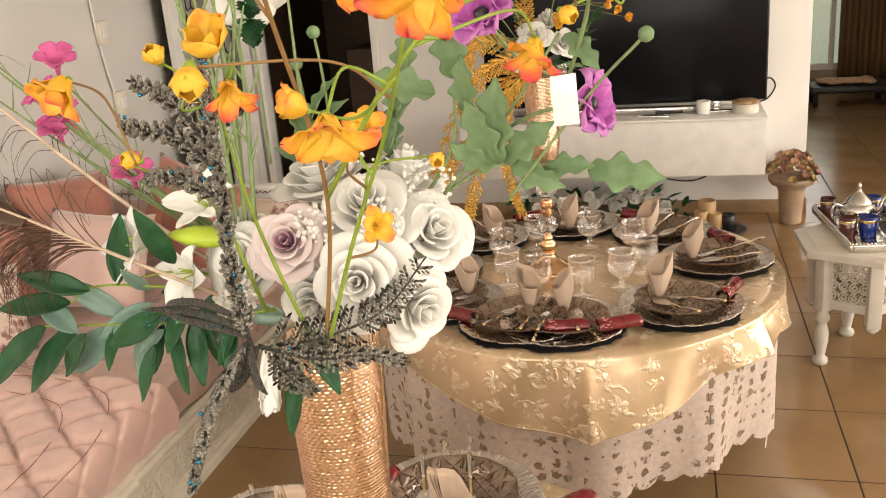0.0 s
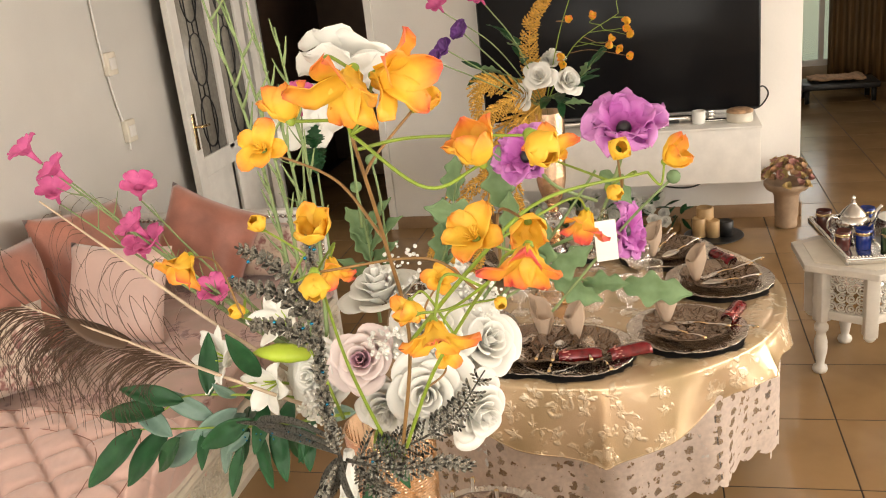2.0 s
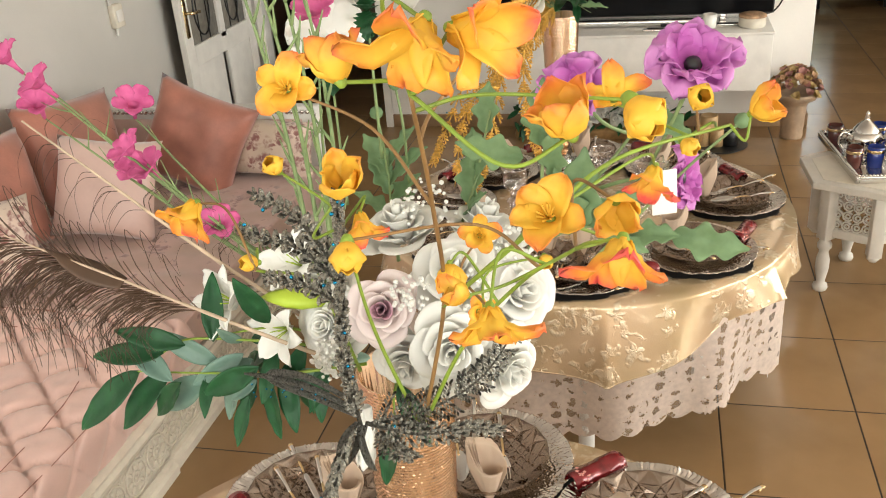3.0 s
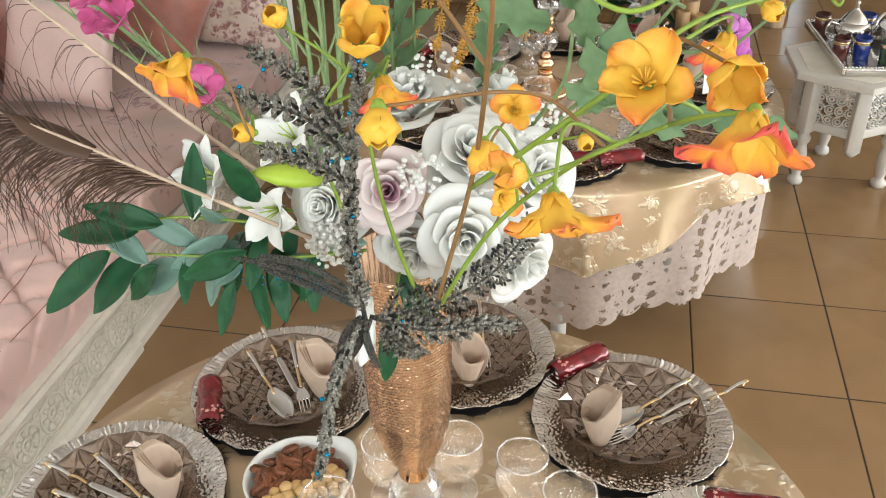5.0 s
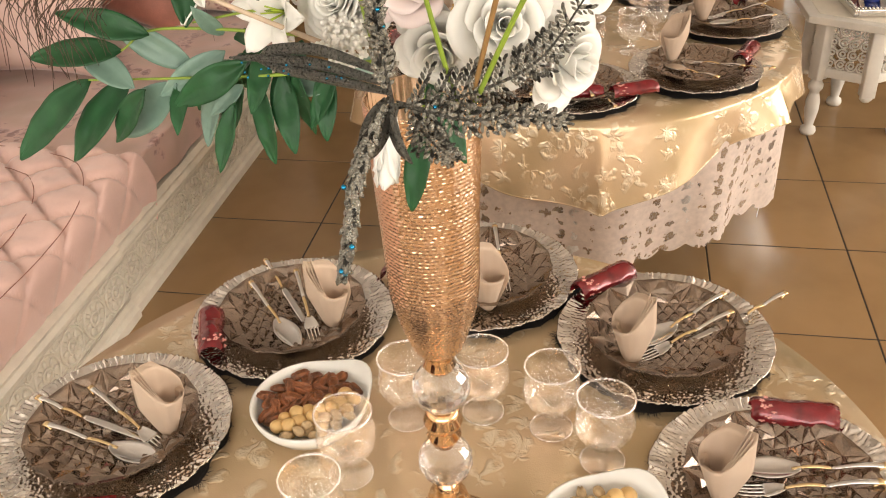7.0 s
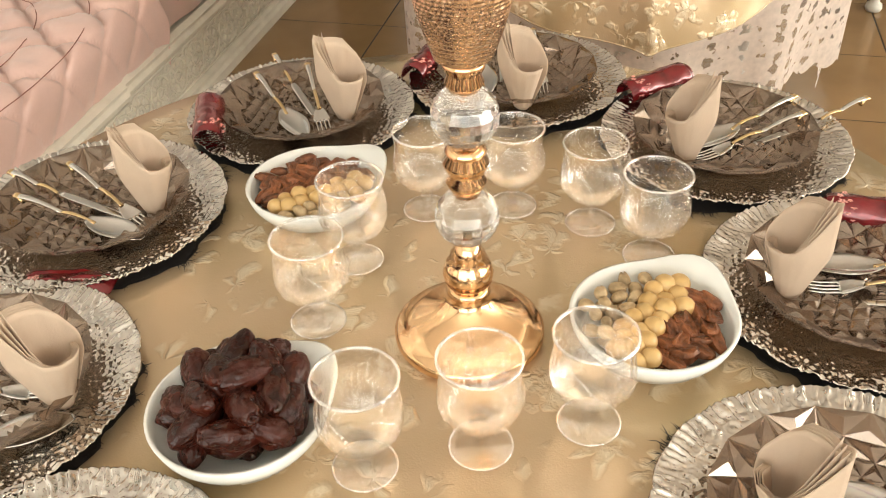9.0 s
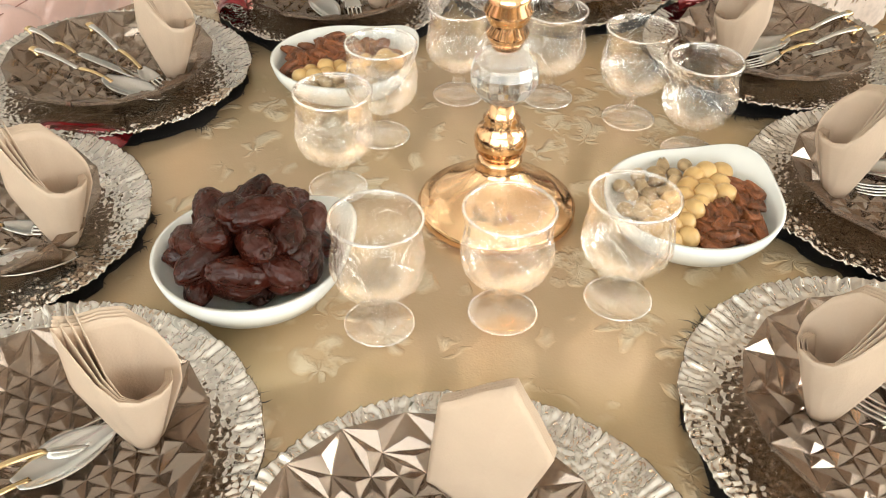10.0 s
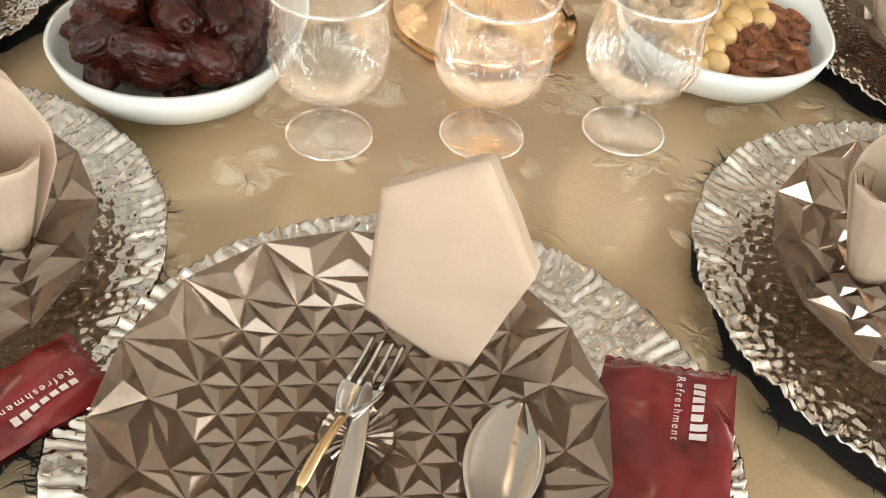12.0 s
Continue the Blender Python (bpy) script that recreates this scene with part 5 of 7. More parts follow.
cup = [(0, 0.335), (0.020, 0.335), (0.0275, 0.340)] + [(0.0275 + 0.0185 * math.sin(min(1, s * 3.2) * math.pi / 2) + 0.011 * s, 0.340 + 0.300 * s) for s in (i / 330 for i in range(1, 331))] + [(0.0545, 0.639), (0.050, 0.56), (0, 0.56)]
M["hammered"] = mat("hammered_rose_gold", (0.82, 0.60, 0.42), 0.18, 1.0, var=0.10, scale=60, rvar=0.16)
part("cup", lathe(cup, 368, wave=hammered), M["hammered"], vase, "tall hammered rose gold cup")


# ---- flowers of the tall vase ----
def radial(name, stops, scale, rough=0.55):
    """A petal colour that runs from the flower's heart outwards, with streaks."""
    m, t, b = nodes(name)
    tc = t.nodes.new("ShaderNodeTexCoord")
    ln = t.nodes.new("ShaderNodeVectorMath")
    ln.operation = "LENGTH"
    t.links.new(tc.outputs["Object"], ln.inputs[0])
    nz = t.nodes.new("ShaderNodeTexNoise")
    nz.inputs["Scale"].default_value, nz.inputs["Detail"].default_value = 55, 3
    t.links.new(tc.outputs["Object"], nz.inputs["Vector"])
    oi = t.nodes.new("ShaderNodeObjectInfo")
    ma = t.nodes.new("ShaderNodeMath")
    ma.operation = "MULTIPLY_ADD"
    ma.inputs[1].default_value = scale
    t.links.new(ln.outputs["Value"], ma.inputs[0])
    mb = t.nodes.new("ShaderNodeMath")
    mb.operation = "MULTIPLY_ADD"
    mb.inputs[1].default_value = 0.55
    t.links.new(nz.outputs["Fac"], mb.inputs[0])
    mc = t.nodes.new("ShaderNodeMath")
    mc.operation = "MULTIPLY_ADD"
    mc.inputs[1].default_value, mc.inputs[2].default_value = 0.2, -0.38
    t.links.new(oi.outputs["Random"], mc.inputs[0])
    t.links.new(mc.outputs[0], mb.inputs[2])
    t.links.new(mb.outputs[0], ma.inputs[2])
    rp = t.nodes.new("ShaderNodeValToRGB")
    el = rp.color_ramp.elements
    while len(el) < len(stops):
        el.new(0.5)
    for e, (p, c) in zip(el, stops):
        e.position, e.color = p, (*c, 1)
    t.links.new(ma.outputs[0], rp.inputs[0])
    t.links.new(rp.outputs[0], b.inputs["Base Color"])
    b.inputs["Roughness"].default_value = rough
    bp = t.nodes.new("ShaderNodeBump")
    bp.inputs["Strength"].default_value, bp.inputs["Distance"].default_value = 0.2, 0.002
    t.links.new(nz.outputs["Fac"], bp.inputs["Height"])
    t.links.new(bp.outputs[0], b.inputs["Normal"])
    return m


M["orange"] = radial("yellow_orange_petal", [(0.0, (0.93, 0.54, 0.04)), (0.50, (0.93, 0.60, 0.06)), (0.78, (0.92, 0.36, 0.05)), (1.0, (0.86, 0.13, 0.10))], 25)
silky(M["orange"], 0.25)
M["anemone"] = radial("mauve_petal", [(0.0, (0.10, 0.01, 0.09)), (0.22, (0.34, 0.05, 0.28)), (0.55, (0.52, 0.12, 0.46)), (1.0, (0.64, 0.27, 0.60))], 24)


silky(M["anemone"], 0.1)


def petal(bm, az, length, width, a0, a1, r0=0.0, z0=0.0, cup=0.4, tip=0.55, nu=6, nv=8, ruffle=0.0, seed=0.0, mi=0):
    """One petal: leaves the heart at the slope a0 and ends at a1 (degrees over the horizon)."""
    way = [(r0, z0)]
    for i in range(nv):
        a = radians(a0 + (a1 - a0) * (i + 0.5) / nv)
        way.append((way[-1][0] + math.cos(a) * length / nv, way[-1][1] + math.sin(a) * length / nv))
    ca, sa = math.cos(az), math.sin(az)

    def f(u, v):
        i = round(v * nv)
        r, z = way[i]
        a = radians(a0 + (a1 - a0) * v)
        w = width * 0.5 * (0.22 + 0.78 * math.sin(math.pi * min(1.0, v * tip + 0.12)) ** 0.8) * (1.0 if v < 0.75 else math.sqrt(max(0.02, 1 - ((v - 0.75) / 0.26) ** 2)))
        s = 2 * u - 1
        k = cup * w * s * s + ruffle * noise.noise((u * 3 + seed, v * 4, seed)) * v
        r -= math.sin(a) * k
        z += math.cos(a) * k
        x, y = r, s * w
        return (x * ca - y * sa, x * sa + y * ca, z)

    return sheet(nu, nv, f, bm, mi=mi)


def along(p, q, sag=0.0, side=(0, 0, 0)):
    p, q = Vector(p), Vector(q)
    return bend([p, (p + q) / 2 + Vector((0, 0, sag)) + Vector(side), q], 6)


def blossom(kind, seed):
    random.seed(seed)
    bm = bmesh.new()
    j = lambda a: random.uniform(-a, a)
    if kind == "open":
        for k in range(5):
            petal(bm, 2 * math.pi * k / 5 + j(0.25), 0.029 + j(0.004), 0.021 + j(0.003), 55 + j(12), 8 + j(24), 0.002, 0, 0.45, 0.70, ruffle=0.006, seed=seed + k)
        for k in range(9):
            a = 2.4 * k
            tube([(0, 0, 0.002), (0.006 * math.cos(a), 0.006 * math.sin(a), 0.012)], 0.0007, 4, bm)
    elif kind == "cup":
        for k in range(5):
            petal(bm, 2 * math.pi * k / 5 + j(0.3), 0.032 + j(0.006), 0.024 + j(0.003), 30 + j(12), 85 + j(28), 0.002, 0, 0.55, 0.68, ruffle=0.006, seed=seed + k)
    elif kind == "droop":
        for k in range(5):
            petal(bm, 2 * math.pi * k / 5 + j(0.35), 0.037 + j(0.006), 0.021 + j(0.003), 66 + j(14), 22 + j(30), 0.002, 0, 0.5, 0.72, ruffle=0.007, seed=seed + k)
    else:
        for k in range(4):
            petal(bm, 2 * math.pi * k / 4 + j(0.2), 0.023, 0.021, 18, 138, 0.001, 0, 0.8, 0.62)
    bmesh.ops.recalc_face_normals(bm, faces=bm.faces[:])
    return thick(bm, 0.0005)


BL = {k: [mesh_of("blossom", blossom(k, 7 * i + len(k)), M["orange"]) for i in range(4)] for k in ("open", "cup", "droop", "bud")}


def orange_spray(name, label, trunks, heads, brown):
    """A branching spray: trunks first, then every head on its own twig from the nearest trunk."""
    t = thing(name, label, "flower spray")
    nodes_ = []
    for i, tr in enumerate(trunks):
        w = bend(tr, 8)
        part("stem", tube(w, 0.0020, 7, None, 0.55), M["stem_brown"] if i in brown else M["stem"], t)
        nodes_ += w[6:]
    for i, (kind, p, d, s) in enumerate(heads):
        p = Vector(p)
        near = min((q for q in nodes_ if q.z < p.z + 0.02), key=lambda q: (q - p).length, default=nodes_[0])
        d = Vector(d).normalized()
        base = p - d * 0.012 * s
        w = bend([near, (near + base) / 2 + Vector((random.uniform(-0.02, 0.02), random.uniform(-0.02, 0.02), random.uniform(-0.012, 0.016))) - d * 0.014, base], 8)
        part("twig", tube(w, 0.0012, 6, None, 0.8), M["stem"] if i % 4 else M["stem_brown"], t)
        ob = new("bud" if kind == "bud" else "blossom", BL[kind][i % 4])
        ob.parent = t
        ob.matrix_basis = Matrix.Translation(base) @ turned(d, i * 1.3) @ Matrix.Scale(s * 0.82, 4)
        part("calyx", lathe([(0, -0.004), (0.0025, -0.003), (0.0042, 0.001), (0.003, 0.003), (0, 0.003)], 10), M["stem"], ob)
    return t


random.seed(5)
HEADS = [("open", (0.049, -0.336, 1.760), (0.1, -0.9, 0.5), 0.95), ("cup", (0.144, -0.501, 1.817), (-0.4, 0.2, 0.9), 0.85), ("droop", (0.180, -0.505, 1.822), (-0.2, -0.6, -0.55), 1.15), ("droop", (0.205, -0.50, 1.826), (0.9, -0.4, -0.1), 1.0),
         ("cup", (0.185, -0.376, 1.795), (0.5, -0.4, 0.7), 0.95), ("cup", (0.234, -0.455, 1.778), (-0.3, -0.3, 0.9), 1.0), ("droop", (0.245, -0.199, 1.714), (0.1, -0.5, 0.8), 0.95), ("bud", (0.273, -0.436, 1.767), (0.55, -0.5, -0.5), 1.45), ("bud", (0.305, -0.226, 1.719), (0.2, -0.7, 0.3), 1.25),
         ("cup", (0.348, -0.216, 1.708), (0.85, -0.3, 0.5), 0.95), ("bud", (0.301, -0.221, 1.679), (0.6, -0.5, -0.3), 0.95), ("droop", (0.273, -0.223, 1.656), (-0.2, -0.5, -0.8), 0.9)]
HEADS2 = [("cup", (0.257, -0.427, 1.718), (0.1, -0.8, -0.3), 0.85), ("open", (0.221, -0.427, 1.719), (-0.1, -0.5, 0.5), 1.0), ("droop", (0.260, -0.468, 1.711), (-0.1, -0.7, -0.7), 1.05), ("bud", (0.193, -0.203, 1.575), (0.2, -0.6, -0.2), 0.85), ("open", (0.145, -0.226, 1.611), (0.2, -0.7, 0.5), 0.75), ("cup", (0.135, -0.288, 1.606), (0.1, -0.3, -0.9), 0.8),
          ("droop", (0.188, -0.413, 1.640), (0.2, -0.6, -0.7), 1.05), ("cup", (0.165, -0.400, 1.655), (-0.6, -0.4, 0.4), 0.7), ("open", (0.135, -0.19, 1.520), (0.5, -0.7, 0.2), 0.75), ("bud", (-0.010, -0.245, 1.675), (-0.1, -0.5, 0.6), 1.1), ("cup", (0.067, -0.305, 1.686), (0.1, -0.5, 0.7), 1.1), ("droop", (0.076, -0.296, 1.648), (0.3, -0.5, -0.7), 0.8), ("bud", (0.097, -0.390, 1.664), (0.1, -0.5, -0.6), 1.35)]
HEADS3 = [("droop", (-0.053, -0.305, 1.655), (-0.2, -0.7, -0.45), 1.1), ("bud", (-0.039, -0.260, 1.596), (-0.4, -0.5, 0.2), 1.0)]
B0 = (0.075, -0.19, 1.40)
orange_spray("orange_blossom_spray", "spray of yellow and orange silk blossoms on a brown stem", [[B0, (0.118, -0.25, 1.56), (0.15, -0.38, 1.70), (0.165, -0.46, 1.79)], [(0.118, -0.25, 1.56), (0.20, -0.32, 1.66), (0.25, -0.30, 1.70), (0.325, -0.215, 1.695)]], HEADS, (0,))
orange_spray("orange_blossom_spray", "spray of yellow and orange silk blossoms on green stems", [[(0.070, -0.19, 1.40), (0.055, -0.24, 1.53), (0.055, -0.28, 1.64)], [B0, (0.13, -0.24, 1.52), (0.19, -0.32, 1.62), (0.235, -0.41, 1.69)]], HEADS2, ())
orange_spray("orange_blossom_spray", "small spray of yellow and red silk blossoms", [[(0.0, -0.14, 1.42), (-0.01, -0.19, 1.54), (-0.03, -0.26, 1.59)]], HEADS3, ())


# fuchsia trumpets on a grassy stem
def trumpet():
    bm = lathe([(0.0015, 0), (0.0022, 0.008), (0.0045, 0.018)], 10)
    for k in range(5):
        petal(bm, 2 * math.pi * k / 5, 0.017, 0.015, 62, 2, 0.004, 0.016, 0.3, 0.6, ruffle=0.002, seed=k)
    return thick(bm, 0.0004)


fu = mesh_of("fuchsia_blossom", trumpet(), M["fuchsia"])
pk = thing("fuchsia_spray", "spray of fuchsia pink trumpet flowers on grassy stems", "flower spray")
FU = [(-0.394, -0.003, 1.698), (-0.339, -0.030, 1.679), (-0.278, 0.007, 1.644), (-0.237, -0.055, 1.615), (-0.285, 0.0, 1.570), (-0.165, -0.060, 1.535), (-0.40, 0.02, 1.640), (-0.230, -0.04, 1.590), (-0.052, 0.0, 1.735)]
for i, p in enumerate(FU):
    root = Vector((-0.035, -0.10, 1.46))
    p = Vector(p)
    mid = root.lerp(p, 0.55) + Vector((0, 0, -0.012 if i < 8 else 0.02))
    w = bend([root + Vector((random.uniform(-0.01, 0.01), random.uniform(-0.01, 0.01), 0)), mid, p - Vector((0, 0, 0.014))], 8)
    part("stem", tube(w, 0.0019, 6, None, 0.5), M["stem_dull"], pk)
    for k in (5, 8, 11, 13):
        d = Vector((random.uniform(-1, 0.3), random.uniform(-0.5, 0.5), random.uniform(0.2, 1))).normalized()
        part("blade", tube(bend([w[k], w[k] + d * 0.015, w[k] + d * 0.03 + Vector((0, 0, 0.004))], 4), 0.0011, 5, None, 0.3), M["stem_dull"], pk)
    ob = new("blossom", fu)
    ob.parent = pk
    ob.matrix_basis = Matrix.Translation(p - Vector((0, 0, 0.014))) @ turned((random.uniform(-0.5, 0.5), -0.45, 0.8), i) @ Matrix.Scale(1.25, 4)

# tall grass stems at the back of the bunch
gr = thing("grass_stems", "tall pale green artificial grass stems", "grass stems")
for i in range(4):
    root = Vector((-0.05 + 0.008 * i, -0.09, 1.47))
    top = Vector((-0.125 + 0.022 * i, -0.05 + 0.01 * i, 1.88 - 0.02 * i))
    w = bend([root, root.lerp(top, 0.5) + Vector((0.012, 0.0, 0)), top], 9)
    part("stem", tube(w, 0.0027, 6, None, 0.4), M["stem_dull"], gr)
    for k in range(4, 18, 1):
        d = Vector((random.uniform(-0.5, 0.5), random.uniform(-0.4, 0.4), 1)).normalized()
        part("blade", tube(bend([w[k], w[k] + d * 0.014 + Vector((d.x * 0.01, 0, 0)), w[k] + d * 0.030 + Vector((d.x * 0.014, 0, 0))], 4), 0.0021, 5, None, 0.3), M["stem_dull"], gr)


# roses and other full white flowers
def rose_thing(name, label, p, d, size, mats, rings=((3, 0.35, 88, 104), (4, 0.55, 74, 92), (5, 0.8, 58, 74), (6, 1.0, 42, 50), (6, 1.08, 22, 14)), wide=1.0, ruffle=0.10):
    t = thing(name, label, "flower", Matrix.Translation(p) @ turned(d, random.random() * 6))
    for ri, (n, ln, a0, a1) in enumerate(rings):
        for k in range(n):
            bm = bmesh.new()
            petal(bm, 2 * math.pi * k / n + ri * 0.7 + random.uniform(-0.15, 0.15), size * ln * random.uniform(0.94, 1.06), wide * size * (0.55 + 0.5 * ln), a0 + random.uniform(-5, 5), a1 + random.uniform(-8, 8), size * 0.04 * (ri + 1), -size * 0.10 * ri, 0.45, 0.62, 8, 10, size * ruffle, random.random() * 20)
            part("petal", thick(bm, 0.0006), mats[0] if ri < 2 else mats[1], t)
    return t


def wound_rose(name, label, p, d, size, mats, n=17):
    """A rose of petals wound round the heart, each wrapping its neighbours, the outer ones wide open."""
    t = thing(name, label, "flower", Matrix.Translation(p) @ turned(d, random.random() * 6))
    for i in range(n):
        k = i / (n - 1)
        turn, span = i * 2.39996 + random.uniform(-0.2, 0.2), radians(215 - 105 * k)
        R, H = size * (0.07 + 0.50 * k ** 1.15), size * (0.82 - 0.30 * k)
        wob = random.random() * 30

        def f(u, v):
            s = 2 * u - 1
            top = (1 - abs(s) ** 2.6) ** 0.5 * (1 + 0.07 * noise.noise((s * 2, wob, 1)))
            vv = v * (0.25 + 0.75 * max(0.0, top))
            a = turn + s * span / 2
            r = R * (0.30 + 0.70 * min(1.0, vv * 1.7) ** 0.7) + size * k * (0.34 * vv ** 2 + 0.22 * max(0.0, vv - 0.72) * 3) + size * 0.045 * noise.noise((s * 2 + wob, vv * 3, 2)) * (0.3 + k)
            z = H * vv - size * 0.42 * k ** 1.3 - size * 0.30 * k * max(0.0, vv - 0.70) ** 1.2 * 2
            return (r * math.cos(a), r * math.sin(a), z)
        part("petal", thick(sheet(14, 9, f), 0.0006), mats[0] if k < 0.28 else mats[1], t)
    return t


def star_flower(name, label, p, d, size, mat_, tilt=(62, 8)):
    """Six pointed petals in two whorls round a short tube."""
    t = thing(name, label, "flower", Matrix.Translation(p) @ turned(d, random.random() * 6))
    for i in range(6):
        bm = bmesh.new()
        petal(bm, math.pi / 3 * i + random.uniform(-0.15, 0.15), size * random.uniform(0.92, 1.08), size * (0.58 if i % 2 else 0.44), tilt[0] + random.uniform(-8, 8), tilt[1] + random.uniform(-18, 14), size * 0.05, 0.0, 0.35, 0.86, 8, 10, size * 0.10, random.random() * 20)
        part("petal", thick(bm, 0.0006), mat_, t)
    for i in range(5):
        a = 1.257 * i
        part("stamen", tube([(0, 0, 0), (size * 0.14 * math.cos(a), size * 0.14 * math.sin(a), size * 0.5)], 0.0007, 4), M["lime"], t)
    return t


random.seed(9)
W = M["white_petal"]
wound_rose("rose", "blush pink silk rose with a mauve heart", (0.026, -0.125, 1.482), (0.15, -0.85, 0.45), 0.040, (M["rose_heart"], M["rose"]))
for p, d, s in (((0.090, -0.085, 1.500), (0.15, -0.6, 0.75), 0.052), ((0.094, -0.135, 1.450), (0.2, -0.9, 0.3), 0.050), ((0.140, -0.060, 1.470), (0.6, -0.6, 0.5), 0.050), ((0.100, -0.005, 1.508), (0.3, 0.1, 0.9), 0.050), ((0.02, -0.02, 1.515), (-0.1, -0.2, 0.95), 0.048), ((0.135, -0.110, 1.415), (0.7, -0.6, 0.0), 0.044), ((0.045, -0.120, 1.425), (0.0, -0.9, -0.1), 0.040)):
    wound_rose("rose", "full white silk rose", p, d, s, (W, W))
wound_rose("ruffled_flower", "dense ruffled white silk flower", (-0.028, -0.120, 1.460), (-0.2, -0.85, 0.4), 0.040, (W, W), 30)
wound_rose("ruffled_flower", "dense ruffled white silk flower", (-0.050, -0.085, 1.476), (-0.3, -0.6, 0.7), 0.036, (W, W), 26)
star_flower("lily", "white star shaped silk lily", (-0.133, -0.112, 1.474), (-0.45, -0.65, 0.5), 0.046, W)
star_flower("lily", "white star shaped silk lily", (-0.076, -0.120, 1.452), (-0.35, -0.85, 0.2), 0.044, W)
star_flower("lily", "white star shaped silk lily", (-0.066, -0.090, 1.506), (-0.2, -0.6, 0.75), 0.046, W)
rose_thing("anemone", "white silk anemone turned away over a green ruff", (-0.058, 0.05, 1.70), (-0.5, 0.6, 0.4), 0.046, (W, W), ((6, 1.0, 50, 6), (6, 0.9, 34, -10)))
rose_thing("anemone", "white silk anemone turned away over a green ruff", (-0.012, 0.040, 1.752), (0.1, 0.5, 0.75), 0.060, (W, W), ((6, 1.0, 50, 6), (6, 0.9, 34, -10)))
PU = M["anemone"]
for p, d, s in (((0.302, -0.085, 1.700), (0.1, -0.50, 0.85), 0.041), ((0.205, -0.04, 1.668), (-0.3, -0.6, 0.6), 0.036), ((0.292, -0.035, 1.585), (0.8, -0.3, 0.2), 0.034)):
    a = rose_thing("anemone", "mauve silk anemone with a black heart", p, d, s, (PU, PU), ((7, 1.0, 40, -2), (6, 0.88, 56, 22)), 0.80, 0.30)
    part("heart", lathe([(0, 0.012), (0.006, 0.010), (0.008, 0.004), (0, 0)], 14), M["black"], a)
    part("stem", tube(bend([(0, 0, 0), (0.01, 0, -0.05), (0.0, 0.02, -0.13)], 6), 0.002, 6), M["stem_dull"], a)
lb = thing("lily_bud", "pointed lime green lily bud", "flower bud", Matrix.Translation((-0.036, -0.125, 1.487)) @ turned((-0.95, -0.15, 0.12)))
part("bud", lathe([(0, -0.005), (0.006, 0.0), (0.0105, 0.018), (0.010, 0.034), (0.005, 0.052), (0, 0.060)], 12, wave=lambda a, r, z: (r * (1 + 0.12 * math.cos(3 * a)), z)), M["lime"], lb)
for p, d in (((0.012, -0.172, 1.395), (-0.08, -0.10, -0.97)),):
    rose_thing("lily", "half open cream silk lily hanging down", p, d, 0.060, (W, W), ((4, 1.0, 84, 88), (3, 0.9, 88, 88)), 0.32)

# small filler blossoms
bb = thing("filler_blossoms", "clusters of tiny white filler blossoms", "filler flowers", kind="stuff")
bm = bmesh.new()
for c, r, n in (((-0.022, -0.150, 1.440), 0.022, 150), ((0.058, -0.135, 1.505), 0.020, 60), ((0.112, -0.115, 1.50), 0.022, 70), ((0.145, -0.06, 1.525), 0.026, 60), ((0.05, -0.02, 1.545), 0.03, 60)):
    for i in range(n):
        v = Vector((random.gauss(0, 1), random.gauss(0, 1), random.gauss(0, 1))).normalized() * r * random.uniform(0.6, 1)
        bmesh.ops.create_icosphere(bm, subdivisions=1, radius=random.uniform(0.0017, 0.0029), matrix=Matrix.Translation(Vector(c) + v))
part("blossom_heads", bm, W, bb)["kind"] = "stuff"


# leafy branches
def leaf_mesh(length, width, material, fold=0.25, curl=25, lobes=0, seed=0):
    def f(u, v):
        s = 2 * u - 1
        w = width / 2 * math.sin(math.pi * v ** 0.85) ** 0.85 * (1 + (0.30 * math.sin(v * lobes * math.pi * 2) if lobes else 0)) + 0.0006
        a = radians(curl) * v
        y = length * v
        return (s * w, y * math.cos(a * 0.6), fold * w * abs(s) - length * 0.30 * math.sin(a) * v + 0.002 * noise.noise((u * 3, v * 5, seed)))
    return mesh_of("leaf", thick(sheet(8, 14 if not lobes else 26, f), 0.0005), material)


def branch(name, label, way, leaves, meshes, stem, radius=0.002):
    """leaves: share along the way, side (-1, 1), angle off the way, scale, droop."""
    t = thing(name, label, "leafy branch")
    w = bend(way, 10)
    part("stem", tube(w, radius, 6, None, 0.4), stem, t)
    for i, (s, side, ang, sc, droop) in enumerate(leaves):
        k = min(len(w) - 2, int(s * (len(w) - 1)))
        d = (w[k + 1] - w[k]).normalized()
        lat = d.cross(Vector((0, 0, 1))).normalized() * side
        out = (d * math.cos(radians(ang)) + lat * math.sin(radians(ang)) + Vector((0, 0, -droop))).normalized()
        zz = (Vector((0, 0, 1)) - out * out.z + Vector((0, -0.35, 0))).normalized()
        xx = out.cross(zz).normalized()
        zz = xx.cross(out)
        m = Matrix((xx, out, zz)).transposed().to_4x4()
        ob = new("leaf", meshes[i % len(meshes)])
        ob.parent = t
        ob.matrix_basis = Matrix.Translation(w[k]) @ m @ Matrix.Scale(sc, 4)
    return t


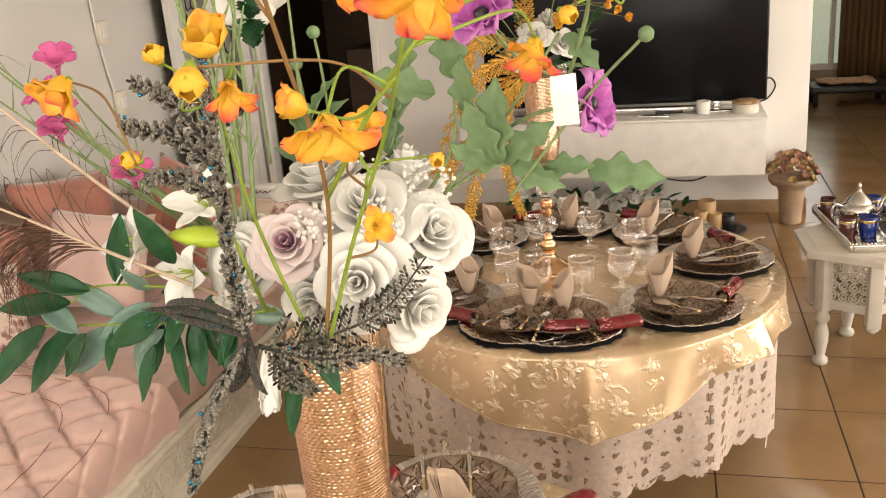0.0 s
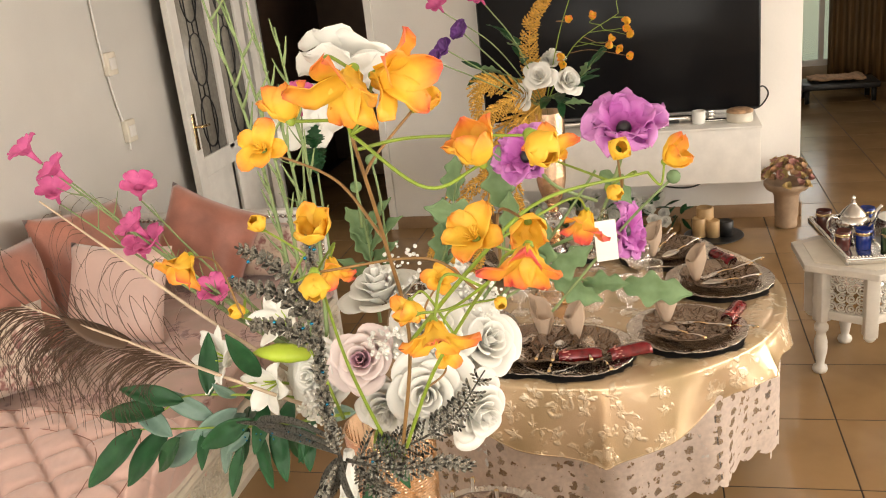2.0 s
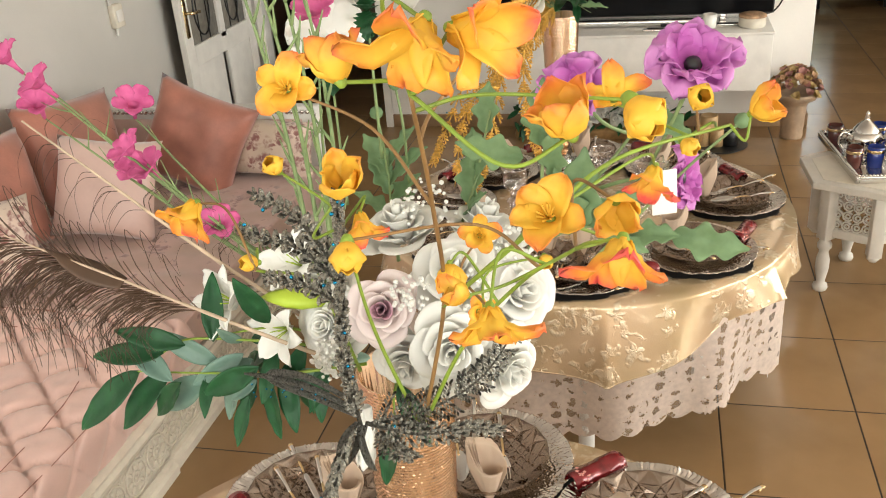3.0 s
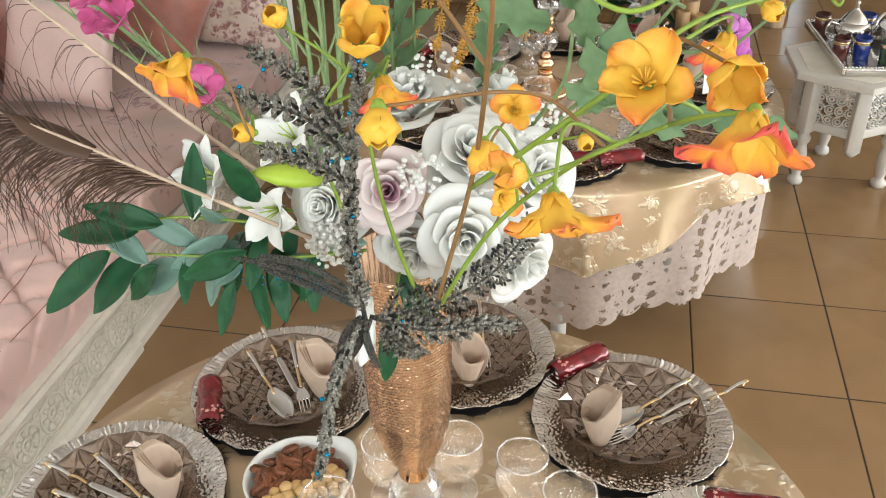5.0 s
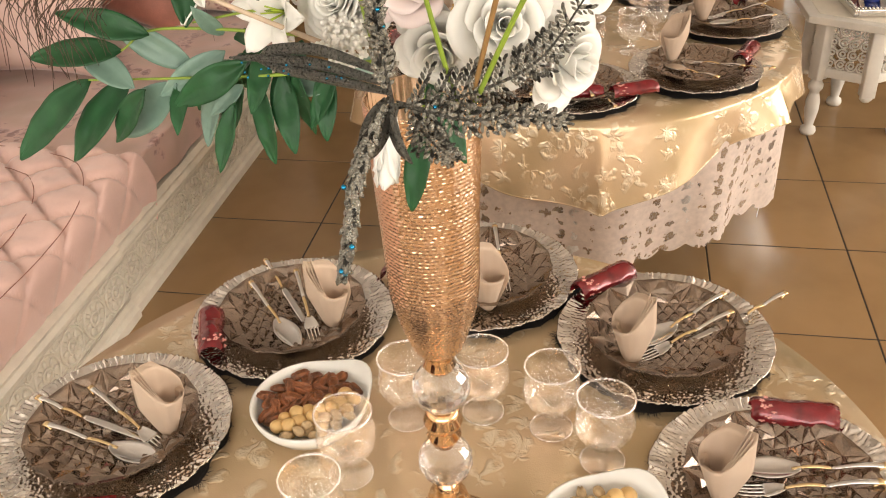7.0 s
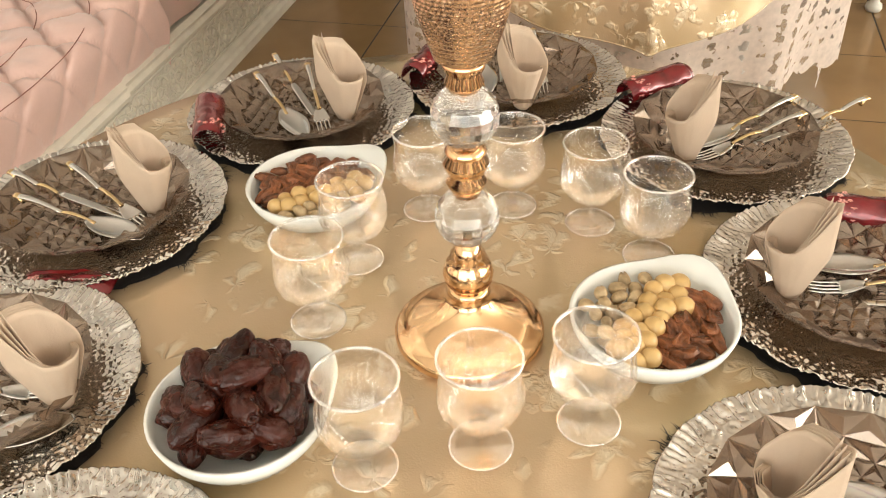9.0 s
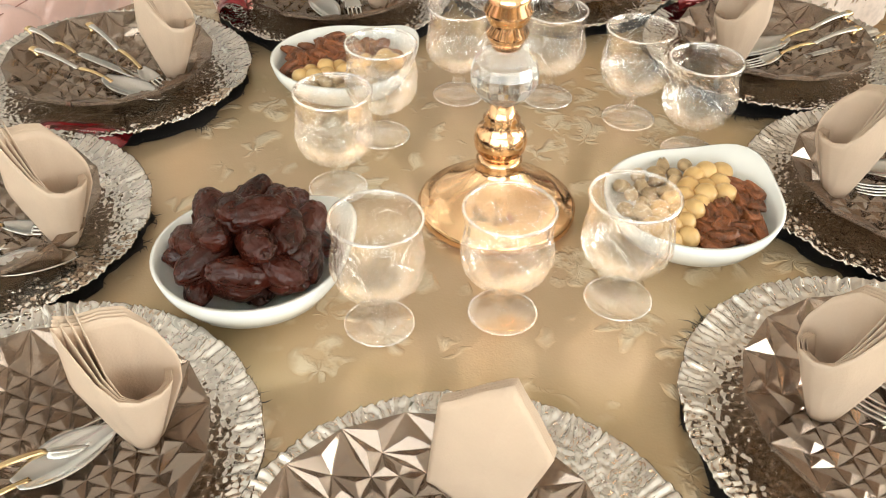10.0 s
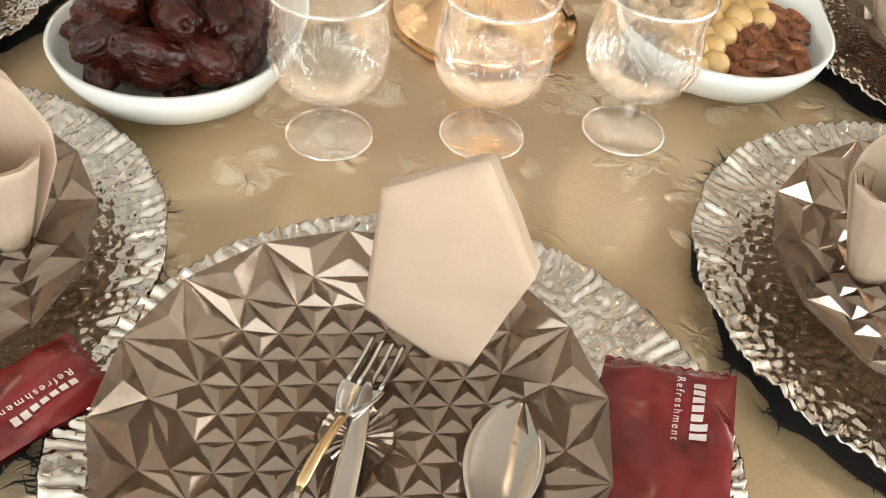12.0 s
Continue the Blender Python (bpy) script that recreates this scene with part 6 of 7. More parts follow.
LV = [leaf_mesh(0.076, 0.0225, M["leaf"], 0.22, 14 + 10 * i, seed=i) for i in range(3)]
LS = [leaf_mesh(0.078, 0.0235, mat("grey_green_leaf", (0.13, 0.25, 0.19), 0.45, var=0.25, scale=25, hue=(0.22, 0.34, 0.27)), 0.2, 20, seed=5)]
SG = [leaf_mesh(0.072, 0.028, M["sage"], 0.40, 18 + 10 * i, 3, i) for i in range(3)]
random.seed(14)
lf = thing("leaf_branch", "branch of glossy deep green and grey-green pointed leaves", "leafy branch")
for w in ([(0.0, -0.12, 1.415), (-0.08, -0.13, 1.405), (-0.16, -0.135, 1.402), (-0.25, -0.135, 1.398)], [(-0.02, -0.11, 1.425), (-0.10, -0.125, 1.438), (-0.18, -0.135, 1.442), (-0.214, -0.135, 1.424)], [(-0.04, -0.11, 1.44), (-0.09, -0.125, 1.455), (-0.148, -0.135, 1.448)]):
    part("stem", tube(bend(w, 8), 0.0018, 6, None, 0.5), M["stem"], lf)
# x and height of each leaf's base and tip; g: the grey-green ones
for i, (bx, bz, ex, ez, g) in enumerate(((-0.180, 1.442, -0.235, 1.462, 0), (-0.214, 1.424, -0.279, 1.426, 0), (-0.160, 1.406, -0.210, 1.443, 1), (-0.204, 1.397, -0.258, 1.425, 1), (-0.249, 1.398, -0.313, 1.347, 0), (-0.221, 1.394, -0.278, 1.339, 0), (-0.195, 1.396, -0.237, 1.349, 0), (-0.173, 1.397, -0.239, 1.346, 1), (-0.168, 1.402, -0.169, 1.374, 0),
                                         (-0.104, 1.421, -0.164, 1.388, 0), (-0.115, 1.397, -0.144, 1.375, 1), (-0.142, 1.395, -0.163, 1.344, 1), (-0.120, 1.387, -0.136, 1.340, 0), (-0.101, 1.398, -0.098, 1.342, 0), (-0.086, 1.403, -0.086, 1.364, 0), (-0.148, 1.448, -0.149, 1.503, 0), (-0.090, 1.466, -0.101, 1.517, 0), (-0.130, 1.434, -0.135, 1.459, 1))):
    a = Vector((bx, -0.135 + 0.012 * (i % 3 - 1), bz))
    out = Vector((ex, -0.150 + 0.012 * (i % 4 - 1), ez)) - a
    nrm = Vector((random.uniform(-0.35, 0.35), -0.8, random.uniform(0.15, 0.75)))
    yy = out.normalized()
    xx = yy.cross(nrm).normalized()
    ob = new("leaf", LS[0] if g else LV[i % 3])
    ob.parent = lf
    ob.matrix_basis = Matrix.Translation(a) @ Matrix((xx, yy, xx.cross(yy))).transposed().to_4x4() @ Matrix.Scale(out.length / 0.064, 4)
branch("leaf_branch", "short branch of glossy green leaves hanging over the vase", [(0.03, -0.10, 1.40), (0.035, -0.15, 1.40), (0.04, -0.17, 1.375)], [(0.3, -1, 60, 0.95, 1.6), (0.9, 1, 40, 0.95, 1.4)], LV, M["stem"])
for way, n in (([(0.06, 0.0, 1.46), (0.09, 0.02, 1.55), (0.11, 0.03, 1.63)], 6), ([(0.0, 0.02, 1.46), (-0.005, 0.03, 1.53), (-0.005, 0.035, 1.58)], 7)):
    branch("sage_branch", "branch of lobed sage green leaves", way, [(0.3 + 0.66 * i / n, -1 if i % 2 else 1, random.uniform(25, 65), random.uniform(0.55, 0.9), random.uniform(-0.6, 0.2)) for i in range(n)], SG, M["stem_dull"], 0.0024)
sg = thing("sage_branch", "wide sprig of lobed sage green leaves", "leafy branch")
for w in ([(0.09, -0.03, 1.45), (0.15, -0.03, 1.50), (0.21, -0.03, 1.53), (0.30, -0.03, 1.525)], [(0.10, -0.03, 1.46), (0.16, -0.03, 1.54), (0.17, -0.03, 1.60), (0.175, -0.03, 1.63)], [(0.15, -0.03, 1.50), (0.22, -0.03, 1.58), (0.27, -0.03, 1.65)]):
    part("stem", tube(bend(w, 8), 0.0022, 6, None, 0.6), M["stem_dull"], sg)
for i, (bx, bz, ex, ez) in enumerate(((0.151, 1.601, 0.095, 1.622), (0.168, 1.614, 0.173, 1.677), (0.206, 1.531, 0.207, 1.610), (0.206, 1.531, 0.184, 1.590), (0.212, 1.534, 0.258, 1.571), (0.220, 1.531, 0.268, 1.512), (0.250, 1.525, 0.295, 1.534), (0.292, 1.524, 0.358, 1.520), (0.275, 1.649, 0.306, 1.623), (0.182, 1.581, 0.181, 1.632), (0.201, 1.526, 0.168, 1.553))):
    a = Vector((bx, -0.03, bz))
    out = Vector((ex, -0.05, ez)) - a
    xx = out.normalized().cross(Vector((random.uniform(-0.3, 0.3), -0.8, random.uniform(0.1, 0.7)))).normalized()
    ob = new("leaf", SG[i % 3])
    ob.parent = sg
    ob.matrix_basis = Matrix.Translation(a) @ Matrix((xx, out.normalized(), xx.cross(out.normalized()))).transposed().to_4x4() @ Matrix.Scale(out.length / 0.066, 4)
for c in ((-0.056, 0.032, 1.682), (-0.006, 0.018, 1.742)):
    branch("green_ruff", "feathery green ruff under a white anemone", [(c[0], c[1], c[2] - 0.16), (c[0], c[1], c[2] - 0.06), c], [(0.97, 1 if i % 2 else -1, 25 + 19 * i, 0.46, -0.35 + 0.12 * i) for i in range(11)], [leaf_mesh(0.07, 0.034, M["leaf"], 0.15, 40, 5, 3)], M["stem_dull"])
for p in ((0.012, 0.03, 1.659), (-0.011, 0.03, 1.628), (0.347, -0.06, 1.648)):
    t = thing("seed_pod", "round pale green seed pod on a thin stem", "seed pod")
    b = bmesh.new()
    bmesh.ops.create_icosphere(b, subdivisions=2, radius=0.0072, matrix=Matrix.Translation(p))
    part("pod", b, M["sage"], t)
    part("stem", tube(bend([p, (p[0] + (0.005 if p[0] < 0.2 else -0.05), p[1], p[2] - 0.05), (p[0] + (0.0 if p[0] < 0.2 else -0.13), p[1] + 0.02, p[2] - 0.15)], 8), 0.0015, 6), M["stem_dull"], t)

for i in range(15):
    a = Vector((random.uniform(-0.16, -0.03), -0.125 + 0.01 * (i % 3), random.uniform(1.395, 1.425)))
    yy = Vector((random.uniform(-0.8, 0.1), random.uniform(-0.3, 0.2), random.uniform(-1.0, 0.1))).normalized()
    xx = yy.cross(Vector((random.uniform(-0.4, 0.4), -0.8, random.uniform(0.1, 0.7)))).normalized()
    ob = new("leaf", LV[i % 3] if i % 4 else LS[0])
    ob.parent = lf
    ob.matrix_basis = Matrix.Translation(a) @ Matrix((xx, yy, xx.cross(yy))).transposed().to_4x4() @ Matrix.Scale(random.uniform(0.75, 0.95), 4)

# plastic price tag
tg = thing("price_tag", "blank white plastic price tag hanging on a stem", "tag", Matrix.Translation((0.283, -0.12, 1.607)) @ pose(0, 0, 0, 8, -4, 12))
part("card", box(-0.0105, -0.0008, -0.024, 0.0105, 0.0008, 0.019, 0.0007), M["porcelain"], tg)
part("loop", box(-0.004, -0.0006, 0.019, 0.004, 0.0006, 0.028, 0.0005), M["clear_glass"], tg)
_i = tg.matrix_basis.inverted()
part("string", tube(bend([(0, 0, 0.026), _i @ Vector((0.279, -0.085, 1.624)), _i @ Vector((0.262, -0.049, 1.590)), _i @ Vector((0.240, -0.046, 1.568))], 6), 0.0008, 5), M["clear_glass"], tg)


# ---- glitter ferns ----
def frond(name, label, way, n, reach, bead, material, curl=0.0, both=True, spread=62, cat="glitter fern"):
    """A fern of beaded leaflets on both sides of a way."""
    t = thing(name, label, cat)
    w = bend(way, 12)
    part("stem", tube(w, bead * 0.9, 6, None, 0.5), material, t)
    for i in range(n):
        s = 0.08 + 0.9 * i / n
        k = min(len(w) - 2, int(s * (len(w) - 1)))
        d = (w[k + 1] - w[k]).normalized()
        lat = d.cross(Vector((0.2, -1, 0.15))).normalized()
        if spread < 30:
            lat = Matrix.Rotation(random.uniform(-1.3, 1.3), 3, d) @ lat
        for side in (-1, 1) if both else (1,):
            ln = reach * (1 - 0.65 * s) * random.uniform(0.85, 1.1)
            out = (d * math.cos(radians(spread)) + lat * side * math.sin(radians(spread)) + Vector((0, random.uniform(-0.25, 0.25), curl))).normalized()
            bm = bmesh.new()
            m = max(3, int(ln / (bead * 1.9)))
            for b in range(m):
                q = w[k] + out * ln * (b + 0.7) / m + Vector((0, 0, curl * 0.3 * ln * (b / m) ** 2))
                for sgn in (-1, 1):
                    bmesh.ops.create_icosphere(bm, subdivisions=1, radius=bead * random.uniform(0.8, 1.25), matrix=Matrix.Translation(q + sgn * d * bead * 1.3) @ turned(out + sgn * d * 0.7) @ Matrix.Diagonal((0.75, 0.75, 1.7, 1)))
            part("leaflet", bm, material, t)
            if random.random() < 0.04:
                b2 = bmesh.new()
                bmesh.ops.create_icosphere(b2, subdivisions=1, radius=bead * 0.75, matrix=Matrix.Translation(w[k] + out * ln * random.uniform(0.5, 1.1) + Vector((random.uniform(-2, 2) * bead, -1.5 * bead, random.uniform(-1, 2) * bead))))
                part("sequin", b2, M["blue_sequin"], t, "blue glitter sequin")
    return t


random.seed(30)
DG = "dark silver glitter fern with blue sequins"
S = M["sequin"]
frond("glitter_fern", DG, [(0.035, -0.245, 1.43), (0.030, -0.25, 1.50), (0.040, -0.265, 1.575), (0.060, -0.30, 1.645), (0.065, -0.31, 1.675)], 50, 0.017, 0.0024, S, 0.1, spread=24)
for w in ([(0.036, -0.262, 1.565), (0.012, -0.26, 1.578), (-0.014, -0.255, 1.580), (-0.030, -0.25, 1.578)], [(0.036, -0.264, 1.590), (0.010, -0.262, 1.612), (-0.022, -0.258, 1.618), (-0.046, -0.25, 1.620)], [(0.038, -0.268, 1.605), (0.018, -0.266, 1.634), (-0.004, -0.262, 1.648), (-0.028, -0.255, 1.655)]):
    frond("glitter_fern", DG, w, 9, 0.010, 0.0025, S, 0.0, spread=64)
frond("glitter_fern", DG, [(0.035, -0.23, 1.425), (0.085, -0.20, 1.425), (0.125, -0.16, 1.435), (0.155, -0.125, 1.470)], 15, 0.030, 0.0018, S, 0.1, spread=55)
frond("glitter_fern", DG, [(0.035, -0.235, 1.43), (0.08, -0.225, 1.415), (0.12, -0.205, 1.41), (0.15, -0.185, 1.395)], 11, 0.020, 0.0023, S, 0.0, spread=40)
t = thing("glitter_leaf", "long dark glitter blade with blue sequins", "glitter leaf")
for dz in (0.0, 0.007, -0.006):
    way = bend([(0.03, -0.24, 1.445 + dz), (-0.02, -0.215, 1.446 + dz * 1.5), (-0.06, -0.20, 1.444 + dz), (-0.098 + 3 * abs(dz), -0.19, 1.441)], 10)
    bm = sheet(4, 30, lambda u, v: way[round(v * 30)] + Vector((0, 0.003 * (2 * u - 1) ** 2, (2 * u - 1) * 0.0045 * math.sin(math.pi * min(1.0, 0.12 + 0.88 * v)) ** 0.6)))
    part("blade", thick(bm, 0.0008), M["sequin_leaf"], t)
for i in range(14):
    b = bmesh.new()
    bmesh.ops.create_icosphere(b, subdivisions=1, radius=0.0011, matrix=Matrix.Translation((random.uniform(-0.09, 0.02), random.uniform(-0.215, -0.20) - 0.012, 1.445 + random.uniform(-0.006, 0.006))))
    part("sequin", b, M["blue_sequin"], t, "blue glitter sequin")
frond("glitter_fern", DG, [(0.035, -0.25, 1.44), (0.025, -0.275, 1.425), (0.022, -0.305, 1.405), (0.024, -0.335, 1.385), (0.020, -0.342, 1.365)], 34, 0.019, 0.0027, S, -0.3, spread=20)
frond("glitter_fern", DG, [(0.045, -0.235, 1.42), (0.058, -0.225, 1.395), (0.070, -0.21, 1.375)], 8, 0.022, 0.0020, S, -0.2, spread=45)
for d in ((0.15, -0.35, -0.95), (-0.5, -0.3, -0.85)):
    t = thing("glitter_leaf", "folded dark glitter leaf", "glitter leaf", Matrix.Translation((0.036, -0.245, 1.435)) @ turned(d))
    bm = bmesh.new()
    petal(bm, 0, 0.042, 0.022, 90, 70, 0, 0, 0.5, 0.8)
    part("leaf", thick(bm, 0.0012), M["sequin_leaf"], t)


# ---- peacock feathers ----
def feather(way, barbs, length, eye):
    t = thing("peacock_feather", "dark brown peacock feather with a pale quill" + (" and a dark eye" if eye else ", mostly bare"), "feather")
    w = bend(way, 14)
    part("quill", tube(w, 0.0026, 7, None, 0.35), M["twig"], t)
    bm = bmesh.new()
    for i in range(barbs):
        s = (0.45 if eye else 0.10) + (0.54 if eye else 0.88) * random.random()
        k = min(len(w) - 2, int(s * (len(w) - 1)))
        d = (w[k + 1] - w[k]).normalized()
        lat = d.cross(Vector((0, -1, 0.3))).normalized()
        if lat.z > 0:
            lat = -lat
        if random.random() < (0.12 if eye else 0.5):
            lat = -lat
        lat = (lat + d * (0.9 if eye else 0.0) + Vector((0, random.uniform(-0.35, 0.35), 0))).normalized()
        ln = length * random.uniform(0.5, 1.1)
        a = w[k]
        tube(bend([a, a + (lat * 0.6 + d * 0.5) * ln * 0.45, a + (lat + d * 0.25) * ln * 0.8 + Vector((0, 0, -0.12 * ln)), a + lat * ln * random.uniform(0.8, 1.15) + Vector((0, 0, -0.45 * ln))], 4), 0.0007 if eye else 0.0004, 3, bm, 0.4)
    part("vane", bm, M["quill_barb"], t, "fine dark drooping barbs")["kind"] = "stuff"
    if eye:
        e = bmesh.new()
        petal(e, 0, 0.085, 0.026, 90, 80, 0, 0, 0.2, 1.0)
        k = int(0.86 * len(w))
        d = (w[-1] - w[k - 8]).normalized()
        part("eye", thick(e, 0.001), M["quill_barb"], t, m=Matrix.Translation(w[int(0.66 * len(w))] + Vector((0, -0.003, 0))) @ turned(d, 1.2))


random.seed(40)
feather([(-0.03, -0.13, 1.425), (-0.071, -0.14, 1.446), (-0.176, -0.15, 1.494), (-0.253, -0.155, 1.528), (-0.35, -0.15, 1.560)], 230, 0.095, True)
feather([(-0.05, -0.10, 1.44), (-0.16, -0.105, 1.525), (-0.24, -0.115, 1.60), (-0.318, -0.12, 1.668)], 46, 0.055, False)

# ---- arrangement on the far table ----
vf = copy_thing(vase, pose(-0.02, 1.955, TOP + 0.003))
random.seed(51)
fx, fy, fz = -0.02, 1.955, 1.375
for p, d, s in (((0.0, -0.10, 0.085), (0, -0.8, 0.5), 0.055), ((0.08, -0.07, 0.06), (0.5, -0.7, 0.4), 0.05), ((-0.06, -0.09, 0.03), (-0.5, -0.8, 0.2), 0.05), ((0.03, 0.0, 0.12), (0, -0.2, 0.9), 0.05)):
    wound_rose("rose", "full white silk rose", (fx + p[0], fy + p[1], fz + p[2]), d, s, (W, W))
for p in ((-0.262, -0.335, 0.183), (-0.235, -0.32, 0.215), (-0.185, -0.305, 0.257)):
    an = rose_thing("anemone", "deep violet silk anemone", (fx + p[0], fy + p[1], fz + p[2]), (-0.5, -0.6, 0.5), 0.036, (M["dark_purple"], M["dark_purple"]), ((6, 1.0, 44, 10), (5, 0.85, 58, 20)))
    inv = an.matrix_basis.inverted()
    part("stem", tube(bend([inv @ Vector(q) for q in ((fx + p[0], fy + p[1], fz + p[2]), (fx + p[0] * 0.6, fy + p[1] * 0.6, fz + p[2] * 0.55), (fx, fy - 0.02, fz - 0.03))], 8), 0.002, 6), M["stem_dull"], an)
ff = thing("fuchsia_spray", "two fuchsia pink flowers over the far table", "flower spray")
for p in (Vector((-0.257, 1.66, 1.692)), Vector((-0.140, 1.68, 1.702))):
    part("stem", tube(bend([p, (p + Vector((fx, fy, fz))) / 2 + Vector((0, 0, 0.03)), (fx, fy - 0.02, fz - 0.03)], 8), 0.0018, 6), M["stem_dull"], ff)
    ob = new("blossom", fu)
    ob.parent, ob.matrix_basis = ff, Matrix.Translation(p) @ turned((-0.2, -0.6, 0.6)) @ Matrix.Scale(1.9, 4)
orange_spray("orange_blossom_spray", "spray of yellow and orange silk blossoms over the far table", [[(fx, fy, fz - 0.02), (fx + 0.10, fy - 0.04, fz + 0.16), (fx + 0.24, fy - 0.05, fz + 0.25)], [(fx, fy, fz - 0.02), (fx + 0.06, fy - 0.06, fz + 0.20), (fx + 0.12, fy - 0.06, fz + 0.36)]],
             [("cup", (fx + random.uniform(0.06, 0.34), fy - 0.06 + random.uniform(-0.03, 0.03), fz + random.uniform(0.08, 0.40)), (random.uniform(-1, 1), -0.6, random.uniform(-0.5, 1)), 0.9) for i in range(13)], ())
for way, n in (([(fx, fy, fz), (fx - 0.10, fy - 0.03, fz + 0.08), (fx - 0.22, fy - 0.04, fz + 0.12)], 9), ([(fx, fy, fz), (fx + 0.10, fy - 0.03, fz + 0.05), (fx + 0.20, fy - 0.04, fz + 0.16)], 9), ([(fx, fy, fz), (fx - 0.05, fy - 0.03, fz + 0.14), (fx - 0.13, fy - 0.04, fz + 0.24)], 8), ([(fx, fy, fz), (fx + 0.03, fy - 0.05, fz + 0.01), (fx + 0.10, fy - 0.10, fz - 0.02)], 6)):
    branch("leaf_branch", "branch of green leaves over the far table", way, [(0.25 + 0.7 * i / n, -1 if i % 2 else 1, random.uniform(30, 70), random.uniform(1.0, 1.5), random.uniform(-0.3, 0.4)) for i in range(n)], [LV[0], SG[0], LV[1], LV[2]], M["stem_dull"])
for way in ([(fx, fy, fz), (fx - 0.03, fy - 0.05, fz + 0.10), (fx - 0.02, fy - 0.08, fz + 0.24), (fx + 0.04, fy - 0.08, fz + 0.33)], [(fx, fy, fz), (-0.12, 1.80, 1.40), (-0.224, 1.75, 1.297), (-0.349, 1.75, 1.041), (-0.405, 1.74, 0.915)], [(fx, fy, fz), (-0.15, 1.80, 1.30), (-0.208, 1.75, 1.039), (-0.243, 1.74, 0.914), (-0.298, 1.73, 0.784)], [(fx, fy, fz), (-0.10, 1.78, 1.30), (-0.101, 1.75, 1.089), (-0.058, 1.74, 0.931)], [(fx, fy, fz), (-0.14, 1.80, 1.46), (-0.197, 1.75, 1.443), (-0.20, 1.74, 1.28), (-0.186, 1.73, 1.109)], [(fx, fy, fz), (-0.16, 1.78, 1.22), (-0.28, 1.74, 1.10), (-0.33, 1.72, 0.86)]):
    frond("gold_fern", "drooping gold glitter fern", way, 22, 0.060, 0.0042, M["gold_leaf"], -0.2, spread=34)

# ---- television shelf ----
sh = thing("wall_shelf", "long white floating wall shelf below the television", "shelf", pose(0, 0, 0))
part("body", box(-0.875, 4.475, 0.357, 0.892, 4.93, 0.68, 0.004), M["white_wood"], sh)
part("top", box(-0.88, 4.46, 0.68, 0.897, 4.93, 0.695, 0.003), M["white_wood"], sh)
tv = thing("television", "large black flat television, switched off", "television", pose(0.081, 4.74, 0.695))
part("screen", box(-0.825, -0.012, 0.055, 0.825, 0.02, 0.985, 0.006), M["tv"], tv)
part("bezel", box(-0.832, -0.008, 0.048, 0.832, 0.03, 0.992, 0.006), M["black"], tv)
for sx in (-0.55, 0.55):
    part("foot", box(sx - 0.10, -0.10, 0.0, sx + 0.10, 0.10, 0.012, 0.004), M["silver"], tv)
    part("post", box(sx - 0.02, -0.006, 0.012, sx + 0.02, 0.02, 0.05, 0.003), M["silver"], tv)
part("sound_bar", box(-0.45, -0.09, 0.005, 0.45, -0.03, 0.04, 0.008), M["silver"], tv)
jar = thing("candle_jar", "small white candle jar on the shelf", "candle", pose(0.553, 4.62, 0.695))
part("jar", lathe([(0, 0), (0.036, 0), (0.040, 0.006), (0.040, 0.075), (0.036, 0.076), (0.036, 0.06), (0, 0.058)], 24), M["porcelain"], jar)
tub = thing("round_box", "round cream box with a brown lid", "box", pose(0.787, 4.62, 0.695))
part("box", lathe([(0, 0), (0.07, 0), (0.075, 0.01), (0.075, 0.055), (0, 0.055)], 28), M["cream_wood"], tub)
part("lid", lathe([(0, 0.055), (0.076, 0.055), (0.076, 0.066), (0.06, 0.074), (0, 0.076)], 28), M["dried"], tub)
rem = thing("remote_control", "grey remote control lying on the shelf", "remote control", pose(0.27, 4.53, 0.696, 0, 0, 84))
part("body", box(-0.022, -0.09, 0, 0.022, 0.09, 0.018, 0.006), M["silver"], rem)
part("keys", box(-0.015, -0.06, 0.018, 0.015, 0.06, 0.020, 0.001), M["black"], rem)
rem = thing("remote_control", "black remote control lying on the shelf", "remote control", pose(0.36, 4.66, 0.696, 0, 0, 96))
part("body", box(-0.022, -0.08, 0, 0.022, 0.08, 0.018, 0.006), M["black"], rem)
for w in ([(0.86, 4.75, 0.83), (0.93, 4.80, 0.86), (0.97, 4.86, 0.80), (0.93, 4.90, 0.72), (0.86, 4.90, 0.70)], [(0.15, 4.90, 0.30), (0.35, 4.88, 0.24), (0.5, 4.90, 0.22), (0.62, 4.89, 0.27), (0.74, 4.91, 0.34)]):
    thing("power_cable", "thin black cable against the white wall", "cable", bm=tube(bend(w, 8), 0.005, 6), material=M["black"])

# ---- urn of dried flowers, candles on a tray, flower garland ----
urn = thing("urn", "tall beige clay urn standing in the corner", "urn", pose(1.067, 4.72, 0))
part("body", lathe([(0, 0), (0.062, 0), (0.066, 0.015), (0.064, 0.04), (0.074, 0.20), (0.086, 0.225), (0.120, 0.242), (0.134, 0.266), (0.134, 0.285), (0.126, 0.284), (0.11, 0.262), (0, 0.25)], 36), mat("beige_clay", (0.42, 0.30, 0.20), 0.7, var=0.15, scale=14, bump=0.3), urn)
dry = thing("dried_bouquet", "heap of dried yellow, pink and brown flowers in the urn", "dried flowers", pose(1.067, 4.72, 0.268), kind="stuff")
DP = [M["dried"], mat("dried_yellow", (0.55, 0.40, 0.17), 0.8, var=0.2), mat("dried_pink", (0.48, 0.24, 0.20), 0.8, var=0.2)]
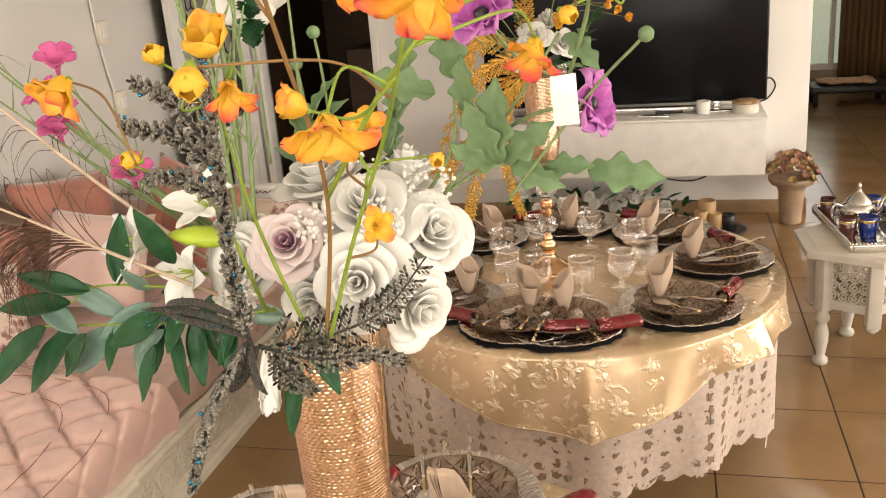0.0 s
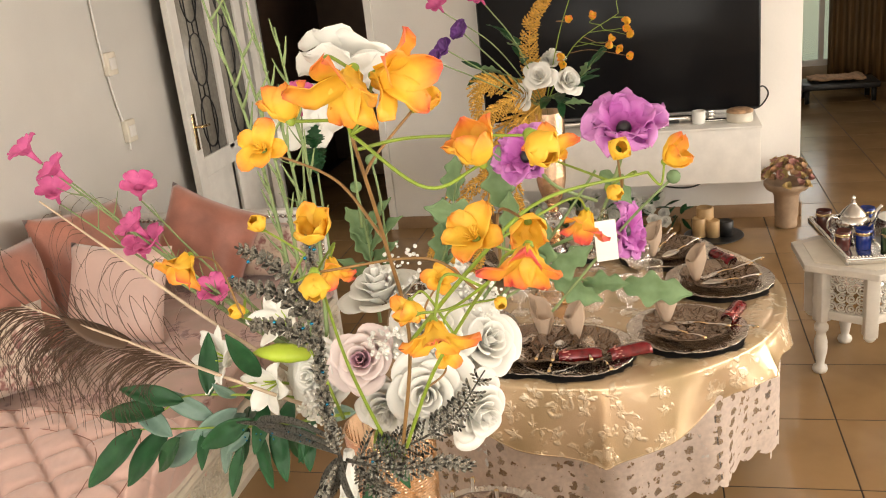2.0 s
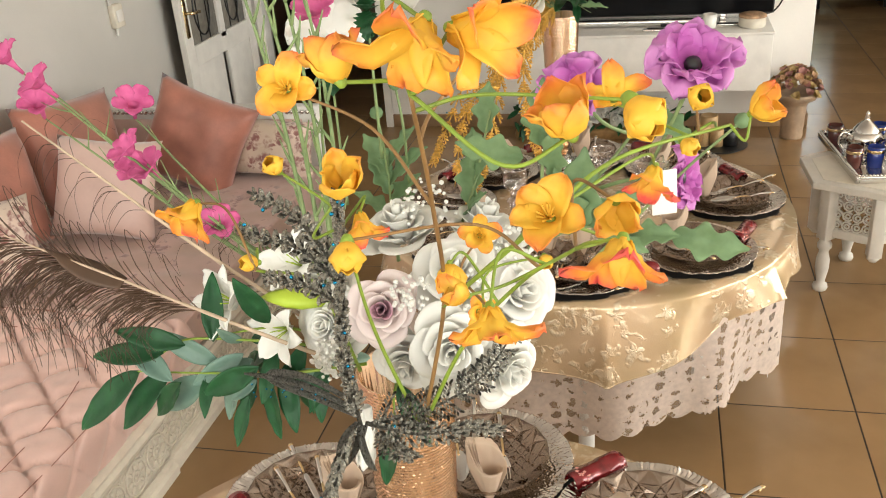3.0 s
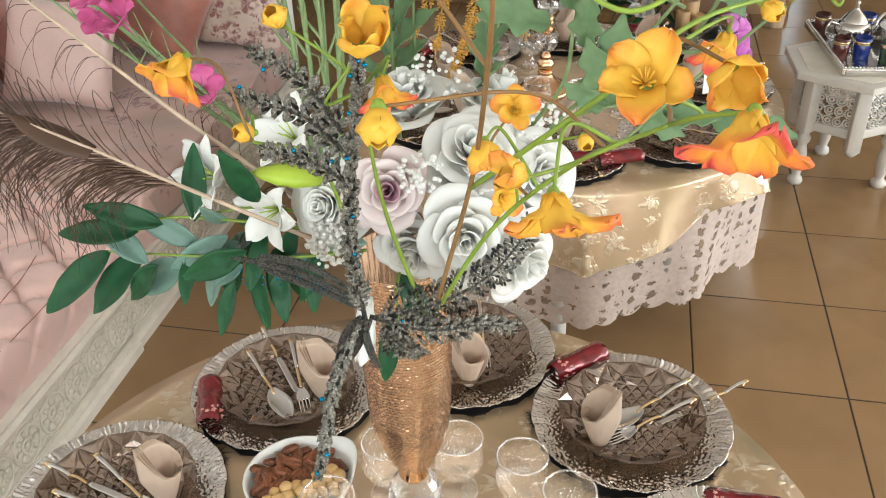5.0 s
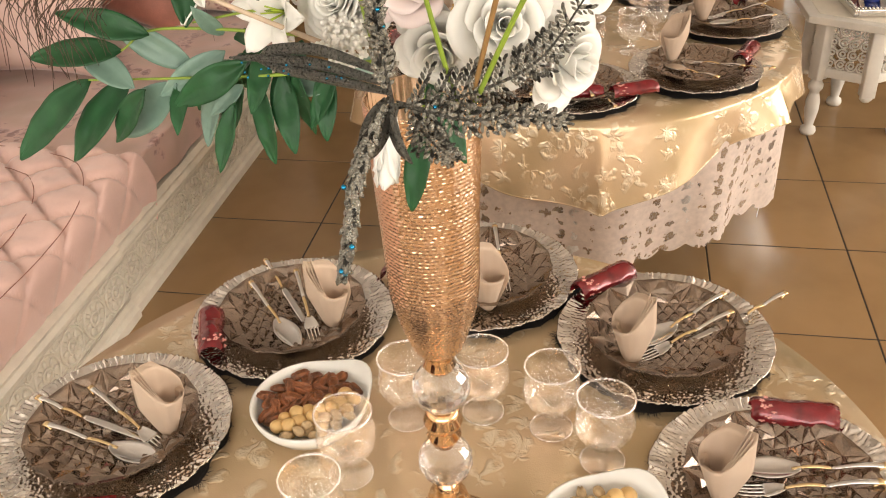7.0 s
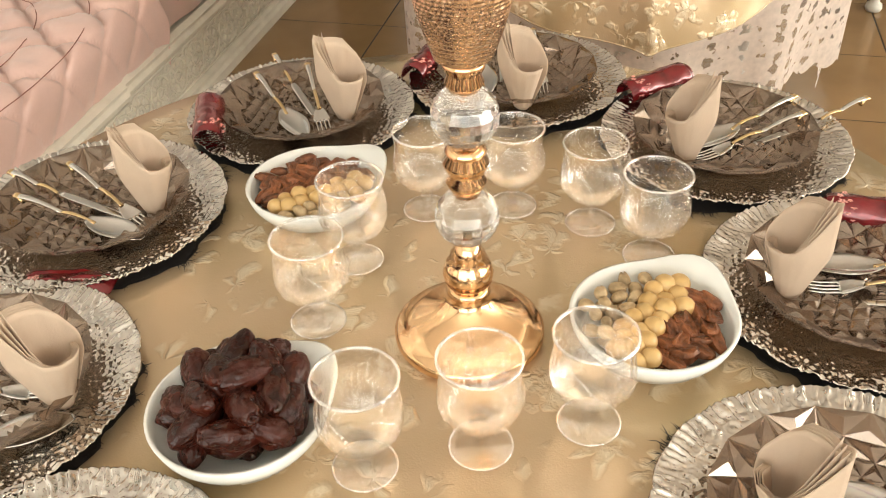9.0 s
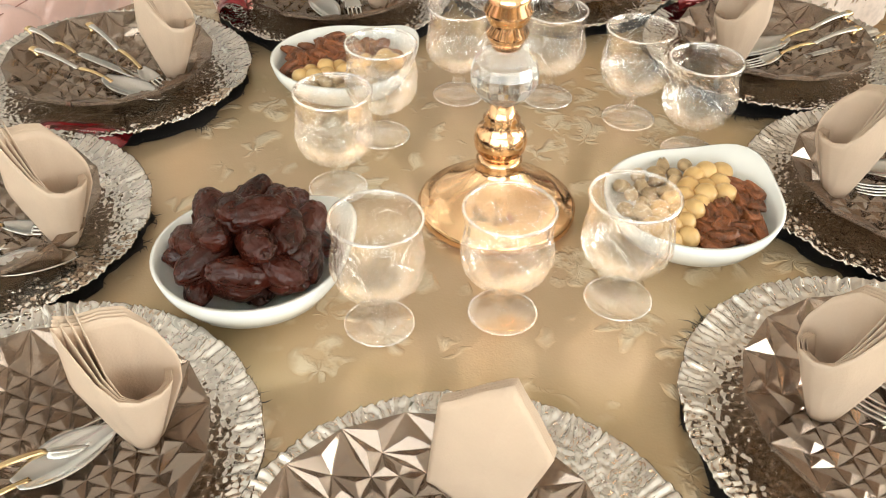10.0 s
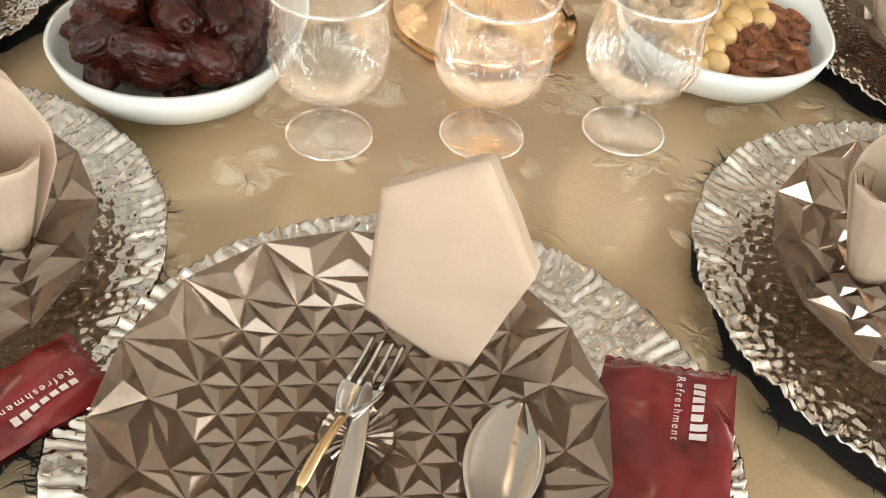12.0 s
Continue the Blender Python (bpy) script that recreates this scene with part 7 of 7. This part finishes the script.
for i in range(75):
    bm = bmesh.new()
    for k in range(6):
        petal(bm, k * 1.05, random.uniform(0.028, 0.042), 0.032, 70, random.uniform(0, 60), 0.002, 0, 0.5, 0.6, 3, 4)
    a, r = i * 2.4, 0.128 * math.sqrt((i + 0.5) / 75)
    part("dried_bloom", bm, DP[i % 3], dry, m=Matrix.Translation((r * math.cos(a), r * math.sin(a), 0.15 * math.sqrt(max(0, 1 - (r / 0.135) ** 2)) - 0.025 + random.uniform(-0.02, 0.03))) @ turned((math.cos(a) * r * 6, math.sin(a) * r * 6, 0.6)))
tray = thing("candle_tray", "dark round slate tray on the floor", "tray", pose(0.63, 4.56, 0.001), bm=lathe([(0, 0), (0.16, 0), (0.178, 0.010), (0.172, 0.012), (0.15, 0.006), (0, 0.006)], 40), material=M["black"])
for x, y, r, h_, m_, lb_ in ((0.58, 4.60, 0.052, 0.17, "candle", "tall tan pillar candle on the dark tray"), (0.625, 4.54, 0.040, 0.105, "candle", "short tan pillar candle on the dark tray"), (0.70, 4.555, 0.045, 0.095, "black", "dark glass candle holder on the tray"), (0.545, 4.55, 0.042, 0.12, "candle", "short tan pillar candle on the dark tray")):
    thing("pillar_candle", lb_, "candle", pose(x, y, 0.008), group="candles on the tray", bm=lathe([(0, 0), (r, 0), (r, h_ - 0.006), (r - 0.006, h_), (r - 0.014, h_ - 0.006), (0, h_ - 0.009)], 28), material=M[m_])
gl = thing("floor_bouquet", "white roses with green leaves lying by the wall", "flowers", pose(0, 0, 0))
random.seed(61)
WR = []
for i in range(2):
    bm = bmesh.new()
    for ri, (n, ln, a0, a1) in enumerate(((4, 0.5, 86, 100), (5, 0.8, 60, 72), (6, 1.0, 34, 20))):
        for k in range(n):
            petal(bm, 6.283 * k / n + ri, 0.042 * ln, 0.045, a0, a1, 0.004, -0.004 * ri, 0.4, 0.6, 4, 5)
    WR.append(mesh_of("white_rose", bm, W))
for i in range(34):
    ob = new("white_rose", random.choice(WR))
    ob.parent = gl
    ob.matrix_basis = Matrix.Translation((random.uniform(-0.55, 0.40), random.uniform(4.58, 4.78), random.uniform(0.07, 0.24))) @ turned((random.uniform(-0.4, 0.4), -0.7, 0.6))
for i in range(70):
    ob = new("leaf", random.choice(LV))
    ob.parent = gl
    ob.matrix_basis = Matrix.Translation((random.uniform(-0.6, 0.45), random.uniform(4.60, 4.80), random.uniform(0.05, 0.24))) @ Euler((random.uniform(-1.5, 1.5), random.uniform(-1, 1), random.uniform(0, 6))).to_matrix().to_4x4() @ Matrix.Scale(1.4, 4)
part("basket", box(-0.6, 4.64, 0.0, 0.44, 4.80, 0.07, 0.02), M["stem_brown"], gl)

# ---- carved side table with the tea tray ----
st = thing("side_table", "white six-sided side table with carved silver panels", "side table", pose(1.12, 2.868, 0))


def prism(r, z0, z1, turn, bevel=0.004, n=6):
    bm = bmesh.new()
    lo = [bm.verts.new((r * math.cos(radians(turn + 360 / n * k)), r * math.sin(radians(turn + 360 / n * k)), z0)) for k in range(n)]
    hi = [bm.verts.new((v.co.x, v.co.y, z1)) for v in lo]
    bm.faces.new(lo[::-1])
    bm.faces.new(hi)
    for k in range(n):
        bm.faces.new((lo[k], lo[(k + 1) % n], hi[(k + 1) % n], hi[k]))
    bmesh.ops.bevel(bm, geom=bm.edges[:], offset=bevel, segments=2, profile=0.5, affect="EDGES")
    return bm


cv = bmesh.new()
for r in (0.019, 0.009):
    tube([(0, r * math.cos(q), r * math.sin(q)) for q in (0.62 * n for n in range(9 if r > 0.01 else 11))], 0.0034, 5, cv)
SCROLL = mesh_of("scroll", cv, M["table_paint"])
part("top", prism(0.285, 0.472, 0.5, 33), M["table_paint"], st, smooth=False)
part("inlay", prism(0.235, 0.4995, 0.502, 33, 0.001), M["cream_wood"], st, "gilded top inlay", smooth=False)
part("apron_rail", prism(0.205, 0.455, 0.474, 33), M["table_paint"], st, smooth=False)
for k in range(6):
    a = 33 + 60 * k
    long = k % 2 == 1
    x, y = 0.19 * math.cos(radians(a)), 0.19 * math.sin(radians(a))
    part("post", box(-0.026, -0.026, 0.235 if long else 0.20, 0.026, 0.026, 0.472, 0.004), M["table_paint"], st, m=pose(x, y, 0, 0, 0, a))
    if long:
        part("leg", lathe([(0, 0), (0.026, 0.0), (0.031, 0.012), (0.028, 0.026), (0.016, 0.034), (0.020, 0.06), (0.027, 0.10), (0.027, 0.14), (0.019, 0.172), (0.018, 0.180), (0.028, 0.195), (0.029, 0.21), (0.020, 0.226), (0.024, 0.236), (0, 0.236)], 20), M["table_paint"], st, m=pose(x, y, 0))
    else:
        part("drop", lathe([(0, 0.175), (0.014, 0.178), (0.024, 0.190), (0.024, 0.20), (0, 0.20)], 16), M["table_paint"], st, m=pose(x, y, 0))
    b = a + 30
    px, py = 0.158 * math.cos(radians(b)), 0.158 * math.sin(radians(b))
    pm = pose(px, py, 0, 0, 0, b)
    part("panel", box(-0.006, -0.085, 0.28, 0.002, 0.085, 0.456, 0.001), M["silver"], st, "dark silver backing", m=pm)
    part("lower_rail", box(-0.010, -0.088, 0.245, 0.012, 0.088, 0.282, 0.004), M["table_paint"], st, m=pm)
    for i in range(4):
        for j in range(4):
            ob = new("scroll", SCROLL)
            ob.parent, ob.matrix_basis = st, pm @ pose(0.005, -0.058 + 0.0385 * i, 0.303 + 0.043 * j, 36 * i)
tt = thing("tea_tray", "silver rectangular tray with a beaded rim", "tray", pose(1.26, 2.99, 0.503, 0, 0, 6.5))
part("floor_plate", box(-0.255, -0.27, 0.0, 0.255, 0.27, 0.006, 0.002), M["silver"], tt)
for x0, y0, x1, y1 in ((-0.262, -0.277, -0.247, 0.277), (0.247, -0.277, 0.262, 0.277), (-0.247, -0.277, 0.247, -0.262), (-0.247, 0.262, 0.247, 0.277)):
    part("rim", box(x0, y0, 0.0, x1, y1, 0.030, 0.004), M["silver"], tt)
bm = bmesh.new()
for i in range(38):
    for y in (-0.27, 0.27):
        bmesh.ops.create_icosphere(bm, subdivisions=1, radius=0.0065, matrix=Matrix.Translation((-0.25 + 0.0135 * i, y, 0.032)))
    for x in (-0.255, 0.255):
        bmesh.ops.create_icosphere(bm, subdivisions=1, radius=0.0065, matrix=Matrix.Translation((x, -0.26 + 0.014 * i, 0.032)))
part("beading", bm, M["silver"], tt)
tp = thing("teapot", "domed silver Moroccan teapot", "teapot", pose(1.12, 3.04, 0.509, 0, 0, 20))
part("body", lathe([(0, 0), (0.045, 0), (0.05, 0.008), (0.044, 0.016), (0.066, 0.04), (0.072, 0.065), (0.060, 0.088), (0.05, 0.095), (0, 0.095)], 32), M["silver"], tp)
part("lid", lathe([(0.052, 0.094), (0.048, 0.104), (0.03, 0.125), (0.014, 0.138), (0.008, 0.146), (0.011, 0.152), (0.006, 0.160), (0.009, 0.168), (0.0, 0.18)], 28), M["silver"], tp)
part("spout", tube(bend([(0.06, 0, 0.035), (0.095, 0, 0.06), (0.11, 0, 0.095), (0.13, 0, 0.115)], 6), 0.014, 10, None, 0.5), M["silver"], tp)
part("handle", tube(bend([(-0.06, 0, 0.08), (-0.10, 0, 0.095), (-0.115, 0, 0.06), (-0.095, 0, 0.03), (-0.066, 0, 0.03)], 6), 0.006, 8), M["silver"], tp)
for i, (x, y, m_) in enumerate(((1.05, 2.86, "red_glass"), (1.13, 2.87, "blue_glass"), (1.22, 2.84, "green_glass"), (1.27, 2.93, "blue_glass"), (1.35, 2.96, "green_glass"), (1.29, 3.02, "blue_glass"), (1.41, 2.88, "green_glass"), (1.02, 3.14, "red_glass"), (1.20, 3.16, "blue_glass"), (1.32, 3.18, "red_glass"), (1.42, 3.10, "red_glass"))):
    g = thing("tea_glass", {"red_glass": "dark red", "blue_glass": "cobalt blue", "green_glass": "dark green"}[m_] + " tea glass with a gilt band on the tray", "tea glass", pose(x, y, 0.509), group="tea glasses")
    part("glass", lathe([(0, 0), (0.028, 0), (0.030, 0.004), (0.033, 0.085), (0.031, 0.086), (0.028, 0.01), (0, 0.008)], 20), M[m_], g)
    part("band", lathe([(0.0328, 0.062), (0.0338, 0.064), (0.0340, 0.072), (0.0332, 0.074)], 20), M["brass"], g)
dish = thing("dish", "round white dish with a dark mark on the tea glasses", "dish", pose(1.30, 2.97, 0.5955), bm=lathe([(0, 0), (0.06, 0), (0.095, 0.012), (0.098, 0.014), (0.09, 0.015), (0.06, 0.006), (0, 0.005)], 32), material=M["porcelain"])

# ---- floor tiles ----
bm = box(-TW / 2 + 0.0026, -TH / 2 + 0.0026, -0.010, TW / 2 - 0.0026, TH / 2 - 0.0026, 0.0, 0.0012, seg=1)
tile_mesh = mesh_of("tile", bm, M["tile"], False)
for i in range(-8, 7):
    for j in range(-5, 18):
        x, y = TX + TW * (i + 0.5), TY + TH * (j + 0.5)
        if -1.6 < x < 3.6 and -1.0 < y < 9.6:
            ob = new("tile", tile_mesh)
            ob.parent = floor
            ob.matrix_basis = pose(x, y, 0)
bm = bmesh.new()
for i in range(-9, 15):
    for j in range(-12, 18):
        x, y = TX + TW * (i + 0.5), TY + TH * (j + 0.5)
        if -2.7 < x < 7.4 and -3.4 < y < 9.6 and not (-1.6 < x < 3.6 and -1.0 < y < 9.6) and not (x > 3.3 and y > 5.0):
            box(x - TW / 2 + 0.0026, y - TH / 2 + 0.0026, -0.010, x + TW / 2 - 0.0026, y + TH / 2 - 0.0026, 0.0, bm=bm)
rest = part("tiles_beyond", bm, M["tile"], floor, smooth=False)
rest["kind"] = "stuff"
